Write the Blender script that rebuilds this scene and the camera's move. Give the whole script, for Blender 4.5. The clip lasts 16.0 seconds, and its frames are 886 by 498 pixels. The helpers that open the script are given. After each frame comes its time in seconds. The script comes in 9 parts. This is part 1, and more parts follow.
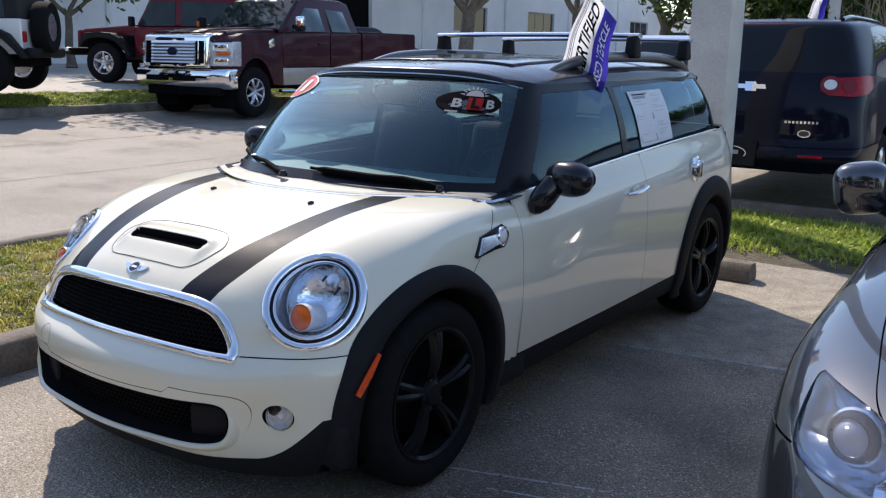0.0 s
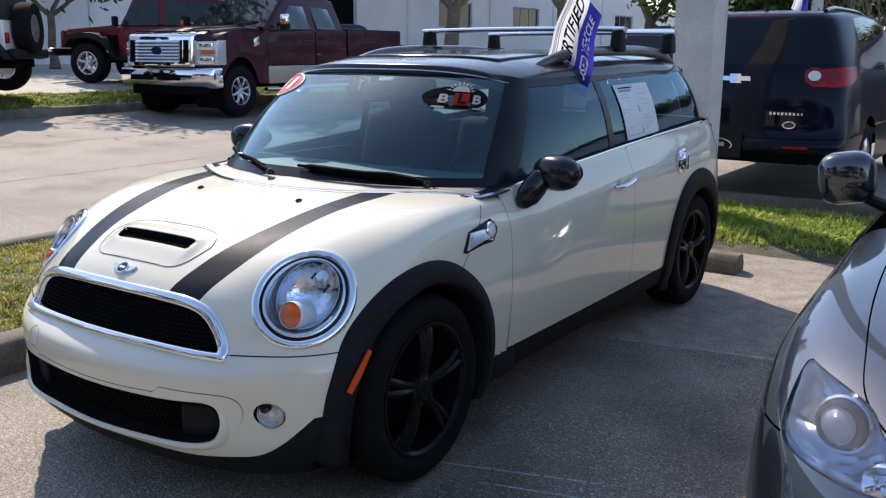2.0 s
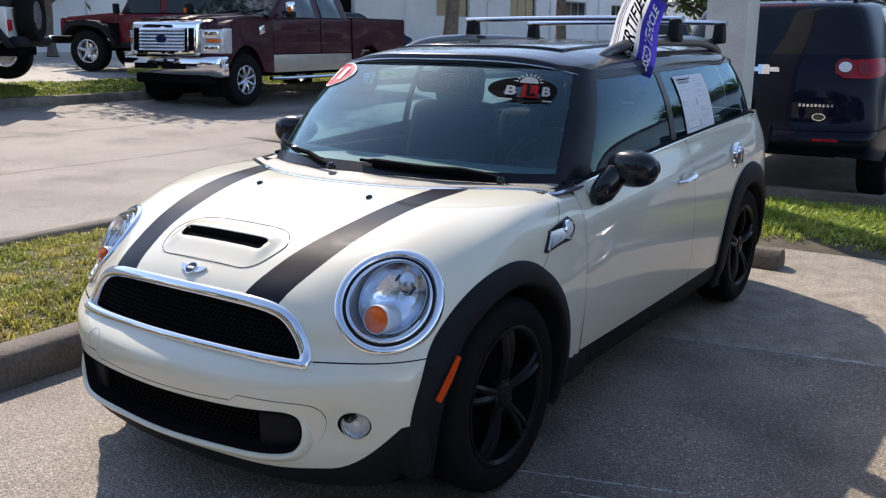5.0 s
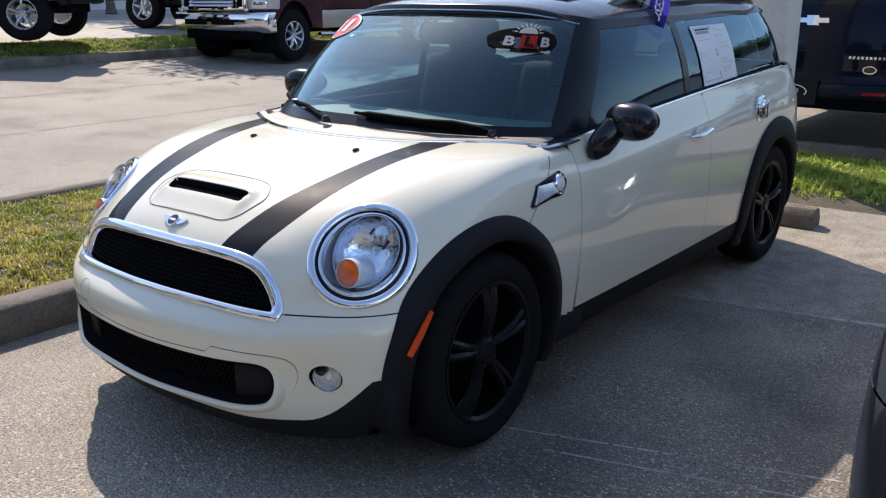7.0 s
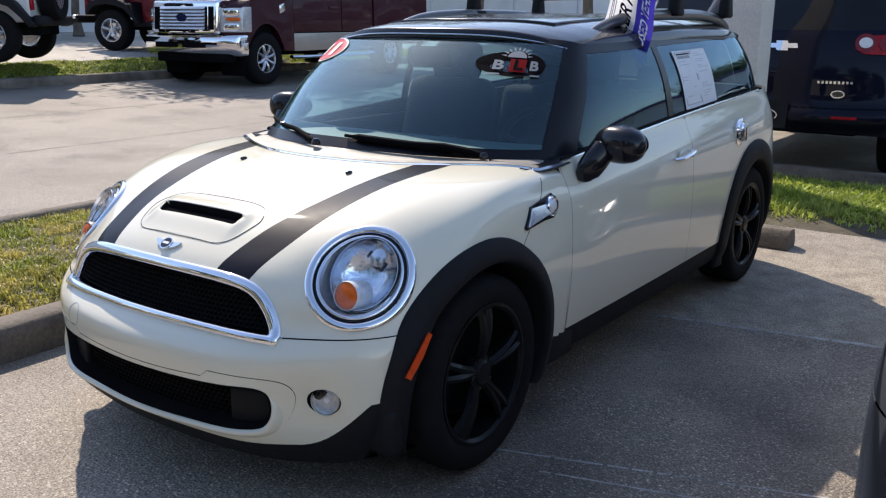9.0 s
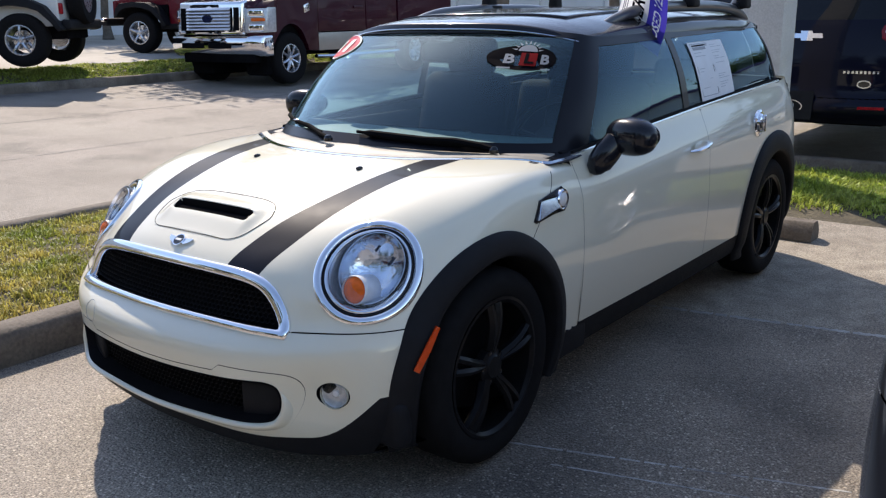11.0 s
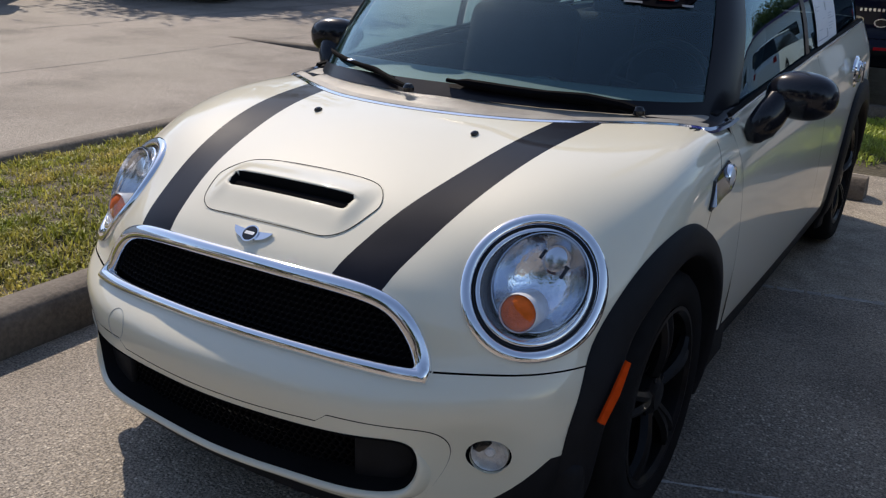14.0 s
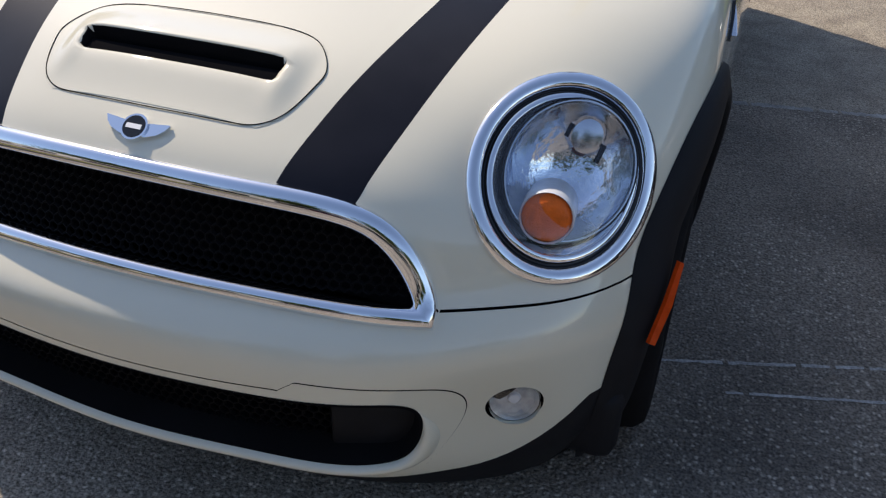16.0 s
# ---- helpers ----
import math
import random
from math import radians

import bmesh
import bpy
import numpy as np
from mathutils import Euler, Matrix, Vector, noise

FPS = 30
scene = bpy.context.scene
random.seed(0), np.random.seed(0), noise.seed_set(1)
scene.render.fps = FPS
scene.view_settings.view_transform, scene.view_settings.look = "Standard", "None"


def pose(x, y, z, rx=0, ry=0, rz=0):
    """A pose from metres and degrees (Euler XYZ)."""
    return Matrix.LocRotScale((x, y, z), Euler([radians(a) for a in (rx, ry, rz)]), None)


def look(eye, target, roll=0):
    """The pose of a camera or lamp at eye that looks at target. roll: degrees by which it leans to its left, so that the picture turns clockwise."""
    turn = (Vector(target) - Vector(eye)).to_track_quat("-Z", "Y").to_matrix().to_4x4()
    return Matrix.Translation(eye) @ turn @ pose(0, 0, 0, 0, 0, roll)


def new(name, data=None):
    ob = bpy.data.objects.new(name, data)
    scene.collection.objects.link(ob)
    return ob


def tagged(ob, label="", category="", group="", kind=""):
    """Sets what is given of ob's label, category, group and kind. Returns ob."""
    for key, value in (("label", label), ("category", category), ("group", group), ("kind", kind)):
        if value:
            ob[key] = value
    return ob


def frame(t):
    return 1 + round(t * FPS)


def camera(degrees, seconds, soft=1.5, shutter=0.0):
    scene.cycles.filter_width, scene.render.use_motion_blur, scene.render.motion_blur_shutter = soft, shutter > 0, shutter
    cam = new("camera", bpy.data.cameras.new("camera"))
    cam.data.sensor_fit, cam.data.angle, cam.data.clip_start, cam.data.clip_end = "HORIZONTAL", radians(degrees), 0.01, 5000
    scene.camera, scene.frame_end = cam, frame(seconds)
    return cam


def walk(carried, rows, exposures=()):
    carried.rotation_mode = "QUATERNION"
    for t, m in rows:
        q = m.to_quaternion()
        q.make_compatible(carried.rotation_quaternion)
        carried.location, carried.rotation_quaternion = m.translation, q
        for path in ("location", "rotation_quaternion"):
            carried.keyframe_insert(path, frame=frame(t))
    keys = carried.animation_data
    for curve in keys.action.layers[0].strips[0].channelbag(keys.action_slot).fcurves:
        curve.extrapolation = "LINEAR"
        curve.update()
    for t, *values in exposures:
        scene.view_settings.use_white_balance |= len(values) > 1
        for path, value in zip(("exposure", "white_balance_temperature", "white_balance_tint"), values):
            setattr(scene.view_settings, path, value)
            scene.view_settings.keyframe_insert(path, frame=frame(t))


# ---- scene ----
cam = camera(53.4, 16.0, soft=1.25)
EXPOSURES = [(0, .70, 6600, 15), (9, .72, 6700, 15), (11.5, .74, 6750, 15), (13, .60, 6800, 15), (14, .17, 6850, 15), (14.6, .23, 6850, 15), (15.5, .08, 6850, 15), (16, .32, 6900, 15)]
PATH = [
    (0, (2.368, -2.201, 1.399), (1.241, -0.607, 0.966), 0.9),
    (0.5, (2.371, -2.194, 1.401), (1.282, -0.569, 0.983), 0.9),
    (1, (2.376, -2.197, 1.405), (1.301, -0.558, 1.005), 0.3),
    (1.5, (2.372, -2.194, 1.398), (1.307, -0.553, 0.984), 0.0),
    (2, (2.37, -2.205, 1.397), (1.265, -0.597, 0.956), 0.2),
    (2.5, (2.36, -2.212, 1.401), (1.217, -0.632, 0.958), 0.5),
    (3, (2.373, -2.206, 1.396), (1.223, -0.632, 0.95), -0.1),
    (3.5, (2.314, -2.216, 1.39), (1.162, -0.642, 0.948), -0.3),
    (3.7, (2.253, -2.235, 1.385), (1.115, -0.646, 0.958), -0.2),
    (5.8, (2.047, -2.254, 1.403), (0.969, -0.639, 0.924), 0.4),
    (6, (2.106, -2.203, 1.402), (0.992, -0.611, 0.93), 0.7),
    (6.5, (2.224, -2.098, 1.392), (1.054, -0.563, 0.869), 0.5),
    (7, (2.234, -2.084, 1.378), (1.052, -0.569, 0.821), -0.1),
    (7.5, (2.146, -2.163, 1.381), (0.999, -0.602, 0.882), 1.0),
    (8, (2.071, -2.227, 1.377), (1.017, -0.594, 0.903), 1.5),
    (8.5, (2.091, -2.198, 1.377), (1.072, -0.55, 0.881), 1.2),
    (9, (2.171, -2.138, 1.379), (1.039, -0.569, 0.871), 0.2),
    (9.2, (2.207, -2.126, 1.38), (1.03, -0.593, 0.869), -0.2),
    (11.3, (2.228, -2.111, 1.366), (1.044, -0.584, 0.849), -0.9),
    (11.5, (2.221, -2.113, 1.363), (1.04, -0.591, 0.826), -0.6),
    (12, (2.139, -2.111, 1.362), (0.965, -0.611, 0.752), -0.4),
    (12.5, (1.89, -2.188, 1.368), (0.787, -0.668, 0.681), 0.5),
    (13, (1.728, -2.113, 1.36), (0.619, -0.619, 0.626), 1.2),
    (13.5, (1.605, -1.931, 1.371), (0.42, -0.483, 0.667), 1.0),
    (14, (1.335, -1.887, 1.359), (0.342, -0.288, 0.682), 1.3),
    (14.5, (1.199, -1.775, 1.364), (0.365, -0.104, 0.647), 0.6),
    (15, (1.183, -1.59, 1.356), (0.285, 0.001, 0.54), -1.5),
    (15.5, (1.027, -1.525, 1.316), (0.247, 0.035, 0.338), -1.3),
    (16, (0.823, -1.524, 1.295), (0.283, 0.067, 0.211), 2.2),
]
walk(cam, [(t, look(eye, target, roll)) for t, eye, target, roll in PATH], EXPOSURES)

# ---------------------------------------------------------------- light
SUN_TO = Vector((-0.84, 0.518, 1.0)).normalized()
world = bpy.data.worlds.new("world")
scene.world = world
world.use_nodes = True
wn = world.node_tree.nodes
wl = world.node_tree.links
sky = wn.new("ShaderNodeTexSky")
sky.sky_type = "NISHITA"
sky.sun_disc = False
sky.sun_elevation = math.asin(SUN_TO.z)
sky.sun_rotation = math.atan2(SUN_TO.x, SUN_TO.y)
sky.air_density, sky.dust_density, sky.ozone_density = 1.0, 0.4, 1.2
wn["Background"].inputs[1].default_value = 0.15
wl.new(sky.outputs[0], wn["Background"].inputs[0])
sun_data = bpy.data.lights.new("sun", "SUN")
sun_data.energy, sun_data.angle, sun_data.color = 3.35, radians(0.55), (1.0, 0.92, 0.79)
sun = new("sun", sun_data)
sun.matrix_world = look(SUN_TO * 60, (0, 0, 0))

# ---------------------------------------------------------------- materials


def mat(name, color, rough=0.5, metal=0.0, coat=0.0, vary=0.0, scale=8.0, bump=0.0, bump_scale=80.0, fine=0.0,
        spec=0.5, emit=None, rand=0.0, color2=None, patch=0.0, patch_scale=0.6, coat_ior=1.5):
    """A procedural Principled material: two scales of colour variation, roughness wear and relief."""
    m = bpy.data.materials.new(name)
    m.use_nodes = True
    n, l = m.node_tree.nodes, m.node_tree.links
    b = n["Principled BSDF"]
    b.inputs["Base Color"].default_value = (*color, 1)
    b.inputs["Roughness"].default_value = rough
    b.inputs["Metallic"].default_value = metal
    b.inputs["Coat Weight"].default_value = coat
    b.inputs["Coat Roughness"].default_value = 0.03
    b.inputs["Coat IOR"].default_value = coat_ior
    b.inputs["Specular IOR Level"].default_value = spec
    if emit:
        b.inputs["Emission Color"].default_value = (*emit[:3], 1)
        b.inputs["Emission Strength"].default_value = emit[3]
    tc = n.new("ShaderNodeTexCoord")
    last = None
    if vary or color2 or rand or patch:
        big = n.new("ShaderNodeTexNoise")
        big.inputs["Scale"].default_value = scale
        big.inputs["Detail"].default_value = 6
        l.new(tc.outputs["Object"], big.inputs["Vector"])
        ramp = n.new("ShaderNodeMix")
        ramp.data_type = "RGBA"
        c2 = color2 or tuple(min(1, c * (1 + vary)) for c in color)
        c1 = color if color2 else tuple(c * (1 - vary) for c in color)
        ramp.inputs[6].default_value = (*c1, 1)
        ramp.inputs[7].default_value = (*c2, 1)
        mr = n.new("ShaderNodeMapRange")
        mr.inputs[1].default_value, mr.inputs[2].default_value = 0.32, 0.68
        l.new(big.outputs["Fac"], mr.inputs[0])
        l.new(mr.outputs[0], ramp.inputs[0])
        last = ramp.outputs[2]
        if patch:
            pn = n.new("ShaderNodeTexNoise")
            pn.inputs["Scale"].default_value = patch_scale
            pn.inputs["Detail"].default_value = 5
            pn.inputs["Distortion"].default_value = 0.6
            l.new(tc.outputs["Object"], pn.inputs["Vector"])
            pm = n.new("ShaderNodeMapRange")
            pm.inputs[1].default_value, pm.inputs[2].default_value = 0.35, 0.66
            pm.inputs[3].default_value, pm.inputs[4].default_value = 1 - patch, 1 + patch * 0.5
            l.new(pn.outputs["Fac"], pm.inputs[0])
            mul = n.new("ShaderNodeVectorMath")
            mul.operation = "SCALE"
            l.new(last, mul.inputs[0])
            l.new(pm.outputs[0], mul.inputs["Scale"])
            last = mul.outputs[0]
        if fine:
            fn = n.new("ShaderNodeTexNoise")
            fn.inputs["Scale"].default_value = bump_scale
            fn.inputs["Detail"].default_value = 3
            l.new(tc.outputs["Object"], fn.inputs["Vector"])
            fm = n.new("ShaderNodeMapRange")
            fm.inputs[1].default_value, fm.inputs[2].default_value = 0.3, 0.7
            fm.inputs[3].default_value, fm.inputs[4].default_value = 1 - fine, 1 + fine
            l.new(fn.outputs["Fac"], fm.inputs[0])
            mul = n.new("ShaderNodeVectorMath")
            mul.operation = "SCALE"
            l.new(last, mul.inputs[0])
            l.new(fm.outputs[0], mul.inputs["Scale"])
            last = mul.outputs[0]
        if rand:
            oi = n.new("ShaderNodeNewGeometry")
            fm = n.new("ShaderNodeMapRange")
            fm.inputs[3].default_value, fm.inputs[4].default_value = 1 - rand, 1 + rand
            l.new(oi.outputs["Random Per Island"], fm.inputs[0])
            mul = n.new("ShaderNodeVectorMath")
            mul.operation = "SCALE"
            l.new(last, mul.inputs[0])
            l.new(fm.outputs[0], mul.inputs["Scale"])
            last = mul.outputs[0]
        l.new(last, b.inputs["Base Color"])
        rr = n.new("ShaderNodeMapRange")
        rr.inputs[3].default_value, rr.inputs[4].default_value = max(0, rough * 0.85), min(1, rough * 1.15)
        l.new(big.outputs["Fac"], rr.inputs[0])
        l.new(rr.outputs[0], b.inputs["Roughness"])
    if bump:
        bn = n.new("ShaderNodeTexNoise")
        bn.inputs["Scale"].default_value = bump_scale
        bn.inputs["Detail"].default_value = 5
        l.new(tc.outputs["Object"], bn.inputs["Vector"])
        bp = n.new("ShaderNodeBump")
        bp.inputs["Strength"].default_value = 1.0
        bp.inputs["Distance"].default_value = bump
        l.new(bn.outputs["Fac"], bp.inputs["Height"])
        l.new(bp.outputs[0], b.inputs["Normal"])
    return m


def glass_mat(name, tint, rough=0.0, ior=1.5, film=0.0, gloss=(1.0, 1.0, 1.0)):
    """Thin pane: tinted see-through with a Fresnel gloss; film adds a thin veil of dust, its teal put in for reflected
    sky.
    """
    m = bpy.data.materials.new(name)
    m.use_nodes = True
    n, l = m.node_tree.nodes, m.node_tree.links
    n.remove(n["Principled BSDF"])
    t = n.new("ShaderNodeBsdfTransparent")
    t.inputs[0].default_value = (*tint, 1)
    g = n.new("ShaderNodeBsdfGlossy")
    g.inputs["Roughness"].default_value = rough
    g.inputs["Color"].default_value = (*gloss, 1)
    lw = n.new("ShaderNodeLayerWeight")
    lw.inputs[0].default_value = 0.5
    pw = n.new("ShaderNodeMath")
    pw.operation = "POWER"
    pw.inputs[1].default_value = 4.0
    l.new(lw.outputs["Facing"], pw.inputs[0])
    f = n.new("ShaderNodeMapRange")
    f.inputs[3].default_value, f.inputs[4].default_value = 1.8 * ((ior - 1) / (ior + 1)) ** 2, 1.0
    l.new(pw.outputs[0], f.inputs[0])
    mix = n.new("ShaderNodeMixShader")
    l.new(f.outputs[0], mix.inputs[0])
    l.new(t.outputs[0], mix.inputs[1])
    l.new(g.outputs[0], mix.inputs[2])
    last = mix
    if film:
        d = n.new("ShaderNodeBsdfDiffuse")
        # teal veil stands in for the sky mirrored in the glass
        d.inputs[0].default_value = (0.12, 0.48, 0.60, 1)
        tx = n.new("ShaderNodeTexCoord")
        no = n.new("ShaderNodeTexNoise")
        no.inputs["Scale"].default_value = 3.0
        no.inputs["Detail"].default_value = 4
        l.new(tx.outputs["Object"], no.inputs["Vector"])
        mr = n.new("ShaderNodeMapRange")
        mr.inputs[3].default_value, mr.inputs[4].default_value = film * 0.6, film * 1.4
        l.new(no.outputs["Fac"], mr.inputs[0])
        m2 = n.new("ShaderNodeMixShader")
        l.new(mr.outputs[0], m2.inputs[0])
        l.new(mix.outputs[0], m2.inputs[1])
        l.new(d.outputs[0], m2.inputs[2])
        last = m2
    l.new(last.outputs[0], n["Material Output"].inputs[0])
    return m


PAINT_WHITE = mat("pepper_white_paint", (0.77, 0.725, 0.575), 0.5, coat=1.0, spec=0.1, coat_ior=1.62, vary=0.012, scale=2.0, bump=0.000006, bump_scale=900)
PAINT_BLACK = mat("gloss_black_paint", (0.010, 0.011, 0.016), 0.25, coat=0.6, spec=0.12, vary=0.1, scale=3)
STRIPE = mat("satin_black_stripe", (0.010, 0.011, 0.017), 0.42, coat=0.26, spec=0.03, vary=0.08, scale=20)
CHROME = mat("chrome", (0.86, 0.87, 0.9), 0.05, 1.0, vary=0.02, scale=15)
CHROME_SOFT = mat("satin_chrome", (0.72, 0.73, 0.76), 0.2, 1.0, vary=0.04, scale=15)
PLASTIC = mat("black_grained_plastic", (0.013, 0.013, 0.015), 0.62, spec=0.15, vary=0.15, scale=20, bump=0.0004, bump_scale=700)
PLASTIC_GLOSS = mat("gloss_black_plastic", (0.01, 0.01, 0.012), 0.12, vary=0.1, scale=8)
RUBBER = mat("tyre_rubber", (0.011, 0.0108, 0.0115), 0.85, spec=0.09, vary=0.2, scale=30, bump=0.0006, bump_scale=300)
RIM_BLACK = mat("black_wheel_enamel", (0.009, 0.009, 0.010), 0.36, coat=0.08, spec=0.10, vary=0.15, scale=20)
RIM_SILVER = mat("silver_wheel_enamel", (0.62, 0.63, 0.66), 0.28, 0.85, vary=0.05, scale=20)
MESH_BLACK = mat("grille_black", (0.004, 0.004, 0.005), 0.6, vary=0.2, scale=30, spec=0.12)
WINDOW_TINT = mat("tinted_car_window", (0.020, 0.028, 0.030), 0.05, vary=0.3, scale=3, spec=0.3)
DARK = mat("dark_void", (0.009, 0.009, 0.010), 0.9, vary=0.2, scale=5, spec=0.0)
GLASS = glass_mat("windscreen_glass", (0.66, 0.90, 0.94), ior=1.56, film=0.008, gloss=(0.74, 0.95, 1.0))
GLASS_SIDE = glass_mat("side_window_glass", (0.46, 0.66, 0.74), ior=1.36, film=0.003, gloss=(0.62, 0.86, 1.0))
PRIVACY = mat("privacy_car_window", (0.004, 0.005, 0.007), 0.04, vary=0.3, scale=3, spec=0.35)
GLASS_DARK = glass_mat("privacy_glass", (0.10, 0.11, 0.12), film=0.01)
GLASS_LAMP = glass_mat("lamp_lens", (0.95, 0.97, 1.0), ior=1.45)
REFLECTOR = mat("lamp_reflector", (0.74, 0.78, 0.84), 0.07, 1.0, vary=0.06, scale=25, bump=0.005, bump_scale=26)
AMBER = mat("amber_lens", (0.80, 0.15, 0.022), 0.25, coat=0.04, spec=0.15, vary=0.15, scale=60, bump=0.0015, bump_scale=160)
ORANGE = mat("orange_marker_lens", (0.660, 0.064, 0.006), 0.25, coat=0.06, spec=0.15, vary=0.1, scale=60, bump=0.0006, bump_scale=250)
RED_LENS = mat("red_tail_lens", (0.34, 0.005, 0.012), 0.2, coat=0.2, spec=0.2, vary=0.2, scale=25, bump=0.0008, bump_scale=120)
CLEAR_WHITE = mat("clear_white_lens", (0.75, 0.75, 0.75), 0.12, coat=1.0, vary=0.08, scale=40, bump=0.001, bump_scale=120)
SEAT = mat("charcoal_seat_cloth", (0.008, 0.0085, 0.010), 0.85, spec=0.15, vary=0.2, scale=12, bump=0.001, bump_scale=400)
DASH = mat("grey_dashboard_plastic", (0.085, 0.11, 0.10), 0.6, vary=0.12, scale=10, bump=0.0006, bump_scale=500)
TRIM_LIGHT = mat("pale_headliner", (0.45, 0.46, 0.44), 0.85, vary=0.05, scale=10, bump=0.0004, bump_scale=400)
PAPER = mat("white_paper", (0.80, 0.80, 0.80), 0.7, vary=0.03, scale=15)
INK = mat("black_print", (0.005, 0.005, 0.007), 0.8, vary=0.15, scale=60, spec=0.01)
INK_GREY = mat("grey_print", (0.35, 0.36, 0.38), 0.6, vary=0.1, scale=60)
RED_STICKER = mat("red_sticker", (0.62, 0.03, 0.05), 0.45, vary=0.06, scale=20)
WHITE_STICKER = mat("white_sticker", (0.90, 0.90, 0.90), 0.45, vary=0.03, scale=20)
NAVY = mat("navy_ink", (0.02, 0.025, 0.12), 0.6, vary=0.1, scale=30)
PAINT_GREY = mat("gunmetal_metallic_paint", (0.019, 0.022, 0.031), 0.30, 0.35, coat=1.0, spec=0.15, coat_ior=2.0, vary=0.03, scale=3)
PAINT_NAVY = mat("dark_navy_metallic_paint", (0.0026, 0.0035, 0.014), 0.4, 0.0, coat=0.32, spec=0.06, vary=0.08, scale=3)
PAINT_BURGUNDY = mat("dark_burgundy_paint", (0.036, 0.0025, 0.011), 0.4, 0.0, coat=0.3, spec=0.15, vary=0.08, scale=3)
PAINT_RED = mat("dark_red_paint", (0.13, 0.004, 0.012), 0.4, 0.0, coat=0.3, spec=0.15, vary=0.08, scale=3)
PAINT_SILVER = mat("silver_paint", (0.42, 0.43, 0.44), 0.3, 0.6, coat=1.0, vary=0.04, scale=3)
PAINT_WHITE2 = mat("white_car_paint", (0.72, 0.72, 0.70), 0.3, coat=1.0, vary=0.02, scale=3)
PAINT_GREEN = mat("dark_green_paint", (0.02, 0.035, 0.03), 0.25, 0.3, coat=1.0, vary=0.08, scale=3)
PAINT_BLUE = mat("blue_metallic_paint", (0.02, 0.03, 0.10), 0.25, 0.4, coat=1.0, vary=0.08, scale=3)
PAINT_LOWER = mat("pale_gold_lower_paint", (0.36, 0.33, 0.29), 0.35, 0.4, coat=0.6, vary=0.05, scale=4)
SOFT_TOP = mat("black_canvas_top", (0.012, 0.012, 0.013), 0.85, vary=0.2, scale=10, bump=0.001, bump_scale=300)
KERB = mat("weathered_concrete_kerb", (0.125, 0.101, 0.079), 0.9, color2=(0.235, 0.200, 0.160), scale=5, patch=0.35, patch_scale=1.3, bump=0.004, bump_scale=60, fine=0.22)
CONCRETE = mat("pale_concrete", (0.40, 0.37, 0.32), 0.9, color2=(0.52, 0.48, 0.42), scale=1.2, patch=0.2, patch_scale=0.3, bump=0.003, bump_scale=60, fine=0.12)
POLE_MAT = mat("bare_concrete_post", (0.54, 0.525, 0.515), 0.85, color2=(0.65, 0.63, 0.615), scale=3, patch=0.15, patch_scale=1.5, bump=0.0012, bump_scale=90, fine=0.1)
WALL_WHITE = mat("white_painted_stucco", (0.70, 0.72, 0.74), 0.85, color2=(0.78, 0.79, 0.80), scale=0.8, patch=0.06, patch_scale=0.3, bump=0.003, bump_scale=40)
TRIM_GREY = mat("grey_building_trim", (0.35, 0.36, 0.37), 0.7, vary=0.08, scale=3)
SOIL = mat("sandy_soil", (0.055, 0.045, 0.028), 0.95, color2=(0.12, 0.10, 0.06), scale=6, bump=0.012, bump_scale=40, fine=0.25)
BARK = mat("grey_brown_bark", (0.10, 0.08, 0.062), 0.9, color2=(0.17, 0.145, 0.12), scale=6, bump=0.02, bump_scale=30, fine=0.2)


def leafy(name, c1, c2, scale, rand=0.35, glow=0.45):
    """Blades and leaves: light falls on them and shines through."""
    m = bpy.data.materials.new(name)
    m.use_nodes = True
    n, l = m.node_tree.nodes, m.node_tree.links
    b = n["Principled BSDF"]
    b.inputs["Roughness"].default_value = 0.5
    b.inputs["Specular IOR Level"].default_value = 0.3
    tc = n.new("ShaderNodeTexCoord")
    no = n.new("ShaderNodeTexNoise")
    no.inputs["Scale"].default_value, no.inputs["Detail"].default_value = scale, 6
    l.new(tc.outputs["Object"], no.inputs["Vector"])
    mr = n.new("ShaderNodeMapRange")
    mr.inputs[1].default_value, mr.inputs[2].default_value = 0.35, 0.65
    l.new(no.outputs["Fac"], mr.inputs[0])
    mx = n.new("ShaderNodeMix")
    mx.data_type = "RGBA"
    mx.inputs[6].default_value, mx.inputs[7].default_value = (*c1, 1), (*c2, 1)
    l.new(mr.outputs[0], mx.inputs[0])
    ge = n.new("ShaderNodeNewGeometry")
    fr = n.new("ShaderNodeMapRange")
    fr.inputs[3].default_value, fr.inputs[4].default_value = 1 - rand, 1 + rand
    l.new(ge.outputs["Random Per Island"], fr.inputs[0])
    sc = n.new("ShaderNodeVectorMath")
    sc.operation = "SCALE"
    l.new(mx.outputs[2], sc.inputs[0])
    l.new(fr.outputs[0], sc.inputs["Scale"])
    l.new(sc.outputs[0], b.inputs["Base Color"])
    tr = n.new("ShaderNodeBsdfTranslucent")
    l.new(sc.outputs[0], tr.inputs[0])
    ms = n.new("ShaderNodeMixShader")
    ms.inputs[0].default_value = glow
    l.new(b.outputs[0], ms.inputs[1])
    l.new(tr.outputs[0], ms.inputs[2])
    l.new(ms.outputs[0], n["Material Output"].inputs[0])
    return m


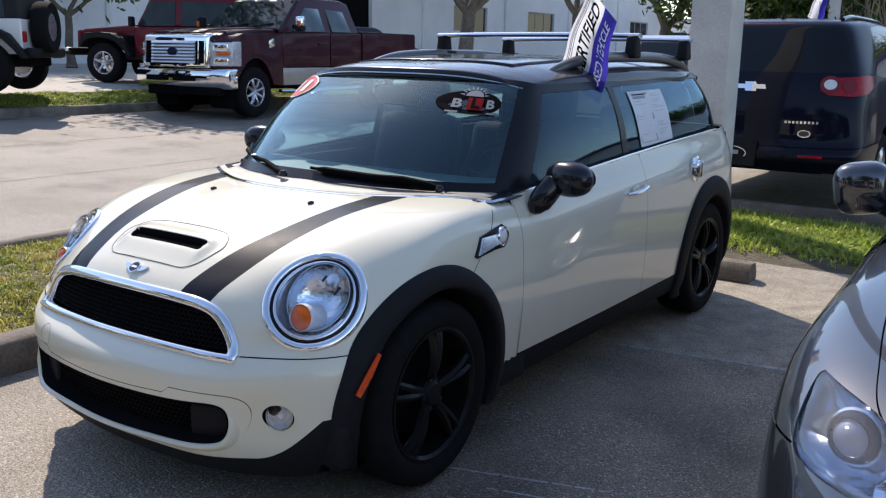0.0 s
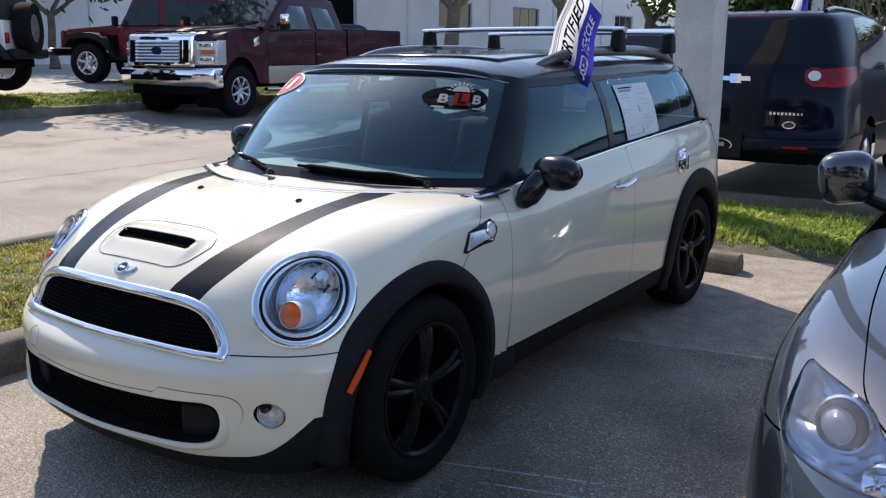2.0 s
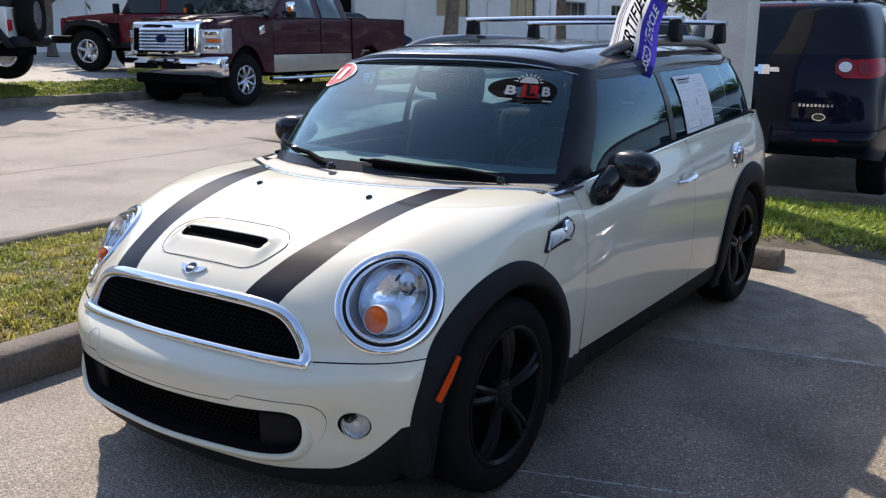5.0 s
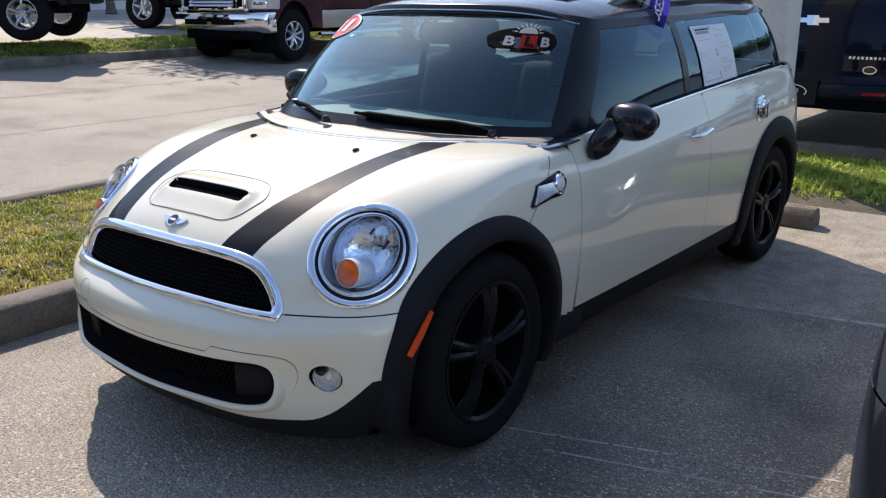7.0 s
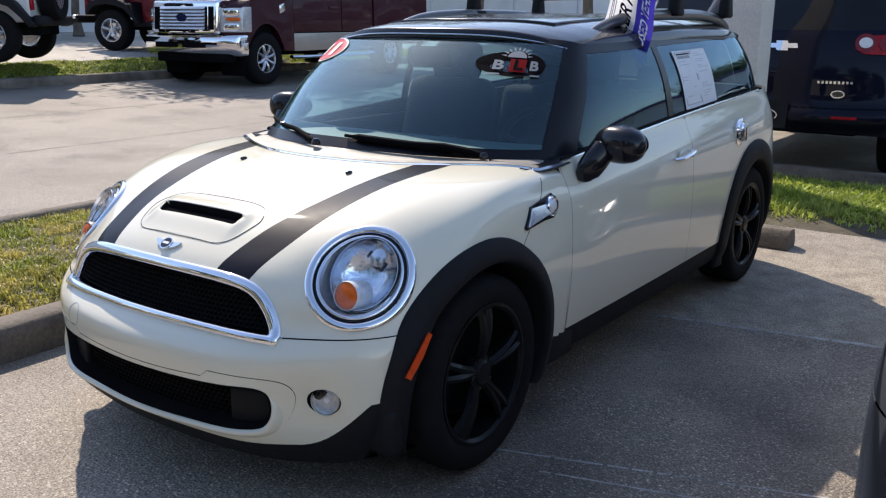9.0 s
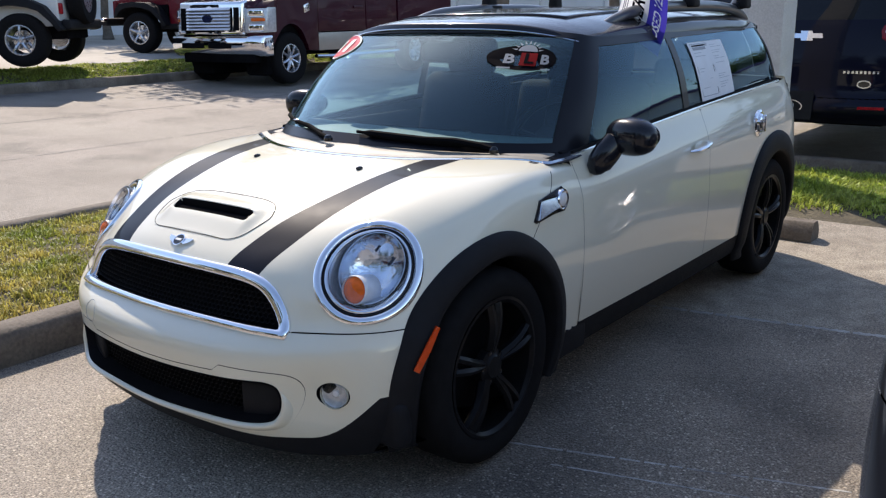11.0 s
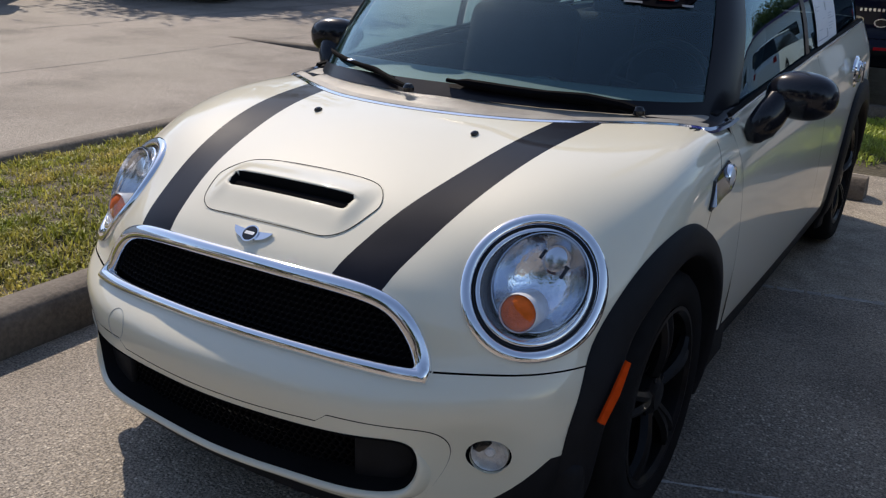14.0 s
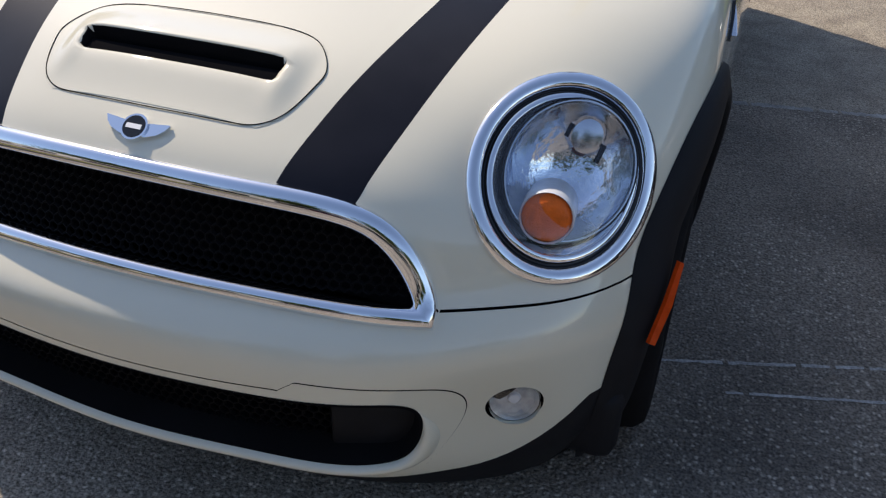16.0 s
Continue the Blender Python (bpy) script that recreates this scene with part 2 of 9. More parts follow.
BLADE_GREEN = leafy("fresh_grass_blade", (0.27, 0.345, 0.05), (0.43, 0.46, 0.12), 2.0)
BLADE_WEED = leafy("broad_weed_leaf", (0.26, 0.36, 0.045), (0.44, 0.50, 0.10), 1.2, 0.45)
BLADE_DRY = leafy("sun_dried_grass_blade", (0.22, 0.265, 0.035), (0.56, 0.46, 0.13), 3.2, 0.55)
LEAF = leafy("oak_leaf", (0.04, 0.07, 0.015), (0.08, 0.12, 0.03), 1.5, 0.4)
FLAG_WHITE = leafy("white_flag_cloth", (0.80, 0.80, 0.82), (0.86, 0.86, 0.88), 12, 0.0, 0.6)
FLAG_BLUE = leafy("royal_blue_flag_cloth", (0.045, 0.035, 0.36), (0.06, 0.045, 0.42), 12, 0.0, 0.5)
LINE_PAINT = mat("worn_white_line_paint", (0.50, 0.49, 0.465), 0.9, color2=(0.34, 0.33, 0.31), scale=14, patch=0.4, patch_scale=5, fine=0.35, bump_scale=200)


def asphalt(name, dark, light, stone, wear=0.25, slab=None):
    """Aged asphalt: binder with pale chippings, broad worn patches and pits."""
    m = bpy.data.materials.new(name)
    m.use_nodes = True
    n, l = m.node_tree.nodes, m.node_tree.links
    b = n["Principled BSDF"]
    b.inputs["Roughness"].default_value = 0.72
    b.inputs["Specular IOR Level"].default_value = 0.5
    tc = n.new("ShaderNodeTexCoord")

    def noise_node(sc, det, dist=0.0):
        x = n.new("ShaderNodeTexNoise")
        x.inputs["Scale"].default_value, x.inputs["Detail"].default_value, x.inputs["Distortion"].default_value = sc, det, dist
        l.new(tc.outputs["Object"], x.inputs["Vector"])
        return x

    def rng(src, a, c, lo=0.0, hi=1.0):
        x = n.new("ShaderNodeMapRange")
        for i, v in enumerate((a, c, lo, hi)):
            x.inputs[i + 1].default_value = v
        l.new(src, x.inputs[0])
        return x.outputs[0]

    def mixc(fac, a, c):
        x = n.new("ShaderNodeMix")
        x.data_type = "RGBA"
        l.new(fac, x.inputs[0])
        for i, v in ((6, a), (7, c)):
            if isinstance(v, tuple):
                x.inputs[i].default_value = (*v, 1)
            else:
                l.new(v, x.inputs[i])
        return x.outputs[2]
    base = mixc(rng(noise_node(0.55, 8, 0.4).outputs["Fac"], 0.33, 0.68), dark, light)
    base = mixc(rng(noise_node(4.0, 6).outputs["Fac"], 0.35, 0.8, 0.0, wear), base, light)
    stain = tuple(c * 0.58 for c in dark)
    dust = (0.34, 0.30, 0.245)
    base = mixc(rng(noise_node(1.6, 9, 0.2).outputs["Fac"], 0.46, 0.68, 0.0, 0.8), base, stain)
    base = mixc(rng(noise_node(0.42, 9, 0.2).outputs["Fac"], 0.46, 0.68, 0.0, 0.7), base, dust)
    vor = n.new("ShaderNodeTexVoronoi")
    vor.inputs["Scale"].default_value = 92
    l.new(tc.outputs["Object"], vor.inputs["Vector"])
    sep = n.new("ShaderNodeSeparateColor")
    l.new(vor.outputs["Color"], sep.inputs[0])
    chip = n.new("ShaderNodeMath")
    chip.operation = "MULTIPLY"
    l.new(rng(vor.outputs["Distance"], 0.25, 0.6, 1.0, 0.0), chip.inputs[0])
    l.new(rng(sep.outputs[0], 0.50, 1.02), chip.inputs[1])
    patch = n.new("ShaderNodeMath")
    patch.operation = "MULTIPLY"
    l.new(chip.outputs[0], patch.inputs[0])
    l.new(rng(noise_node(1.1, 7, 0.6).outputs["Fac"], 0.38, 0.64, 0.25, 1.0), patch.inputs[1])
    base = mixc(patch.outputs[0], base, stone)
    pit = rng(noise_node(170, 4).outputs["Fac"], 0.34, 0.60, 0.34, 1.18)
    sc = n.new("ShaderNodeVectorMath")
    sc.operation = "SCALE"
    if slab:
        xyz = n.new("ShaderNodeSeparateXYZ")
        l.new(tc.outputs["Object"], xyz.inputs[0])
        edge = n.new("ShaderNodeMath")
        edge.operation = "MULTIPLY_ADD"
        edge.inputs[1].default_value = 0.06
        l.new(noise_node(5.0, 5).outputs["Fac"], edge.inputs[0])
        skew = n.new("ShaderNodeMath")
        skew.operation = "MULTIPLY_ADD"
        skew.inputs[1].default_value = -0.186
        l.new(xyz.outputs["X"], skew.inputs[0])
        l.new(xyz.outputs["Y"], skew.inputs[2])
        l.new(skew.outputs[0], edge.inputs[2])
        sand = mixc(rng(noise_node(7.0, 7, 0.3).outputs["Fac"], 0.36, 0.66), (0.31, 0.265, 0.205), (0.47, 0.41, 0.32))
        inner = n.new("ShaderNodeMath")
        inner.operation = "MULTIPLY"
        l.new(rng(edge.outputs[0], slab[0], slab[0] + 0.02), inner.inputs[0])
        l.new(rng(edge.outputs[0], slab[1], slab[1] + 0.45, 0.88, 0.45), inner.inputs[1])
        base = mixc(inner.outputs[0], base, sand)
    l.new(base, sc.inputs[0])
    l.new(pit, sc.inputs["Scale"])
    l.new(sc.outputs[0], b.inputs["Base Color"])
    add = n.new("ShaderNodeMath")
    add.operation = "SUBTRACT"
    l.new(noise_node(120, 5).outputs["Fac"], add.inputs[0])
    l.new(rng(vor.outputs["Distance"], 0.0, 0.6, 0.0, 0.5), add.inputs[1])
    bp = n.new("ShaderNodeBump")
    bp.inputs["Distance"].default_value = 0.006
    l.new(add.outputs[0], bp.inputs["Height"])
    l.new(bp.outputs[0], b.inputs["Normal"])
    return m


ASPHALT = asphalt("aged_lot_asphalt", (0.180, 0.153, 0.123), (0.43, 0.362, 0.284), (0.84, 0.74, 0.60), slab=(1.625, 3.2))
ROAD = asphalt("worn_grey_road_asphalt", (0.225, 0.190, 0.156), (0.33, 0.282, 0.236), (0.58, 0.51, 0.44), 0.4)

# ---------------------------------------------------------------- mesh toolkit


def mesh_of(name, verts, faces, material, smooth=True, normals=None, mats=None, face_mats=None):
    me = bpy.data.meshes.new(name)
    me.from_pydata([tuple(map(float, v)) for v in verts], [], [tuple(int(i) for i in f) for f in faces])
    me.materials.append(material)
    for extra in mats or ():
        me.materials.append(extra)
    if face_mats is not None:
        me.polygons.foreach_set("material_index", list(face_mats))
    if smooth:
        me.polygons.foreach_set("use_smooth", [True] * len(me.polygons))
        if normals is not None:
            me.normals_split_custom_set_from_vertices([tuple(map(float, v)) for v in normals])
    me.update()
    return me


def part_mesh(name, me, parent, label=""):
    ob = new(name, me)
    if parent is not None:
        ob.parent = parent
    if label:
        ob["label"] = label
    return ob


def part(name, bm, material, parent, label="", smooth=True, angle=35):
    """Links a bmesh as one mesh object under a thing or a part; edges sharper than angle stay sharp."""
    me = bpy.data.meshes.new(name)
    bmesh.ops.recalc_face_normals(bm, faces=bm.faces)
    if smooth:
        lim = radians(angle)
        for f in bm.faces:
            f.smooth = True
        for e in bm.edges:
            if len(e.link_faces) == 2 and e.calc_face_angle(0) > lim:
                e.smooth = False
    bm.to_mesh(me)
    bm.free()
    me.materials.append(material)
    return part_mesh(name, me, parent, label)


def thing(name, label, category, group="", at=(0, 0, 0), rz=0.0, kind=""):
    ob = new(name)
    ob.empty_display_size = 0.1
    ob.matrix_world = pose(*at, 0, 0, rz)
    return tagged(ob, label, category, group, kind)


def box(sx, sy, sz, at=(0, 0, 0), bevel=0.0, seg=2, rot=None, bm=None, taper=None):
    bm = bm or bmesh.new()
    r = bmesh.ops.create_cube(bm, size=1.0)
    vs = r["verts"]
    for v in vs:
        k = taper if taper and v.co.z > 0 else 1.0
        v.co = Vector((v.co.x * sx * k, v.co.y * sy * k, v.co.z * sz))
    if bevel:
        es = list({e for v in vs for e in v.link_edges})
        rb = bmesh.ops.bevel(bm, geom=es, offset=bevel, segments=seg, affect="EDGES", profile=0.5)
        vs = list({v for f in rb["faces"] for v in f.verts} | {v for v in vs if v.is_valid})
    m = Matrix.Translation(at) @ (rot.to_4x4() if rot is not None else Matrix())
    for v in vs:
        v.co = m @ v.co
    return bm


def lathe(profile, seg=32, axis="X", at=(0, 0, 0), bm=None, closed=False, caps=True):
    """Turns (radius, offset) pairs about an axis."""
    bm = bm or bmesh.new()
    rings = []
    for r, o in profile:
        ring = []
        for i in range(seg):
            a = 2 * math.pi * i / seg
            c, s = r * math.cos(a), r * math.sin(a)
            p = {"X": (o, c, s), "Y": (c, o, s), "Z": (c, s, o)}[axis]
            ring.append(bm.verts.new(Vector(p) + Vector(at)))
        rings.append(ring)
    pairs = list(zip(rings, rings[1:])) + ([(rings[-1], rings[0])] if closed else [])
    for a, b in pairs:
        for i in range(seg):
            j = (i + 1) % seg
            bm.faces.new((a[i], a[j], b[j], b[i]))
    if not closed and caps:
        if profile[0][0] > 1e-6:
            bm.faces.new(rings[0])
        if profile[-1][0] > 1e-6:
            bm.faces.new(rings[-1])
    return bm


def tube(points, radius, seg=8, bm=None, caps=True, flat=1.0):
    """A tube along points; radius a number or one per point."""
    bm = bm or bmesh.new()
    pts = [Vector(p) for p in points]
    rad = radius if isinstance(radius, (list, tuple)) else [radius] * len(pts)
    rings, ref = [], None
    for i, p in enumerate(pts):
        d = (pts[min(i + 1, len(pts) - 1)] - pts[max(i - 1, 0)]).normalized()
        if ref is None:
            ref = d.orthogonal().normalized()
            if abs(d.z) < 0.9:
                ref = d.cross(Vector((0, 0, 1))).normalized()
        ref = (ref - d * ref.dot(d)).normalized()
        up = d.cross(ref)
        rings.append([bm.verts.new(p + (ref * math.cos(2 * math.pi * k / seg) + up * flat * math.sin(2 * math.pi * k / seg)) * rad[i]) for k in range(seg)])
    for a, b in zip(rings, rings[1:]):
        for k in range(seg):
            j = (k + 1) % seg
            bm.faces.new((a[k], a[j], b[j], b[k]))
    if caps:
        bm.faces.new(rings[0])
        bm.faces.new(rings[-1])
    return bm


def ellipsoid(rx, ry, rz, at=(0, 0, 0), seg=24, rings=14, rot=None, power=2.0):
    bm = bmesh.new()
    bmesh.ops.create_uvsphere(bm, u_segments=seg, v_segments=rings, radius=1)
    for v in bm.verts:
        c = v.co.copy()
        if power != 2.0:
            s = (abs(c.x) ** power + abs(c.y) ** power + abs(c.z) ** power) ** (1 / power)
            c /= s
        c = Vector((c.x * rx, c.y * ry, c.z * rz))
        v.co = (rot @ c if rot is not None else c) + Vector(at)
    return bm


def extrude_poly(pts, normal, depth, bm=None):
    """A flat polygon (3D points) given thickness along normal."""
    bm = bm or bmesh.new()
    n = Vector(normal).normalized() * depth
    a = [bm.verts.new(Vector(p)) for p in pts]
    b = [bm.verts.new(Vector(p) + n) for p in pts]
    bm.faces.new(a)
    bm.faces.new(list(reversed(b)))
    for i in range(len(pts)):
        j = (i + 1) % len(pts)
        bm.faces.new((a[i], a[j], b[j], b[i]))
    return bm


def smooth01(t):
    t = np.clip(t, 0, 1)
    return t * t * (3 - 2 * t)


class Surf:
    """A smooth surface through a net of points [ring][station], natural cubic splines both ways."""

    def __init__(self, net):
        self.P = np.array(net, float)
        self.nv, self.nu = self.P.shape[:2]
        self.Mu, self.Mv = self.second(self.nu), self.second(self.nv)

    @staticmethod
    def second(n):
        A, R = np.eye(n), np.zeros((n, n))
        for i in range(1, n - 1):
            A[i, i - 1:i + 2] = (1, 4, 1)
            R[i, i - 1:i + 2] = (6, -12, 6)
        return np.linalg.solve(A, R)

    @staticmethod
    def basis(t, n, M):
        t = np.clip(np.asarray(t, float), 0, n - 1)
        i = np.minimum(t.astype(int), n - 2)
        b = t - i
        a = 1 - b
        E = np.eye(n)
        return (a[:, None] * E[i] + b[:, None] * E[i + 1] + ((a ** 3 - a) / 6)[:, None] * M[i] + ((b ** 3 - b) / 6)[:, None] * M[i + 1])

    def at(self, u, v):
        bu, bv = self.basis(np.atleast_1d(u), self.nu, self.Mu), self.basis(np.atleast_1d(v), self.nv, self.Mv)
        return np.einsum("pj,jkc,pk->pc", bv, self.P, bu)

    def normal(self, u, v, flip=False):
        u, v = np.atleast_1d(u).astype(float), np.atleast_1d(v).astype(float)
        e = 0.02
        du = self.at(np.minimum(u + e, self.nu - 1), v) - self.at(np.maximum(u - e, 0), v)
        dv = self.at(u, np.minimum(v + e, self.nv - 1)) - self.at(u, np.maximum(v - e, 0))
        n = np.cross(du, dv)
        n /= np.maximum(np.linalg.norm(n, axis=1), 1e-9)[:, None]
        return -n if flip else n

    def find(self, targets, axes, guess, lo=None, hi=None, steps=14):
        """(u, v) at which the coordinates axes meet the targets; guess: the (u0, u1, v0, v1) to search."""
        T = np.atleast_2d(np.array(targets, float))
        gu, gv = np.meshgrid(np.linspace(guess[0], guess[1], 70), np.linspace(guess[2], guess[3], 70))
        gu, gv = gu.ravel(), gv.ravel()
        G = self.at(gu, gv)[:, axes]
        k = ((T[:, None, :] - G[None]) ** 2).sum(2).argmin(1)
        u, v = gu[k].copy(), gv[k].copy()
        e = 1e-3
        for _ in range(steps):
            p = self.at(u, v)[:, axes]
            ju = (self.at(u + e, v)[:, axes] - p) / e
            jv = (self.at(u, v + e)[:, axes] - p) / e
            r = T - p
            det = ju[:, 0] * jv[:, 1] - ju[:, 1] * jv[:, 0]
            det = np.where(abs(det) < 1e-7, 1e-7, det)
            su = np.clip((r[:, 0] * jv[:, 1] - r[:, 1] * jv[:, 0]) / det, -0.25, 0.25)
            sv = np.clip((ju[:, 0] * r[:, 1] - ju[:, 1] * r[:, 0]) / det, -0.25, 0.25)
            u, v = np.clip(u + su, guess[0], guess[1]), np.clip(v + sv, guess[2], guess[3])
        return np.stack([u, v], 1)


def densify(pts, step):
    out = []
    for a, b in zip(pts, pts[1:]):
        a, b = np.array(a, float), np.array(b, float)
        n = max(1, int(np.ceil(np.linalg.norm(b - a) / step)))
        out += [a + (b - a) * i / n for i in range(n)]
    out.append(np.array(pts[-1], float))
    return np.array(out)


def spline(pts, n):
    """n points on a natural cubic spline through pts."""
    P = np.array(pts, float)
    return Surf.basis(np.linspace(0, len(P) - 1, n), len(P), Surf.second(len(P))) @ P


def inside(poly, pts):
    """Which of pts lie in a 2D polygon."""
    poly, pts = np.asarray(poly), np.asarray(pts)
    x, y = pts[:, 0], pts[:, 1]
    res = np.zeros(len(pts), bool)
    a = poly
    b = np.roll(poly, -1, 0)
    for (x0, y0), (x1, y1) in zip(a, b):
        if y0 != y1:
            res ^= ((y0 > y) != (y1 > y)) & (x < (x1 - x0) * (y - y0) / (y1 - y0) + x0)
    return res


from mathutils.geometry import delaunay_2d_cdt


def cut_panels(surf, us, vs, curves, classify, flip=False, lift=0.0):
    """Cuts a surface along curves given in (u, v) and sorts its triangles by classify(uv): label -> (verts, faces, normals)."""
    gu, gv = np.meshgrid(us, vs)
    pts = [tuple(p) for p in np.stack([gu.ravel(), gv.ravel()], 1)]
    edges = []
    for c, closed in curves:
        k = len(pts)
        pts += [tuple(p) for p in c]
        edges += [(k + i, k + i + 1) for i in range(len(c) - 1)]
        if closed:
            edges.append((k + len(c) - 1, k))
    vo, _, fo, *_ = delaunay_2d_cdt([Vector(p) for p in pts], edges, [], 0, 1e-6)
    uv = np.array([tuple(p) for p in vo])
    F = np.array([tuple(f) for f in fo if len(f) == 3])
    lab = classify(uv[F].mean(1))
    X, N = surf.at(uv[:, 0], uv[:, 1]), surf.normal(uv[:, 0], uv[:, 1], flip)
    X = X + N * lift
    out = {}
    for name in set(lab.tolist()):
        if name == "":
            continue
        f = F[lab == name]
        ids, inv = np.unique(f.ravel(), return_inverse=True)
        f = inv.reshape(-1, 3)
        v, nn = X[ids], N[ids]
        fn = np.cross(v[f[:, 1]] - v[f[:, 0]], v[f[:, 2]] - v[f[:, 0]])
        bad = (fn * nn[f].mean(1)).sum(1) < 0
        f[bad] = f[bad][:, ::-1]
        ok = np.linalg.norm(fn, axis=1) > 1e-12
        out[name] = (v, f[ok], nn)
    return out


def grid_mesh(name, X, material, normals=None, flip=False):
    """A mesh from an (n, m, 3) array of points."""
    n, m = X.shape[:2]
    idx = np.arange(n * m).reshape(n, m)
    q = np.stack([idx[:-1, :-1], idx[1:, :-1], idx[1:, 1:], idx[:-1, 1:]], -1).reshape(-1, 4)
    if flip:
        q = q[:, ::-1]
    return mesh_of(name, X.reshape(-1, 3), q, material, True, None if normals is None else normals.reshape(-1, 3))


def outward(me, d):
    """Turns a mesh's faces so that they look along d on the whole."""
    n = sum((q.normal * q.area for q in me.polygons), Vector())
    if n.dot(Vector(d)) < 0:
        me.flip_normals()
    return me


def ribbon(name, a, b, thick, material, parent, label="", out=None):
    """A thin solid band between two rows of points, thickened along out (a vector per point or one)."""
    a, b = np.array(a, float), np.array(b, float)
    o = np.broadcast_to(np.array(out, float), a.shape) * thick
    V = np.concatenate([a, b, b - o, a - o])
    n = len(a)
    F = []
    for i in range(n - 1):
        for k in range(4):
            r0, r1 = k * n, ((k + 1) % 4) * n
            F.append((r0 + i, r0 + i + 1, r1 + i + 1, r1 + i))
    F += [(0, n, 2 * n, 3 * n), (n - 1, 4 * n - 1, 3 * n - 1, 2 * n - 1)]
    bm = bmesh.new()
    vs = [bm.verts.new(v) for v in V]
    for f in F:
        bm.faces.new([vs[i] for i in f])
    return part(name, bm, material, parent, label)


# ---------------------------------------------------------------- ground and kerbs


def ground_z(x):
    """The lot is level; the road climbs gently away from it."""
    x = np.asarray(x, float)
    return np.where(x > -3.4, 0.0, np.where(x > -11.2, (-3.4 - x) * 0.040, np.where(x > -13.5, 0.312 + (-11.2 - x) * 0.12, np.where(x > -22, 0.588 + (-13.5 - x) * 0.03, 0.843))))


def strip(name, xs, ys, zf, material, kind="structure", label="", category=""):
    gx, gy = np.meshgrid(xs, ys, indexing="ij")
    X = np.stack([gx, gy, zf(gx, gy)], -1)
    ob = new(name, grid_mesh(name, X, material))
    return tagged(ob, label, category, kind=kind)


far = [-400, -150, -60, -30]
strip("ground", far + [-22, -20, -16, -13.5, -11.2, -9, -6, -3.4, -2, 0, 2, 4, 8, 20, 60, 150, 400], [-400, -100, -30, -10, -5, 0, 5, 10, 20, 40, 90, 200, 400],
      lambda x, y: ground_z(x) - 0.004, ASPHALT, label="aged grey asphalt parking lot with pale chippings", category="ground")
strip("road", [-11.2, -10, -8, -6, -4.5, -3.4], [-60, -20, -8, 0, 8, 20, 60],
      lambda x, y: ground_z(x) + 0.002, ROAD, label="worn pale grey asphalt lane beside the lot", category="road")
strip("pavement", [-60, -40, -30, -22, -18, -13.5, -12.5], [-60, -20, 0, 20, 60, 90],
      lambda x, y: ground_z(x) + 0.10, CONCRETE, label="pale concrete apron in front of the white building", category="pavement")


def kerb_run(name, a, b, width, height, z0, label, seg=3.0, gap=0.005, side=1):
    """A kerb of cast sections from a to b, its face on the side given."""
    root = thing(name, label, "kerb", kind="structure")
    a, b = Vector((*a, 0)), Vector((*b, 0))
    d = (b - a).normalized()
    nrm = Vector((d.y, -d.x, 0)) * side
    n = max(1, round((b - a).length / seg))
    L = (b - a).length / n
    prof = [(0.0, -0.02), (0.0, height * 0.55), (-0.012, height * 0.86), (-0.03, height * 0.97), (-0.055, height), (-width + 0.02, height), (-width, height - 0.02), (-width, -0.02)]
    for i in range(n):
        bm = bmesh.new()
        rings = []
        m = 7
        for k in range(m + 1):
            s = i * L + gap / 2 + (L - gap) * k / m
            wob = [noise.noise(Vector((a.x + s * 1.7, a.y * 1.3 + q * 3.1, i * 0.7))) * 0.006 for q in range(len(prof))]
            ring = []
            for q, (o, z) in enumerate(prof):
                p = a + d * s + nrm * (o + wob[q])
                ring.append(bm.verts.new((p.x, p.y, z + z0 + (wob[q] * 0.7 if z > 0 else 0))))
            rings.append(ring)
        for r0, r1 in zip(rings, rings[1:]):
            for q in range(len(prof)):
                w = (q + 1) % len(prof)
                bm.faces.new((r0[q], r0[w], r1[w], r1[q]))
        bm.faces.new(rings[0])
        bm.faces.new(rings[-1])
        part("kerb_section", bm, KERB, root, angle=50)
    return root


kerb_run("kerb_island_lot", (-1.27, -7.0), (-1.27, 9.0), 0.16, 0.15, 0, "weathered concrete kerb along the lot side of the grass island", side=1)
kerb_run("kerb_island_road", (-3.36, -7.0), (-3.36, 9.0), 0.16, 0.15, 0, "weathered concrete kerb along the lane side of the grass island", side=-1)
kerb_run("kerb_far", (-11.15, -22.0), (-11.15, 50.0), 0.18, 0.15, float(ground_z(-11.15)), "weathered concrete kerb along the far side of the lane", side=1)
kerb_run("kerb_back", (-8, 6.0), (14, 6.0), 0.16, 0.13, 0, "weathered concrete kerb behind the grass strip", side=-1)


def soil_strip(name, x0, x1, y0, y1, z, material, label, slope=0.0):
    xs, ys = np.linspace(x0, x1, 30), np.linspace(y0, y1, 60)
    def zf(x, y):
        e = np.minimum.reduce([x - x0, x1 - x, y - y0, y1 - y])
        w = np.vectorize(lambda a, b: noise.noise(Vector((a * 1.6, b * 1.6, 3))))(x, y)
        return z + slope * (x - x0) + 0.05 * smooth01(e / 0.5) + 0.02 * w * smooth01(e / 0.3)
    return strip(name, xs, ys, zf, material, label=label, category="soil"), zf


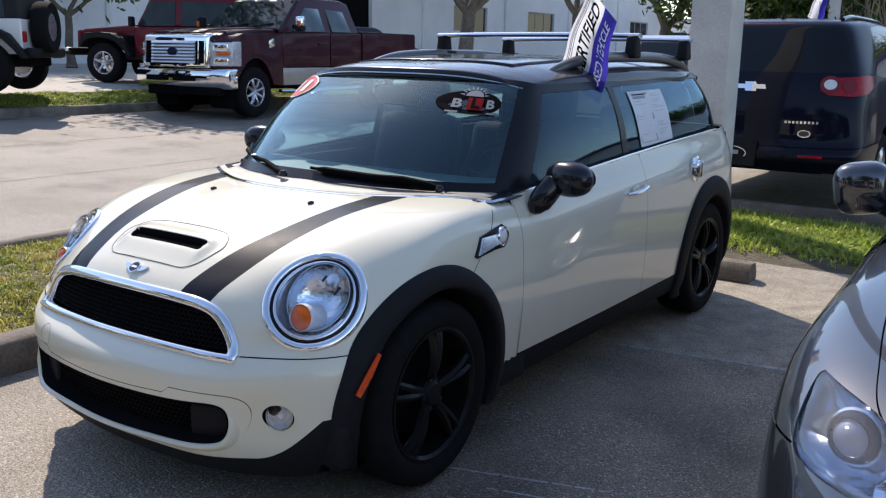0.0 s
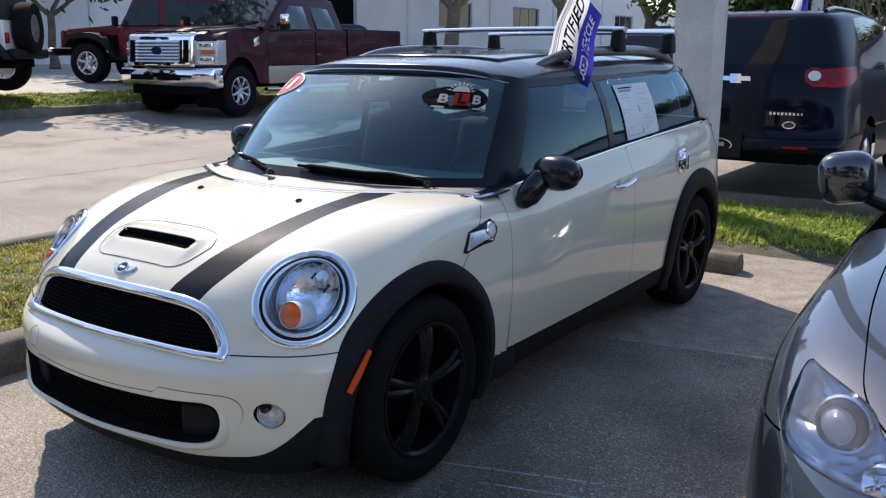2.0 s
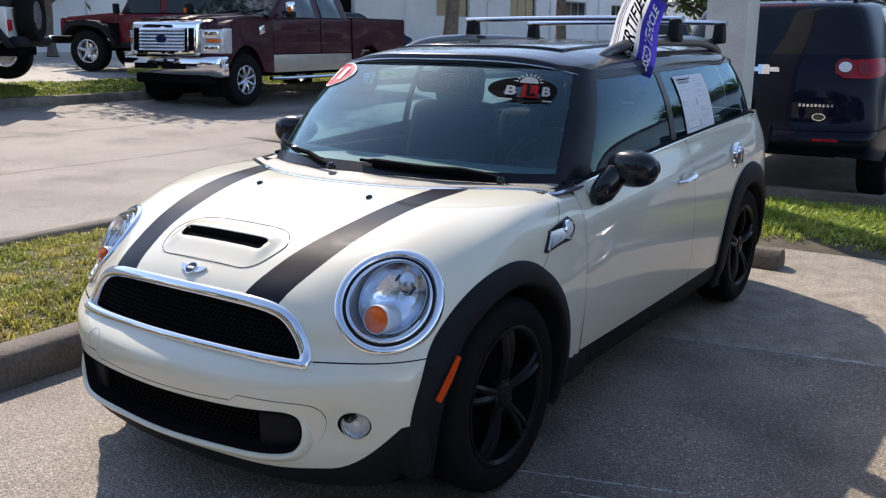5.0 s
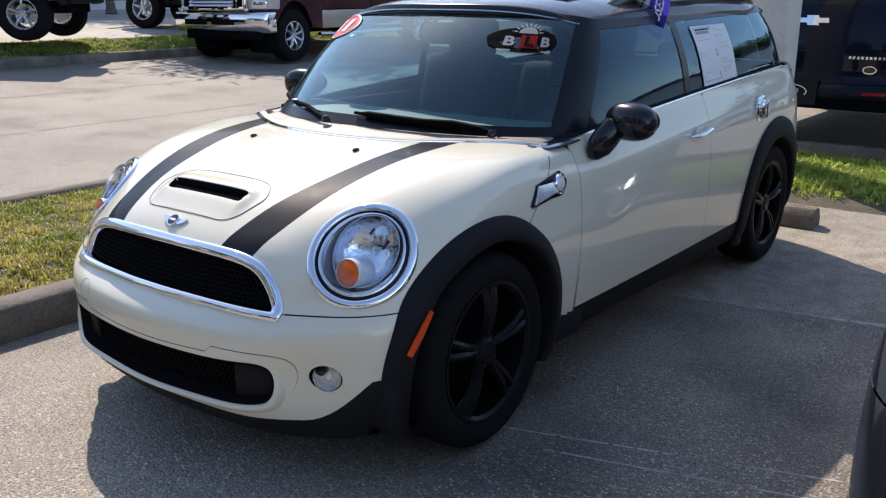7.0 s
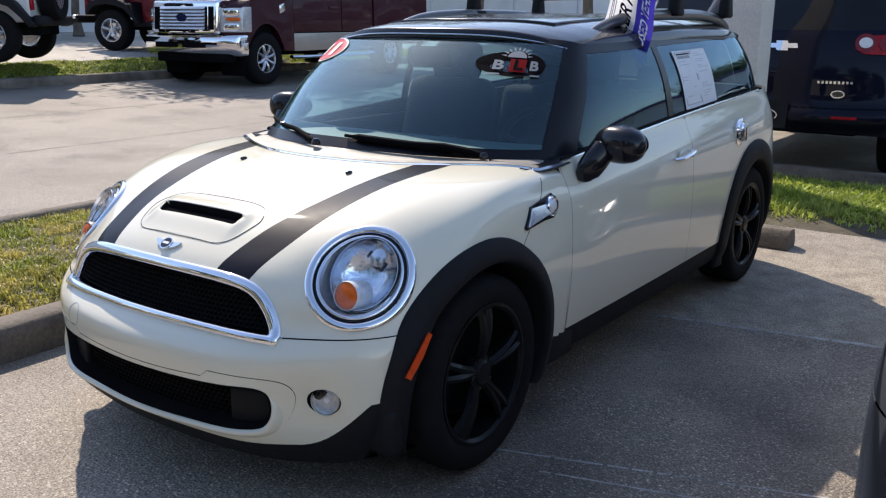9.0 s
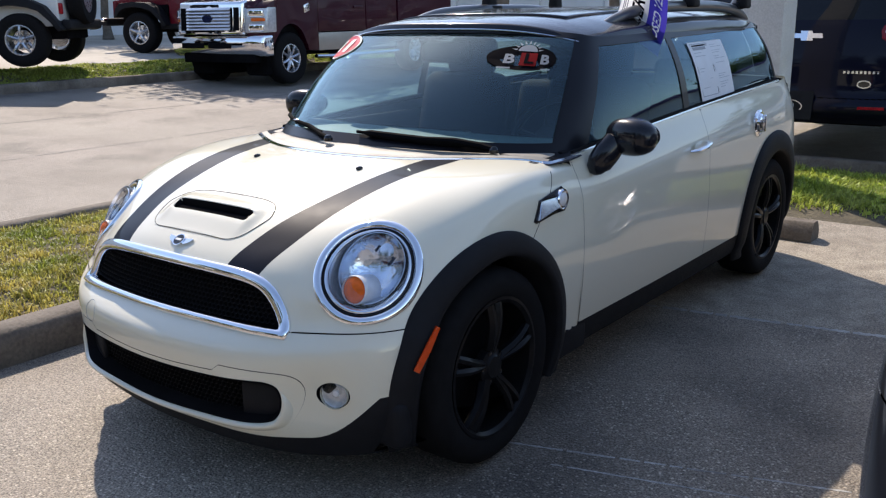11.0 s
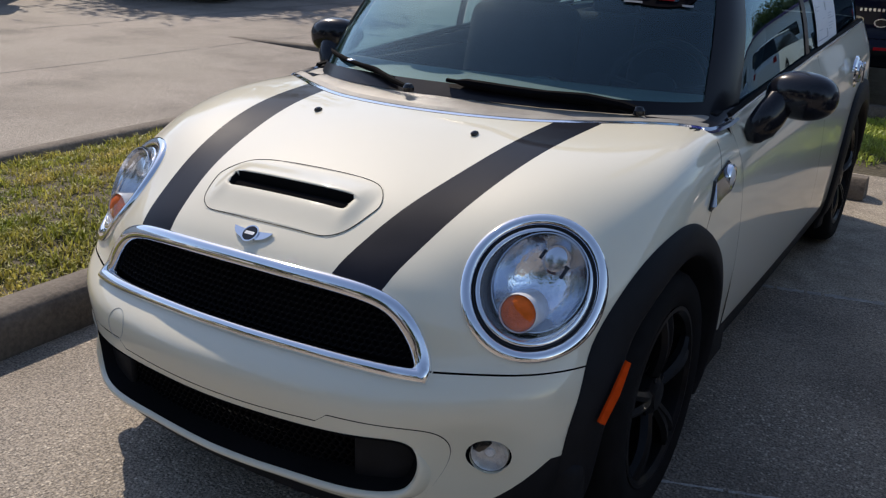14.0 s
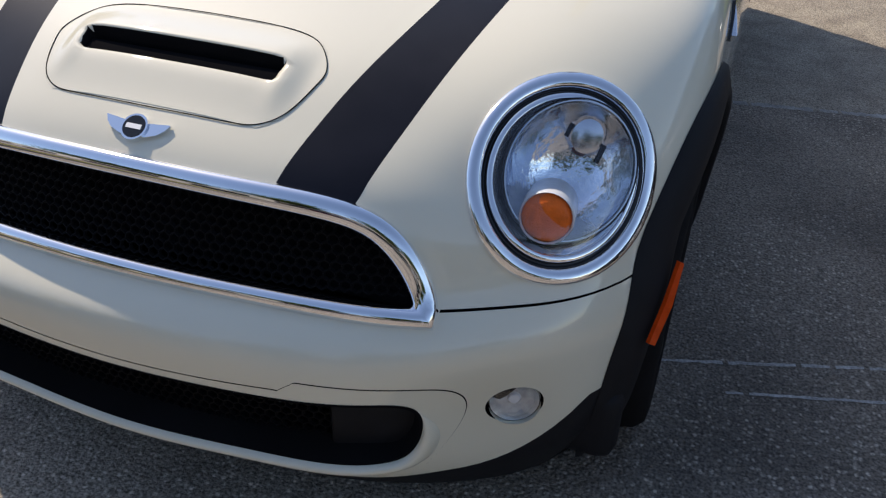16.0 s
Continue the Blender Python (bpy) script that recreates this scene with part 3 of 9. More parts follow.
_, z_isl = soil_strip("soil_island", -3.22, -1.41, -7, 9, 0.10, SOIL, "sandy soil under the grass island")
_, z_back = soil_strip("soil_back", -4.0, 9.0, 3.90, 5.87, -0.014, SOIL, "sandy soil under the grass strip behind the parking bay")
_, z_far = soil_strip("soil_far", -12.75, -11.32, -20, 40, 0.60, SOIL, "soil under the far grass verge", slope=-0.13)


def grass(name, n, x0, x1, y0, y1, zf, material, height, width, seed, label, cloverish=0.0, thin_front=0.0):
    rng = np.random.default_rng(seed)
    x, y = rng.uniform(x0, x1, n), rng.uniform(y0, y1, n)
    dens = np.array([noise.noise(Vector((a * 1.3, b * 1.3, seed))) for a, b in zip(x, y)])
    tuft = np.array([noise.noise(Vector((a * 9, b * 9, seed + 4))) for a, b in zip(x, y)])
    keep = dens + .9 * tuft + rng.uniform(-0.5, 0.9, n) > -0.15
    if thin_front:
        keep &= rng.uniform(0, 1, n) < smooth01((y - y0) / thin_front) * 0.97 + 0.03
    x, y, dens = x[keep], y[keep], dens[keep]
    n = len(x)
    z = zf(x, y) - 0.006
    h = height * rng.uniform(0.45, 1.25, n) * (1 + 0.6 * dens + .7 * tuft[keep])
    w = width * rng.uniform(0.6, 1.3, n)
    a, lean = rng.uniform(0, 2 * math.pi, n), rng.uniform(0.1, 1.15, n)
    da = np.stack([np.cos(a), np.sin(a), np.zeros(n)], 1)
    sd = np.stack([-np.sin(a), np.cos(a), np.zeros(n)], 1)
    up = np.array([0, 0, 1.0])
    base = np.stack([x, y, z], 1)
    mid = base + (da * (np.sin(lean) * 0.45)[:, None] + up * (np.cos(lean * 0.6) * 0.6)[:, None]) * h[:, None]
    tip = mid + (da * (np.sin(lean) * 0.75)[:, None] + up * (np.cos(lean * 1.3) * 0.35)[:, None]) * h[:, None]
    V = np.stack([base - sd * w[:, None] / 2, base + sd * w[:, None] / 2, mid + sd * w[:, None] * 0.42, mid - sd * w[:, None] * 0.42, tip], 1).reshape(-1, 3)
    k = np.arange(n)[:, None] * 5
    F = [tuple(r) for r in (k + np.array([0, 1, 2, 3]))] + [tuple(r) for r in (k + np.array([3, 2, 4]))]
    ob = new(name, mesh_of(name, V, F, material, False))
    return tagged(ob, label, "grass", kind="stuff")


grass("grass_back", 70000, -1.8, 4.6, 4.12, 5.83, z_back, BLADE_GREEN, 0.075, 0.011, 5, "lush green lawn grass strip behind the bay", thin_front=0.35)
grass("grass_weeds", 26000, -1.8, 4.6, 4.12, 5.83, z_back, BLADE_WEED, 0.055, 0.030, 15, "broad-leaved green weeds among the lawn grass", thin_front=0.5)
grass("grass_island", 80000, -3.19, -1.43, -1.6, 4.2, z_isl, BLADE_DRY, 0.045, 0.008, 7, "short yellowing lawn grass on the kerbed island")
grass("grass_island_end", 45000, -3.19, -1.43, -7.0, -1.6, z_isl, BLADE_DRY, 0.045, 0.009, 8, "short yellowing lawn grass on the island's end")
grass("grass_verge", 70000, -12.7, -11.34, -2, 16, z_far, BLADE_GREEN, 0.045, 0.024, 9, "bright green grass verge beyond the lane")


def wheel_stop():
    ob = thing("wheel_stop", "low weathered concrete wheel stop at the end of the bay", "wheel stop", at=(-0.06, 3.44, 0))
    bm = bmesh.new()
    prof = [(-0.085, 0), (-0.08, 0.05), (-0.05, 0.105), (-0.035, 0.115), (0.035, 0.115), (0.05, 0.105), (0.08, 0.05), (0.085, 0)]
    rings = []
    for k in range(19):
        x = -0.88 + 1.76 * k / 18
        ring = []
        for q, (o, z) in enumerate(prof):
            w = noise.noise(Vector((x * 3, q * 2.2, 9))) * 0.006
            ring.append(bm.verts.new((x, o + w, z + (w if z > 0 else 0))))
        rings.append(ring)
    for r0, r1 in zip(rings, rings[1:]):
        for q in range(len(prof)):
            j = (q + 1) % len(prof)
            bm.faces.new((r0[q], r0[j], r1[j], r1[q]))
    bm.faces.new(rings[0])
    bm.faces.new(rings[-1])
    part("stop_block", bm, KERB, ob, angle=30)
    for sx in (-0.6, 0.6):
        part("anchor_pin", lathe([(0.014, 0.11), (0.014, 0.12), (0.0, 0.122)], 10, "Z", (sx, 0, 0)), CHROME_SOFT, ob, "rusty steel anchor pin")


wheel_stop()


def worn_line(name, a, b, width, label, seed):
    """A scuffed painted line with ragged edges lying on the asphalt."""
    rng = random.Random(seed)
    a, b = Vector((*a, 0)), Vector((*b, 0))
    d = (b - a).normalized()
    s = Vector((-d.y, d.x, 0))
    n = int((b - a).length / 0.013)
    V, F = [], []
    for i in range(n + 1):
        p = a + (b - a) * i / n
        w0, w1 = width * (0.5 + rng.uniform(-0.25, 0.15)), width * (0.5 + rng.uniform(-0.25, 0.15))
        V += [p + s * w0 + Vector((0, 0, -0.0028)), p - s * w1 + Vector((0, 0, -0.0028))]
    for i in range(n):
        if rng.random() > 0.09:
            F.append((2 * i, 2 * i + 1, 2 * i + 3, 2 * i + 2))
    ob = new(name, mesh_of(name, V, F, LINE_PAINT, False))
    tagged(ob, label, "road marking", kind="structure")


worn_line("road_marking_bay", (0.35, 1.67), (1.75, 1.93), 0.035, "faded thin white parking bay line", 1)
worn_line("road_marking_bay", (0.70, 0.10), (1.75, 0.45), 0.011, "faded thin scratch line on asphalt", 2)
worn_line("road_marking_bay", (0.95, 0.075), (1.80, 0.325), 0.009, "faded thin scratch line on asphalt", 3)


TAR = mat("dark_tar_seam", (0.11, 0.10, 0.09), 0.8, vary=0.3, scale=9, fine=0.3, bump_scale=90)


def tar_seam(x0, y0, y1, width, seed):
    """A crack in the lane filled with tar, wandering along it."""
    rng = random.Random(seed)
    V, F, x = [], [], x0
    n = int((y1 - y0) / 0.12)
    for i in range(n + 1):
        y = y0 + (y1 - y0) * i / n
        x += rng.uniform(-0.012, 0.012) + (x0 - x) * 0.05
        w = width * rng.uniform(0.35, 1.0) / 2
        z = float(ground_z(x)) + 0.0036
        V += [(x - w, y, z + 0.04 * w), (x + w, y, z - 0.04 * w)]
    for i in range(n):
        if rng.random() > 0.10:
            F.append((2 * i, 2 * i + 1, 2 * i + 3, 2 * i + 2))
    ob = new("road_seam", mesh_of("road_seam", V, F, TAR, False))
    tagged(ob, "dark tar-filled crack along the lane", "road seam", kind="structure")


tar_seam(-8.3, -14, 22, 0.05, 3)
tar_seam(-6.1, -14, 22, 0.028, 5)

# ---------------------------------------------------------------- the white hatchback
FRONT = [
    # rings from the lip up and over the bonnet; stations from the centre line round to the door
    [(0, -.61, .150), (.22, -.60, .150), (.42, -.565, .152), (.56, -.505, .155), (.66, -.42, .158), (.745, -.22, .16), (.765, .12, .16), (.77, .52, .16)],
    [(0, -.675, .225), (.22, -.662, .226), (.42, -.628, .228), (.57, -.538, .232), (.685, -.455, .238), (.772, -.24, .25), (.79, .12, .27), (.785, .52, .27)],
    [(0, -.698, .31), (.22, -.686, .311), (.42, -.651, .313), (.58, -.540, .317), (.70, -.462, .322), (.785, -.25, .34), (.80, .12, .37), (.795, .52, .37)],
    [(0, -.705, .40), (.22, -.692, .40), (.42, -.652, .402), (.58, -.556, .405), (.705, -.458, .41), (.790, -.25, .43), (.806, .12, .46), (.803, .52, .46)],
    [(0, -.699, .484), (.22, -.685, .484), (.42, -.644, .486), (.58, -.561, .488), (.704, -.449, .491), (.788, -.245, .505), (.808, .12, .54), (.806, .52, .54)],
    [(0, -.634, .540), (.22, -.621, .540), (.42, -.586, .542), (.575, -.510, .549), (.693, -.418, .56), (.780, -.225, .575), (.805, .12, .615), (.805, .52, .615)],
    [(0, -.605, .625), (.22, -.597, .624), (.42, -.556, .622), (.570, -.474, .622), (.688, -.380, .630), (.784, -.19, .645), (.797, .13, .70), (.80, .52, .70)],
    [(0, -.570, .693), (.22, -.562, .691), (.41, -.510, .690), (.553, -.415, .695), (.676, -.325, .716), (.776, -.13, .735), (.790, .16, .790), (.787, .52, .785)],
    [(0, -.505, .742), (.21, -.492, .742), (.39, -.430, .748), (.532, -.340, .774), (.640, -.235, .802), (.740, -.055, .826), (.756, .20, .862), (.752, .52, .860)],
    [(0, -.395, .797), (.20, -.377, .799), (.36, -.305, .809), (.482, -.212, .838), (.580, -.10, .864), (.660, .055, .880), (.684, .26, .894), (.685, .52, .892)],
    [(0, -.215, .848), (.17, -.192, .851), (.30, -.125, .860), (.394, -.034, .878), (.468, .066, .892), (.533, .19, .900), (.562, .33, .906), (.575, .52, .912)],
    [(0, .00, .892), (.13, .02, .893), (.23, .075, .897), (.30, .15, .902), (.355, .23, .907), (.40, .33, .913), (.42, .43, .918), (.43, .52, .922)],
    [(0, .26, .920), (.07, .275, .921), (.13, .31, .922), (.175, .35, .924), (.205, .40, .926), (.225, .44, .928), (.235, .48, .930), (.24, .52, .931)],
    [(0, .515, .934), (.004, .516, .934), (.008, .517, .934), (.012, .518, .934), (.016, .519, .934), (.018, .519, .934), (.019, .519, .934), (.02, .52, .934)],
]
front = Surf([[(-x, y, z) for x, y, z in reversed(r[1:])] + r for r in FRONT])   # u 0..14, 7 the centre; v 0..13

ARCH_R, HUB_Z, WB = 0.428, 0.312, 2.547
HL_C, HL_N = Vector((0.624, -0.388, 0.697)), Vector((0.36, -0.70, 0.615)).normalized()
HL_T = Vector((0.20, 0.735, 0.647))
HL_T = (HL_T - HL_N * HL_T.dot(HL_N)).normalized()
HL_H = HL_T.cross(HL_N)
HL_A, HL_B = 0.146, 0.166


def grille_outline(inset_top=0.0, inset_bot=0.0, inset_side=0.0):
    s = inset_side
    top = spline([(0, .690 - inset_top), (.20, .688 - inset_top), (.345, .676 - inset_top * 1.05), (.425 - s * .6, .642 - inset_top * .9), (.468 - s, .590 - inset_top * .4), (.494 - s, .534)], 26)
    bot = spline([(.494 - s, .515 + inset_bot), (.42 - s * .5, .518 + inset_bot), (.25, .522 + inset_bot), (0, .524 + inset_bot)], 14)
    return np.concatenate([top, bot])


def intake_outline(d=0.0):
    pts = spline([(0, .392 + d), (.2, .394 + d), (.38, .400 + d), (.455 + d * .6, .399 + d), (.486 + d, .378 + d * .6), (.489 + d, .33), (.474 + d, .293 - d * .6), (.43 + d * .4, .274 - d), (.30, .266 - d), (.15, .259 - d), (0, .257 - d)], 60)
    return pts


def circle(c, r, n=32, e=1.0):
    return [(c[0] + r * math.cos(2 * math.pi * i / n), c[1] + r * e * math.sin(2 * math.pi * i / n)) for i in range(n)]


def uv_front(pts, region=(0, 14, 0, 8)):
    return front.find(pts, [0, 2], region)


def uv_side(pts, sgn):
    return front.find([(y, z) for y, z in pts], [1, 2], (9.5, 14, 0, 9) if sgn > 0 else (0, 4.5, 0, 9))


def uv_top(pts, region=(0, 14, 6.6, 12.6)):
    return front.find(pts, [0, 1], region)


def mirror_closed(half):
    """A closed outline from a half one that starts and ends on the centre line."""
    h = [tuple(p) for p in half]
    return h + [(-x, z) for x, z in reversed(h)][1:-1]


def uv_ellipse(sgn, a, b, n=56):
    """The headlamp's outline carried on to the body."""
    out = []
    for i in range(n):
        t = 2 * math.pi * i / n
        p = HL_C + HL_H * (a * math.cos(t)) + HL_T * (b * math.sin(t))
        out.append((p, HL_N))
    P = np.array([tuple(p) for p, _ in out])
    # meet the surface along the lamp's axis: search in the lamp's own plane
    gu, gv = np.meshgrid(np.linspace(8.5, 13.2, 120), np.linspace(3.5, 9.8, 140))
    gu, gv = gu.ravel(), gv.ravel()
    G = front.at(gu, gv) - np.array(HL_C)
    g2 = np.stack([G @ np.array(HL_H), G @ np.array(HL_T)], 1)
    res = []
    for i in range(n):
        t = 2 * math.pi * i / n
        q = np.array((a * math.cos(t), b * math.sin(t)))
        k = ((g2 - q) ** 2).sum(1).argmin()
        u, v = gu[k], gv[k]
        for _ in range(10):
            def loc(u, v):
                d = front.at(u, v)[0] - np.array(HL_C)
                return np.array((d @ np.array(HL_H), d @ np.array(HL_T)))
            f0 = loc(u, v)
            J = np.stack([(loc(u + 1e-3, v) - f0) / 1e-3, (loc(u, v + 1e-3) - f0) / 1e-3], 1)
            st = np.linalg.solve(J + np.eye(2) * 1e-9, q - f0)
            u, v = u + float(np.clip(st[0], -.2, .2)), v + float(np.clip(st[1], -.2, .2))
        res.append((u if sgn > 0 else 14 - u, v))
    return np.array(res)


mini = thing("car", "cream white compact estate car with black roof, stripes and wheels", "car")

# outlines in the surface's own coordinates
c_grille = uv_front(mirror_closed(grille_outline(0.014, 0.010, 0.012)), (2, 12, 2.5, 8.2))
c_intake = uv_front(mirror_closed(intake_outline()), (1.5, 12.5, 0.6, 4.6))
c_hl = [uv_ellipse(s, HL_A - .012, HL_B - .012) for s in (1, -1)]
FOG = (0.611, 0.363)
c_fog = [uv_front(circle((s * FOG[0], FOG[1]), 0.040, 30), (7, 14, 0.5, 5) if s > 0 else (0, 7, 0.5, 5)) for s in (1, -1)]


def arch_curve(sgn, r):
    pts = []
    for i in range(61):
        a = math.pi * (-0.02 + 1.0 * i / 60)
        pts.append((r * math.cos(a), HUB_Z + r * math.sin(a)))
    lo = [(y, .17) for y in (-r, r)]
    arc = [p for p in pts if p[1] >= HUB_Z - 0.001]
    full = [(r, .165)] + [(r, z) for z in (.20, .25)] + arc + [(-r - .012, z) for z in (.27, .22)] + [(-r - .02, .165)]
    return uv_side(full, sgn)


c_arch = [arch_curve(s, ARCH_R - 0.02) for s in (1, -1)]


def seam_pts(sgn, z0, off):
    """The shut line between bonnet and bumper, from the grille's tip to the wheel arch."""
    xs = np.linspace(.496, .762, 16)
    return uv_front([(sgn * x, z0 + off + .002 * ((x - .496) / .266)) for x in xs], (7, 13.2, 3, 7) if sgn > 0 else (.8, 7, 3, 7))


c_seam = [(seam_pts(s, .534, .0017), seam_pts(s, .534, -.0017)) for s in (1, -1)]
COWL = lambda x: .085 + .615 * x * x
cow_x = np.linspace(-.728, .728, 60)
c_cowl = uv_top([(x, COWL(x)) for x in cow_x], (0, 14, 7.6, 12.9))


def rear_seam(sgn, y0):
    """The bonnet's rear shut line, down the wing to the arch."""
    pts = [(y0 + REAR_Y(z), z) for z in np.linspace(.655, .868, 16)]
    return uv_side(pts, sgn)


REAR_Y = lambda z: .232 + (z - .715) * .97
c_rear = [(rear_seam(s, -.0022), rear_seam(s, .0022)) for s in (1, -1)]
SC_F, SC_R = -.508, -.324


def scoop_outline(grow=0.0):
    g = grow
    half = spline([(0, SC_F - g), (.13, SC_F - g + .002), (.182 + g * .5, SC_F - g + .010), (.216 + g, SC_F + .038), (.236 + g, SC_F + .09), (.238 + g, SC_R - .06), (.212 + g * .8, SC_R - .02 + g * .6), (.15, SC_R + .006 + g), (0, SC_R + .012 + g)], 50)
    return half


c_scoop_out = uv_top(mirror_closed(scoop_outline(-.012)), (2, 12, 6.8, 11))


def stripe_x(y, edge):
    t = (y + .565) / .75
    return (.241 + .141 * t + .085 * t * (1 - t)) if edge == 0 else (.356 + .132 * t + .075 * t * (1 - t))


c_stripe = []
for s in (1, -1):
    pair = []
    for e in (0, 1):
        ys = np.linspace(-.562, .33, 46)
        pair.append(uv_top([(s * stripe_x(y, e), y) for y in ys], (7, 14, 6.6, 12.9) if s > 0 else (0, 7, 6.6, 12.9)))
    c_stripe.append(pair)


def bumper_line(sgn, d):
    """The shut line of the lower bumper trim with its step."""
    pts = spline([(0, .400), (.16, .402), (.275, .407), (.292, .409), (.312, .424), (.34, .427), (.46, .423), (.525, .412), (.546, .385), (.543, .345), (.522, .295), (.492, .245)], 60)
    return uv_front([(sgn * (x + d * .6), z + d + .007) for x, z in pts], (6.9, 13, .5, 5) if sgn > 0 else (1, 7.1, .5, 5))


c_bl = [(bumper_line(s, .0012), bumper_line(s, -.0012)) for s in (1, -1)]
lip_uv = lambda off: front.find([(x, .226 + off + .105 * min(1.2, max(0, (abs(x) - .545) / .15)) ** 1.7) for x in np.linspace(-.71, .71, 70)], [0, 2], (0.9, 13.1, .2, 4))
c_lip = lip_uv(0)


def band(a, b):
    return np.concatenate([a, b[::-1]])


rng_u, rng_v = np.linspace(0, 14, 131), np.linspace(0, 13, 118)


def side_of(curve, uv, axis=0):
    """The v of a curve (given by rising u) at each point's u."""
    o = np.argsort(curve[:, 0])
    return np.interp(uv[:, 0], curve[o, 0], curve[o, 1])


def classify_front(uv):
    X = front.at(uv[:, 0], uv[:, 1])
    lab = np.full(len(uv), "bonnet", dtype=object)
    ax = abs(X[:, 0])
    # behind the cowl line
    top = uv[:, 1] > 7.6
    lab[top & (X[:, 1] > COWL(ax)) & (ax < .73)] = ""
    lab[(uv[:, 1] > 8.75) & (X[:, 1] > .36)] = ""
    # bumper below the shut line
    seam_z = .534 + .002 * np.clip((ax - .496) / .266, 0, 1)
    front_zone = X[:, 1] < -0.05
    lab[front_zone & (X[:, 2] < seam_z)] = "bumper"
    for a, b in c_seam:
        lab[inside(band(a, b), uv)] = ""
    # wing strip behind the bonnet and sill
    rear = X[:, 1] > REAR_Y(X[:, 2])
    lab[rear & (lab == "bonnet") & (uv[:, 1] < 9.0) & (X[:, 1] > .05)] = "wing"
    lab[(X[:, 1] > 0.2) & (X[:, 2] < .66) & (lab != "")] = "wing"
    lab[(X[:, 1] > 0.0) & (X[:, 2] < .30)] = ""
    for a, b in c_rear:
        lab[inside(band(a, b), uv)] = ""
    for c in c_stripe:
        lab[inside(band(c[0], c[1]), uv) & (lab == "bonnet")] = "stripe"
    lab[inside(c_grille, uv)] = ""
    lab[(lab == "bumper") & (uv[:, 1] < side_of(c_lip, uv))] = "lip"
    for a, b in c_bl:
        lab[inside(band(a, b), uv)] = ""
    lab[inside(c_intake, uv)] = ""
    for c in c_hl + c_fog + c_arch:
        lab[inside(c, uv)] = ""
    lab[inside(c_scoop_out, uv)] = ""
    lab[(X[:, 1] > .515)] = ""
    for nm in ("wing", "stripe"):
        lab[(lab == nm) & (X[:, 0] < 0)] = nm + "_r"
    return lab


curves = [(c_grille, True), (c_intake, True), (c_scoop_out, True), (c_cowl, False), (c_lip, False)]
curves += [(c, True) for c in c_hl + c_fog + c_arch]
curves += [(c, False) for pair in c_seam + c_rear + c_bl for c in pair]
curves += [(c, False) for pair in c_stripe for c in pair]
FP = cut_panels(front, rng_u, rng_v, curves, classify_front)
for key, nm, m, lb in (("bonnet", "bonnet", PAINT_WHITE, "cream white clamshell bonnet"), ("bumper", "bumper", PAINT_WHITE, ""), ("lip", "front_lip", PLASTIC, "black plastic front lip"),
                       ("wing", "front_wing", PAINT_WHITE, ""), ("wing_r", "front_wing", PAINT_WHITE, ""), ("stripe", "bonnet_stripe", STRIPE, "satin black bonnet stripe"), ("stripe_r", "bonnet_stripe", STRIPE, "satin black bonnet stripe")):
    if key in FP:
        part_mesh(nm, mesh_of(nm, FP[key][0], FP[key][1], m, True, FP[key][2]), mini, lb)

# dark liner behind the shut lines and openings
lu, lv = np.meshgrid(np.linspace(0, 14, 71), np.linspace(0, 12.6, 55), indexing="ij")
LN = front.normal(lu.ravel(), lv.ravel())
LX = front.at(lu.ravel(), lv.ravel())
keepmask = np.hypot(LX[:, 1], LX[:, 2] - HUB_Z) > ARCH_R - .03
keepmask |= abs(LX[:, 0]) < .62
LX = LX - LN * 0.018
li = np.arange(71 * 55).reshape(71, 55)
lq = np.stack([li[:-1, :-1], li[1:, :-1], li[1:, 1:], li[:-1, 1:]], -1).reshape(-1, 4)
hl_d = np.minimum(np.linalg.norm(LX - np.array(HL_C), axis=1), np.linalg.norm(LX - np.array((-HL_C.x, HL_C.y, HL_C.z)), axis=1))
in_open = inside(c_intake, np.stack([lu.ravel(), lv.ravel()], 1)) | inside(c_grille, np.stack([lu.ravel(), lv.ravel()], 1))
okq = keepmask[lq].all(1) & ~in_open[lq].any(1) & (hl_d[lq] > .13).all(1) & (LX[lq][:, :, 1] < COWL(abs(LX[lq][:, :, 0])) + .03).all(1)
part_mesh("inner_shell", mesh_of("inner_shell", LX, lq[okq], DARK), mini, "dark inner structure behind the panels")


def on_front(x, z, region=(0, 14, 0, 8.2)):
    uv = front.find([(x, z)], [0, 2], region)
    return front.at(uv[:, 0], uv[:, 1])[0], front.normal(uv[:, 0], uv[:, 1])[0]


def ring_on(uv_out, uv_in, lift, name, material, parent, label="", depth=0.02, crown=0.4):
    """A raised trim ring between two closed outlines on the front surface, with a rounded crown."""
    po, no = front.at(uv_out[:, 0], uv_out[:, 1]), front.normal(uv_out[:, 0], uv_out[:, 1])
    pi, ni = front.at(uv_in[:, 0], uv_in[:, 1]), front.normal(uv_in[:, 0], uv_in[:, 1])
    rows = [po - no * .004]
    for t, h in ((0.0, .25), (.12, .72), (.3, .95), (.5, 1.0), (.7, .92), (.88, .65), (1.0, .1)):
        p = po * (1 - t) + pi * t
        nn = no * (1 - t) + ni * t
        rows.append(p + nn * lift * h)
    rows.append(pi - ni * depth)
    X = np.stack(rows, 0)
    X = np.concatenate([X, X[:, :1]], 1)
    return part_mesh(name, grid_mesh(name, X, material, flip=True), parent, label)


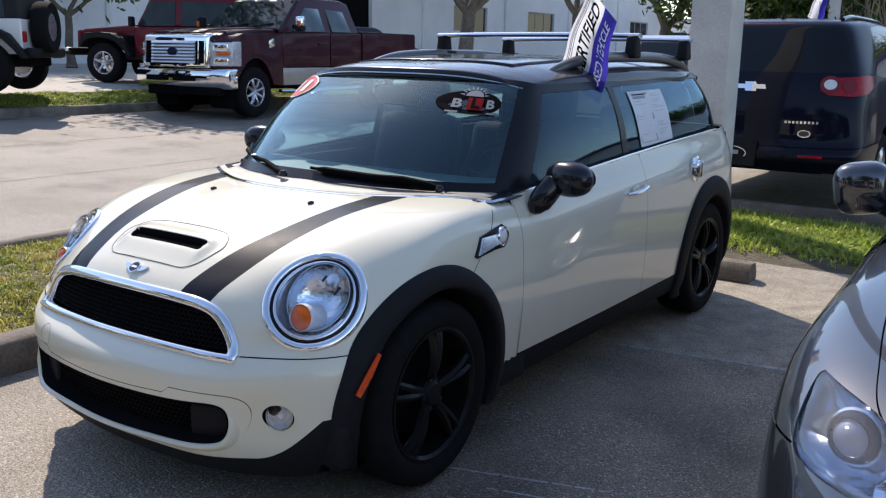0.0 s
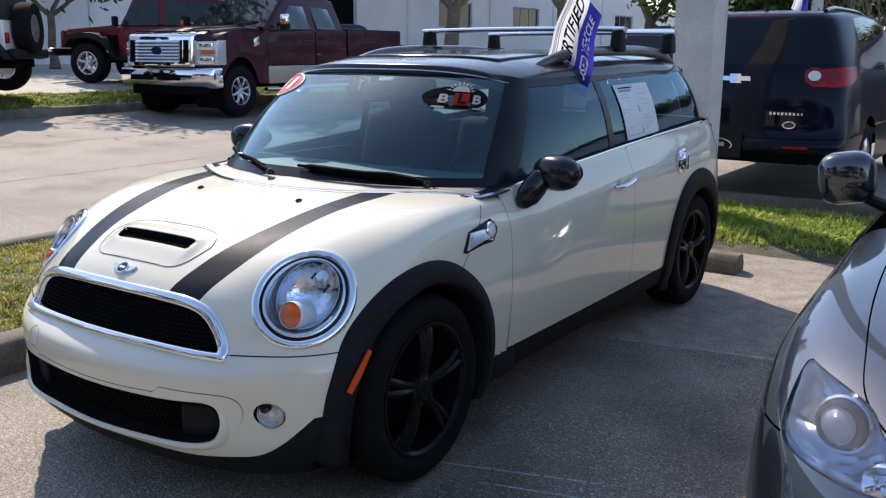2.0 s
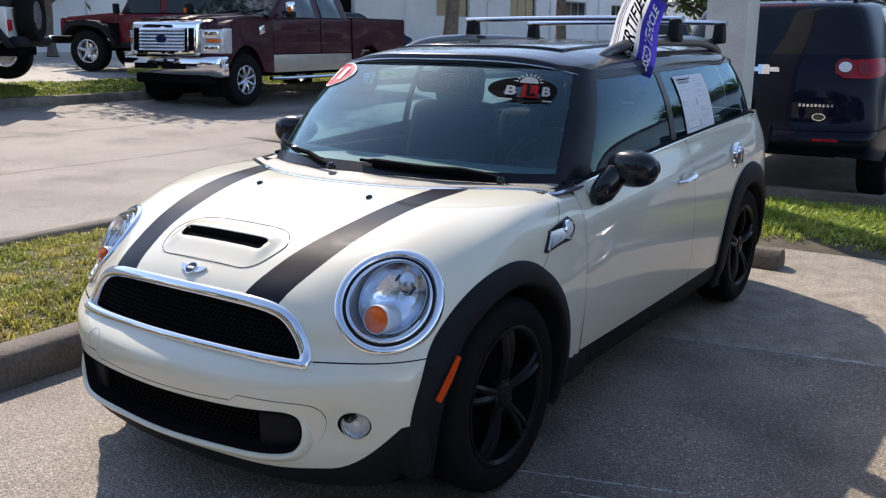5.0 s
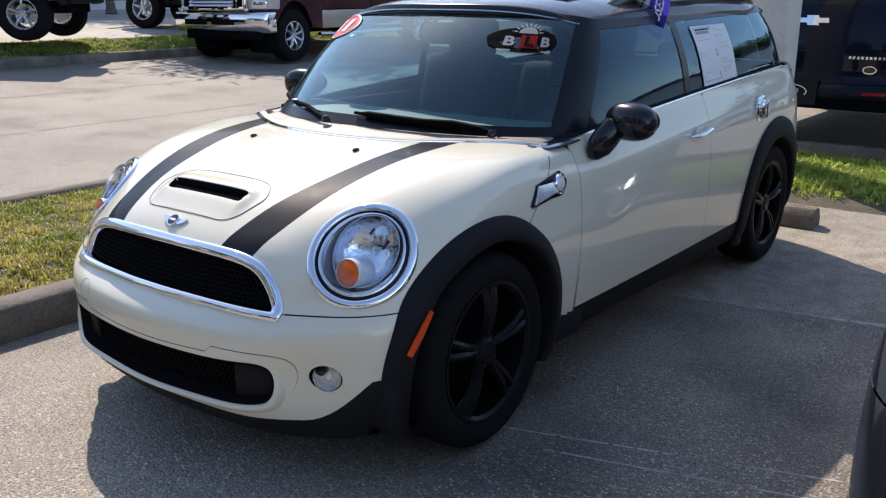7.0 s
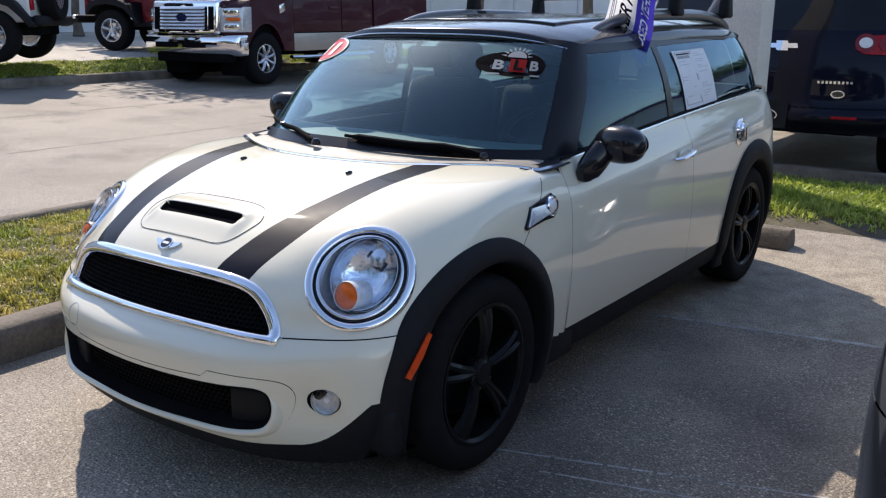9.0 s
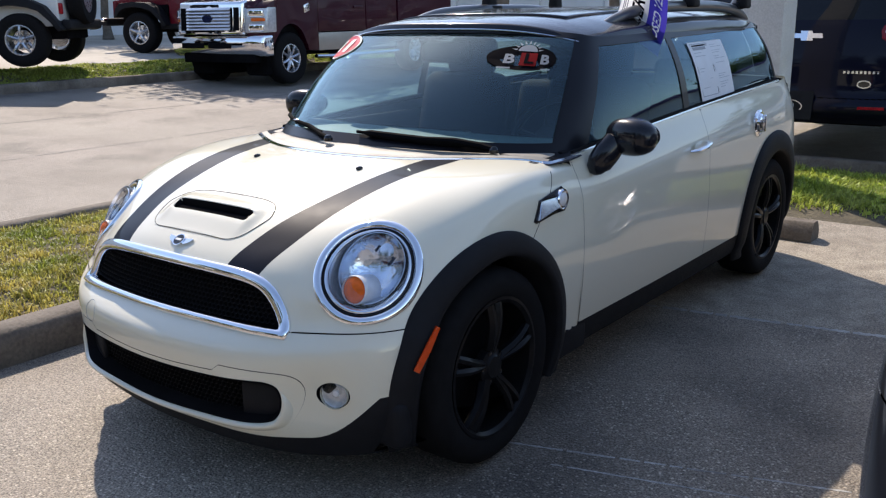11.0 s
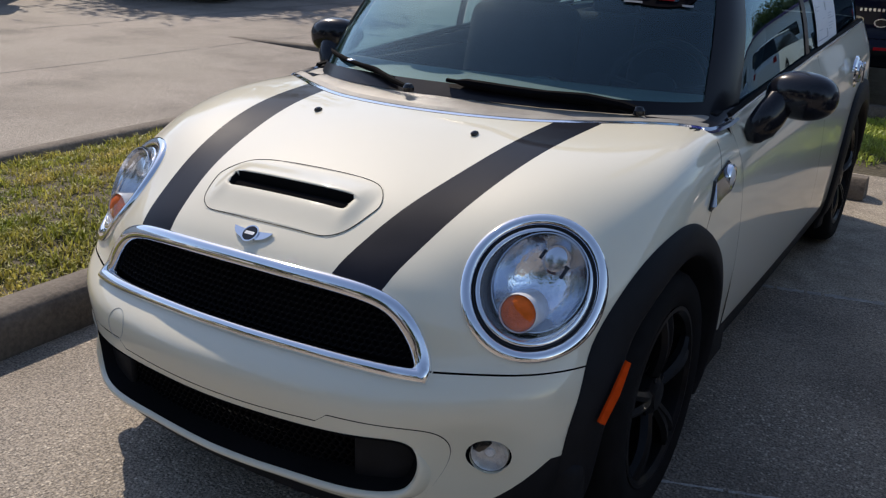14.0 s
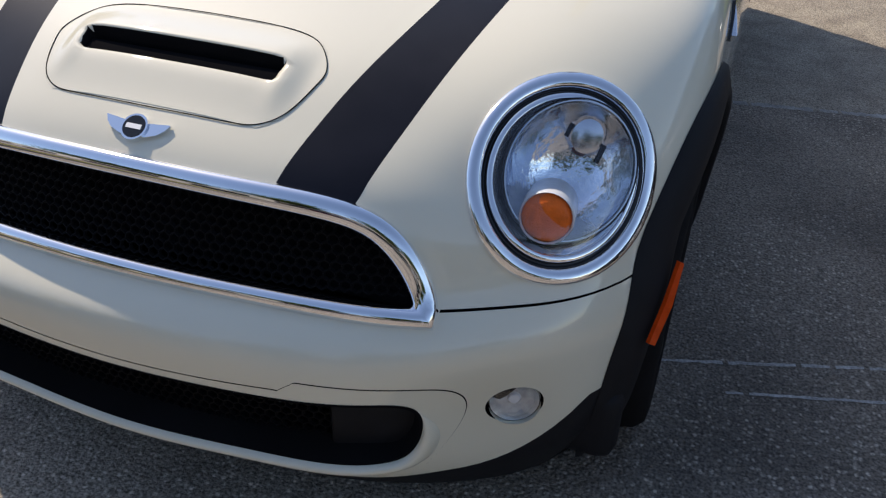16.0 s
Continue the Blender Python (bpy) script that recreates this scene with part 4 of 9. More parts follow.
g_out = uv_front(mirror_closed(grille_outline()), (2, 12, 2.5, 8.6))
g_in = uv_front(mirror_closed(grille_outline(.030, .024, .034)), (2, 12, 2.5, 8.2))
grille = ring_on(g_out, g_in, .016, "grille_surround", CHROME, mini, "chrome grille surround")
i_out = uv_front(mirror_closed(intake_outline(.001)), (1.5, 12.5, .5, 4.8))
i_in = uv_front(mirror_closed(intake_outline(-.004)), (1.5, 12.5, .6, 4.6))
ring_on(i_out, i_in, .0005, "intake_edge", DARK, mini, "black intake edging", depth=.09)
part("intake_back", box(1.02, .02, .17, (0, -.53, .325), .004), DARK, mini, "dark radiator space")


def mesh_screen(name, outline, depth, cell, parent, rows_z, label):
    """A honeycomb of raised bars set back in an opening."""
    bm = bmesh.new()
    poly = np.array(outline)
    zs = np.arange(poly[:, 1].min(), poly[:, 1].max(), cell * .75)
    w, r = cell, cell * .11
    for i, z in enumerate(zs):
        xs = np.arange(poly[:, 0].min(), poly[:, 0].max(), cell)
        for x in xs + (cell / 2 if i % 2 else 0):
            if not inside(poly, np.array([(x, z)]))[0]:
                continue
            yield_pts = [(x - cell / 2, z + cell * .12), (x, z - cell * .16), (x + cell / 2, z + cell * .12), (x + cell / 2, z + cell * .50)]
            for (xa, za), (xb, zb) in zip(yield_pts, yield_pts[1:]):
                ya, yb = grille_y(xa, za) + depth, grille_y(xb, zb) + depth
                a, b = Vector((xa, ya, za)), Vector((xb, yb, zb))
                d = (b - a).normalized()
                s = Vector((0, 1, 0)).cross(d).normalized() * r
                f = Vector((0, -.006, 0))
                q = [bm.verts.new(p) for p in (a + s, b + s, b + s * .5 + f, a + s * .5 + f, a - s * .5 + f, b - s * .5 + f, b - s, a - s)]
                bm.faces.new((q[0], q[1], q[2], q[3]))
                bm.faces.new((q[3], q[2], q[5], q[4]))
                bm.faces.new((q[4], q[5], q[6], q[7]))
    return part(name, bm, MESH_BLACK, parent, label, smooth=False)


def grille_y(x, z):
    ring = np.array([(-.705, .40), (-.699, .484), (-.634, .540), (-.605, .625), (-.57, .693)])
    y0 = np.interp(z, ring[:, 1], ring[:, 0]) if z > .4 else -.70
    return float(y0 + .16 * x * x + .55 * x ** 4)


part("grille_back", box(.94, .02, .20, (0, -.50, .60), .004, rot=Euler((-.5, 0, 0)).to_matrix()), DARK, grille, "dark space behind the mesh")
mesh_screen("grille_mesh", mirror_closed(grille_outline(.025, .022, .026)), .022, .017, grille, 0, "black honeycomb grille mesh")
mesh_screen("intake_mesh", mirror_closed(intake_outline(-.004)), .06, .018, mini, 0, "black honeycomb intake mesh")
for s in (1, -1):
    part("intake_duct", box(.15, .02, .105, (s * .415, -.60, .325), .012, rot=Euler((0, 0, s * .35)).to_matrix()), PLASTIC, mini, "black brake duct panel in the intake")

# bonnet scoop insert: a ramp that dives under a raised lip
hs = scoop_outline(.0005)
SN, SM = 72, 56
rows = []
for j in range(SM + 1):
    t = j / SM
    y = (SC_F + .003) + (SC_R + .008 - SC_F - .003) * t
    # half width of the outline at y
    h = np.array(hs)
    o = np.argsort(h[:, 1])
    hw = np.interp(y, h[o, 1], h[o, 0])
    near = h[(abs(h[:, 1] - y) < .006)]
    hw = max(hw, near[:, 0].max() if len(near) else 0.02)
    rows.append([(hw * (2 * i / SN - 1), y) for i in range(SN + 1)])
G2 = np.array(rows)
uvs = uv_top(G2.reshape(-1, 2), (2, 12, 6.8, 11))
SX, SNn = front.at(uvs[:, 0], uvs[:, 1]).reshape(SM + 1, SN + 1, 3), front.normal(uvs[:, 0], uvs[:, 1]).reshape(SM + 1, SN + 1, 3)
xx = G2[:, :, 0]
yy = G2[:, :, 1]
fade = smooth01((.198 - abs(xx)) / .045)
rise = smooth01((yy - (SC_F + .008)) / .10) * .010
rear_h = smooth01((SC_R + .004 - yy) / .085) * .017
ramp_h = rise * (1 - .55 * smooth01((yy + .455) / .05))
slot = smooth01((yy + .432) / .006) * (1 - smooth01((yy + .398) / .005))
hgt = np.where(yy < -.399, ramp_h, rear_h)
edge_h = smooth01((yy - SC_F - .008) / .08) * smooth01((SC_R + .004 - yy) / .085) * .012
slotfade = smooth01((.178 - abs(xx)) / .012)
hgt = hgt * fade + edge_h * (1 - fade) * smooth01((.226 - abs(xx)) / .05)
hgt = hgt - slot * slotfade * .055 + .0009
scoop_me = grid_mesh("bonnet_scoop", SX + SNn * hgt[:, :, None], PAINT_WHITE, flip=True)
scoop_me.materials.append(DARK)
# slot walls coloured black to stand in for the shade inside
deep = (slot * slotfade > .22).ravel()
for pg in scoop_me.polygons:
    if sum(deep[i] for i in pg.vertices) >= 2:
        pg.material_index = 1
part_mesh("bonnet_scoop", scoop_me, mini, "cream white bonnet scoop with a dark slot")
# black block adds the slot's inner shade
part("scoop_slot", box(.352, .026, .012, (0, -.413, .778), .004, rot=Euler((.45, 0, 0)).to_matrix()), DARK, mini, "dark air slot")

so = uv_top(mirror_closed(scoop_outline(.0012)), (2, 12, 6.8, 11))
sp_ = front.at(so[:, 0], so[:, 1]) + front.normal(so[:, 0], so[:, 1]) * .0015
part("scoop_seam", tube([tuple(p) for p in sp_] + [tuple(sp_[0])], .0009, 6, caps=False), DARK, mini, "thin dark shut line round the scoop")

# the white rim that frames the intake, swelling out along its lower edge and corners
ro, ri = np.array(mirror_closed(intake_outline(.027))), np.array(mirror_closed(intake_outline(.0008)))
wgt = smooth01((.385 - ri[:, 1]) / .07)[:, None]
ro = ri + (ro - ri) * wgt
uo_, ui_ = uv_front(ro, (1.2, 12.8, .3, 4.8)), uv_front(ri, (1.5, 12.5, .6, 4.6))
po, no = front.at(uo_[:, 0], uo_[:, 1]), front.normal(uo_[:, 0], uo_[:, 1])
pi_, ni_ = front.at(ui_[:, 0], ui_[:, 1]), front.normal(ui_[:, 0], ui_[:, 1])
rows = [po * (1 - t) + pi_ * t + (no * (1 - t) + ni_ * t) * (h * .013 * wgt + .0004) for t, h in ((0, -.05), (.15, .22), (.35, .62), (.6, .95), (.8, 1.0), (.93, .8), (1.0, .35))]
rows.append(pi_ - ni_ * .012)
X = np.stack(rows)
part_mesh("intake_rim", grid_mesh("intake_rim", np.concatenate([X, X[:, :1]], 1), PAINT_WHITE, flip=True), mini, "cream white rim round the intake")

tw = uv_front([(-.33 + .034 * math.cos(a), .464 + .034 * math.sin(a)) for a in np.linspace(0, 2 * math.pi, 41)], (1, 7, 1.5, 6.5))
tp = front.at(tw[:, 0], tw[:, 1]) + front.normal(tw[:, 0], tw[:, 1]) * .0002
part("tow_cover", tube([tuple(p) for p in tp], .0007, 6, caps=False), TRIM_GREY, mini, "faint round seam of the towing eye cover")

# ---- body sides
BELT = lambda y: float(np.interp(y, [.5, 1.0, 1.52, 2.1, 2.7, 3.2], [.893, .930, .960, .988, 1.010, 1.015]))
SIDE_W = [(.758, .205), (.781, .255), (.795, .34), (.803, .44), (.806, .53), (.805, .615), (.80, .70), (.787, .785), (.752, .860), (.738, .8925)]
SIDE_Y = [(.517, 0, 1), (.9, .006, 1), (1.35, .010, 1), (1.8, .010, 1), (2.25, .010, 1), (2.65, .006, 1), (2.92, -.012, 1), (3.06, -.055, 1), (3.135, -.15, 1), (3.17, -.36, 1), (3.18, -.72, 1)]


def side_net(sgn):
    net = []
    for x, z in SIDE_W:
        row = []
        for y, dx, _ in SIDE_Y:
            k = max(0.0, (z - .45) / .4425) ** 1.4
            zz = z + (BELT(y) - .8925) * k
            yy = y - (.05 * k if y > 2.9 else 0)
            row.append((sgn * max(.01, x + dx), yy, zz))
        net.append(row)
    return net


side_parts = {}
for sgn in (1, -1):
    side = Surf(side_net(sgn))
    region = (0, 10, 0, 9)
    su, sv = np.linspace(0, 10, 101), np.linspace(0, 9, 64)
    arc = [(WB + (ARCH_R - .02) * math.cos(a), HUB_Z + (ARCH_R - .02) * math.sin(a)) for a in np.linspace(0, math.pi, 50)]
    arc = [(WB + ARCH_R - .02, .155), (WB + ARCH_R - .02, .23)] + arc + [(WB - ARCH_R + .02, .23), (WB - ARCH_R + .02, .155)]
    c_ra = side.find(arc, [1, 2], (0, 8, 0, 9))
    c_sill = side.find([(y, .309) for y in np.linspace(.53, 3.05, 60)], [1, 2], (0, 8.2, 0, 9))
    lines = []
    for y0 in (.5235, 1.64):
        for d in (-.0010, .0010):
            zs = np.linspace(.312, BELT(y0) - .012, 30)
            lines.append(side.find([(y0 + d + .012 * (z - .6), z) for z in zs], [1, 2], (0, 8, 0, 9)))

    def classify_side(uv, side=side, c_ra=c_ra, c_sill=c_sill, lines=lines):
        X = side.at(uv[:, 0], uv[:, 1])
        yy = X[:, 1] - .012 * (X[:, 2] - .6)
        lab = np.where(yy < 1.64, "door", "quarter").astype(object)
        lab[yy < .5235] = "strip"
        lab[X[:, 2] < .309] = "sill"
        lab[(X[:, 2] < .309) & (X[:, 1] > WB)] = "valance"
        for y0 in (.5235, 1.64):
            lab[(abs(yy - y0) < .0010) & (X[:, 2] > .309)] = ""
        lab[inside(c_ra, uv)] = ""
        return lab

    SP = cut_panels(side, su, sv, [(c_ra, True), (c_sill, False)] + [(l, False) for l in lines], classify_side, flip=sgn < 0)
    for key, nm, m, lb in (("door", "door", PAINT_WHITE, "cream white door"), ("quarter", "rear_quarter", PAINT_WHITE, ""), ("strip", "wing_edge", PAINT_WHITE, ""), ("sill", "sill", PLASTIC, "black plastic sill"), ("valance", "rear_valance", PLASTIC, "black plastic rear corner")):
        if key in SP:
            side_parts[nm, sgn] = part_mesh(nm, mesh_of(nm, SP[key][0], SP[key][1], m, True, SP[key][2]), mini, lb)
    gu, gv = np.meshgrid(np.linspace(0, 10, 50), np.linspace(0.5, 8.8, 20), indexing="ij")
    Lx = side.at(gu.ravel(), gv.ravel()) - side.normal(gu.ravel(), gv.ravel(), sgn < 0) * .015
    gi = np.arange(1000).reshape(50, 20)
    q = np.stack([gi[:-1, :-1], gi[1:, :-1], gi[1:, 1:], gi[:-1, 1:]], -1).reshape(-1, 4)
    ok = (np.hypot(Lx[:, 1] - WB, Lx[:, 2] - HUB_Z) > ARCH_R)[q].all(1)
    part_mesh("inner_shell", mesh_of("inner_shell", Lx, q[ok], DARK), mini)
    # belt strip
    ys = np.linspace(.56, 2.74, 60)
    a = [(sgn * (np.interp(y, [.5, 1.35, 2.3, 2.75], [.738, .748, .748, .742])), y, BELT(y) - .003) for y in ys]
    b = [(sgn * (abs(p[0]) - .003), p[1], p[2] + .008) for p in a]
    b2 = [(sgn * (abs(p[0]) - .009), p[1], p[2] + .018) for p in a]
    ribbon("belt_seal", b, b2, .010, RUBBER, mini, "black window seal", out=(sgn, 0, .3))
    low = [(sgn * (abs(p[0]) + .0012), p[1], p[2] - .0045) for p in a]
    ribbon("belt_gap", low, [(sgn * (abs(p[0]) + .0012), p[1], p[2]) for p in a], .010, PLASTIC_GLOSS, mini, "dark gap under the window trim", out=(sgn, 0, .3))
    ribbon("belt_trim", a, b, .012, CHROME_SOFT, mini, "thin chrome window trim", out=(sgn, 0, .3))


def arch_cladding(yc, sgn, front_wheel):
    """The black plastic flare round a wheel opening, with its rolled inner lip."""
    r0, r1 = .352, ARCH_R + (.008 if front_wheel else .032)
    S = front if front_wheel else Surf(side_net(sgn))
    rows = []
    angs = np.linspace(-.42, math.pi + .46, 70) if front_wheel else np.linspace(-.40, math.pi + .40, 66)
    for a in angs:
        row = []
        for r in (r1, r1 - .006, r1 - .03, (r0 + r1) / 2, r0 + .016, r0 + .004, r0, r0 - .002):
            ca, sa = math.cos(a), math.sin(a)
            if front_wheel and r > r0 + .02:
                r -= .004 + .018 * max(0.0, ca)
            y, z = yc + r * ca, max(.165, HUB_Z + r * sa)
            row.append((y, z))
        rows.append(row)
    Y = np.array(rows)
    flat = Y.reshape(-1, 2)
    if front_wheel:
        uv = front.find(flat, [1, 2], (9.0, 14, 0, 9) if sgn > 0 else (0, 5.0, 0, 9))
    else:
        uv = S.find(flat, [1, 2], (0, 8.2, 0, 9))
    X = S.at(uv[:, 0], uv[:, 1]).reshape(*Y.shape[:2], 3)
    bx = abs(X[:, :, 0])
    bx = np.maximum(bx, .70)
    lift = np.array([.001, .012, .017, .020, .021, .017, .004, -.075])
    out = np.stack([sgn * (bx + lift[None, :]), Y[:, :, 0], Y[:, :, 1]], -1)
    out[:, -1, 0] = sgn * .68
    part_mesh("wheel_arch", grid_mesh("wheel_arch", out, PLASTIC, flip=(sgn > 0)), mini, "black plastic wheel arch flare")
    bm = bmesh.new()
    n = 40
    arcs = []
    for r, x in ((r0 + .01, .70), (r0 + .01, .50), (r0 + .01, .42)):
        arcs.append([bm.verts.new((sgn * x, yc + r * math.cos(t), HUB_Z + r * math.sin(t))) for t in np.linspace(-.3, math.pi + .3, n)])
    for p, q in zip(arcs, arcs[1:]):
        for i in range(n - 1):
            bm.faces.new((p[i], p[i + 1], q[i + 1], q[i]))
    bm.faces.new(arcs[-1])
    part("wheel_arch_liner", bm, DARK, mini, "dark wheel arch liner")


for sgn in (1, -1):
    part("splash_guard", box(.16, .07, .15, (sgn * .685, -.395, .262), .03, 3), PLASTIC, mini, "black splash guard")
    arch_cladding(0.0, sgn, True)
    arch_cladding(WB, sgn, False)
part("floor_pan", box(.98, 3.5, .10, (0, 1.25, .24), .03), DARK, mini, "dark underbody")
part("floor_side", box(1.40, 1.60, .09, (0, 1.27, .265), .03), DARK, mini)

# ---- greenhouse
GB = [(0, .225, .922), (.30, .268, .918), (.55, .390, .909), (.688, .565, .903), (.727, .80, .917), (.735, 1.2, .945), (.735, 1.6, .967), (.731, 2.1, .99), (.716, 2.58, 1.010), (.665, 2.90, 1.018), (.40, 3.02, 1.02), (0, 3.05, 1.02)]
GT = [(0, .765, 1.322), (.28, .785, 1.318), (.49, .835, 1.306), (.578, .89, 1.294), (.604, 1.0, 1.284), (.612, 1.3, 1.288), (.613, 1.65, 1.294), (.610, 2.1, 1.303), (.602, 2.52, 1.311), (.56, 2.76, 1.314), (.35, 2.85, 1.316), (0, 2.87, 1.316)]


def green_net():
    rows = []
    for t in (0, .5, 1):
        row = []
        for p, q in zip(GB, GT):
            c = [a * (1 - t) + b * t for a, b in zip(p, q)]
            if t == .5:
                d = np.array((c[0], min(0, c[1] - 1.0) * .9 + max(0, c[1] - 2.6) * 1.2))
                n = d / max(.2, np.linalg.norm(d))
                c[0] += .016 * n[0]
                c[1] += .020 * n[1]
                c[2] += .012
            row.append(tuple(c))
        rows.append([(-x, y, z) for x, y, z in reversed(row[1:])] + row)
    return rows


green = Surf(green_net())          # u 0..22, 11 the centre of the windscreen


def pane_poly(u0b, u1b, u0t, u1t, v0, v1, r=.12):
    pts = [(u0b, v0), (u1b, v0), (u1t, v1), (u0t, v1), (u0b, v0)]
    return densify(pts, .12)[:-1]


PANES = {
    "windscreen": pane_poly(-2.74, 2.74, -2.66, 2.66, .15, 1.90),
    "door_glass": pane_poly(3.60, 5.78, 3.80, 5.66, .02, 1.80),
    "quarter_glass": pane_poly(5.92, 8.55, 5.80, 8.55, .02, 1.80),
    "rear_glass": pane_poly(9.6, 12.4, 9.6, 12.4, .1, 1.8),
}
PILLAR = mat("black_window_pillar", (0.007, 0.007, 0.010), 0.3, coat=0.12, spec=0.2, vary=0.1, scale=10)
gcurves, polys = [], []
for nm, p in PANES.items():
    for s in ((1,) if nm == "windscreen" else (1, -1)):
        q = np.stack([11 + s * p[:, 0], p[:, 1]], 1)
        if nm == "rear_glass":
            q[:, 0] = np.clip(q[:, 0], 0, 22)
        gcurves.append((q, True))
        polys.append((nm + ("" if s > 0 else "_r"), q))


def classify_green(uv):
    lab = np.full(len(uv), "pillars", dtype=object)
    for nm, q in polys:
        lab[inside(q, uv)] = nm
    return lab


GP = cut_panels(green, np.linspace(0, 22, 133), np.linspace(0, 2, 21), gcurves, classify_green, flip=False)
chk = green.normal([16.0], [1.0])[0]
gflip = chk[0] < 0
GP = cut_panels(green, np.linspace(0, 22, 133), np.linspace(0, 2, 21), gcurves, classify_green, flip=gflip)
for key, (V, F, N) in GP.items():
    base = key.replace("_r", "") if key != "rear_glass" else key
    m = {"pillars": PILLAR, "windscreen": GLASS, "door_glass": GLASS_SIDE, "quarter_glass": GLASS_SIDE}.get(base, GLASS_DARK)
    if base == "pillars":
        ob = part_mesh("window_frame", mesh_of("window_frame", V, F, m, True, N), mini, "gloss black window pillars")
    else:
        nm = {"windscreen": "windscreen", "door_glass": "side_window", "quarter_glass": "side_window"}.get(base, "rear_window")
        ob = part_mesh(nm, mesh_of(nm, V - N * .003, F, m, True, N), mini, "tinted glass")
        ob.visible_shadow = False

# ---- roof
NU, NV = 60, 70
u = np.linspace(-1, 1, NU + 1)[None, :] * np.ones((NV + 1, 1))
v = np.linspace(0, 1, NV + 1)[:, None] * np.ones((1, NU + 1))
yf, yr = .742 + .125 * abs(u) ** 2.4, 2.935 - .10 * abs(u) ** 2.6
RY = yf + (yr - yf) * v
ROOF_C = lambda t: np.interp(t, [0, .03, .08, .16, .3, .5, .7, .88, .96, 1], [1.336, 1.349, 1.362, 1.376, 1.389, 1.396, 1.396, 1.388, 1.380, 1.366])
kern = ROOF_C(v)
RX = u * (.625 - .03 * (1 - v) ** 3 - .05 * smooth01((v - .8) / .2))
RZ = kern - .070 * abs(u) ** 4.2 - .004 * u * u
roofX = np.stack([RX, RY, RZ], -1)


def with_skirt(X, drop, tuck):
    """Turns the border of a sheet down so that it has an edge."""
    n, m = X.shape[:2]
    c = X[:, :, :2].reshape(-1, 2).mean(0)
    def lower(P):
        Q = P.copy()
        d = Q[..., :2] - c
        Q[..., :2] = c + d * (1 - tuck)
        Q[..., 2] -= drop
        return Q
    Y = np.zeros((n + 2, m + 2, 3))
    Y[1:-1, 1:-1] = X
    Y[0, 1:-1], Y[-1, 1:-1] = lower(X[0]), lower(X[-1])
    Y[1:-1, 0], Y[1:-1, -1] = lower(X[:, 0]), lower(X[:, -1])
    Y[0, 0], Y[0, -1], Y[-1, 0], Y[-1, -1] = lower(X[0, 0]), lower(X[0, -1]), lower(X[-1, 0]), lower(X[-1, -1])
    return Y


part_mesh("roof", grid_mesh("roof", with_skirt(roofX, .048, .004), PAINT_BLACK, flip=True), mini, "gloss black roof")
# the glass sunroof panel, slightly proud
sel = roofX[8:40, 9:52] + np.array((0, 0, .006))
part_mesh("sunroof", grid_mesh("sunroof", with_skirt(sel, .008, .003), PLASTIC_GLOSS, flip=True), mini, "dark glass sunroof panel")
hl = [(x, .742 + .125 * abs(x / .6) ** 2.4 - .004, 1.318 - .055 * abs(x / .6) ** 3.4) for x in np.linspace(-.58, .58, 40)]
part("windscreen_trim", tube(hl, .003, 6), CHROME_SOFT, mini, "thin bright windscreen header trim")


def roof_z(x, y):
    t = (y - .78) / 2.1
    return float(ROOF_C(t) - .070 * abs(x / .62) ** 3.4)


RAIL = mat("satin_grey_roof_rail", (0.075, 0.078, 0.085), 0.32, 0.4, coat=0.4, vary=0.08, scale=12)
for s in (1, -1):
    ys = np.linspace(1.14, 2.86, 40)
    pts = [(s * (.535 - .03 * (abs(y - 2.0) / .86) ** 4), y, roof_z(.53, y) + .070 * (1 - (abs(y - 2.0) / .86) ** 4) - .028) for y in ys]
    part("roof_rail", tube(pts, [.026 * (.55 + .45 * (1 - (abs(y - 2.0) / .86) ** 6)) for y in ys], 12), RAIL, mini, "gloss black roof rail")
rack = thing("roof_rack", "silver aluminium cross bars with black clamp feet on the car roof", "roof rack")
for yb in (1.93, 2.62):
    z0 = roof_z(.5, yb) + .135
    pts = [(x, yb, z0 + .006 * (1 - (x / .6) ** 2)) for x in np.linspace(-.60, .60, 17)]
    part("cross_bar", tube(pts, .027, 10, flat=.5), CHROME_SOFT, rack, "brushed silver bar")
    for s in (1, -1):
        bm = box(.062, .085, .11, (s * .565, yb, z0 - .052), .014, 3, taper=.8)
        box(.05, .10, .03, (s * .535, yb, z0 - .095), .01, 2, bm=bm)
        part("clamp_foot", bm, PLASTIC, rack, "black plastic foot")
rack.parent = None

# ---- cowl, wipers, washer jets
# pale grey-beige plastic, its tone varied at random
SCUTTLE = mat("dusty_scuttle_plastic", (0.27, 0.25, 0.215), 0.5, vary=0.25, scale=14, bump=0.0005, bump_scale=300)
cx = np.linspace(-.715, .715, 60)
e0 = np.array([(x, COWL(x) + .002, 0) for x in cx])
uvc = uv_top(e0[:, :2], (0, 14, 7.6, 12.95))
zc = front.at(uvc[:, 0], uvc[:, 1])[:, 2]
A0 = np.stack([cx, e0[:, 1], zc + .001], 1)
A1 = np.stack([cx * .995, e0[:, 1] + .014, zc + .004], 1)
ribbon("cowl_trim", A0, A1, .010, CHROME, mini, "bright trim along the bonnet's rear edge", out=(0, 0, 1))
C1 = np.stack([cx * .99, e0[:, 1] + .042, zc + .009], 1)
ribbon("cowl_lip", A1 + np.array((0, .0005, .001)), C1, .006, SCUTTLE, mini, "dusty grey strip ahead of the scuttle panel", out=(0, 0, 1))
B0 = C1 + np.array((0, .001, -.012))
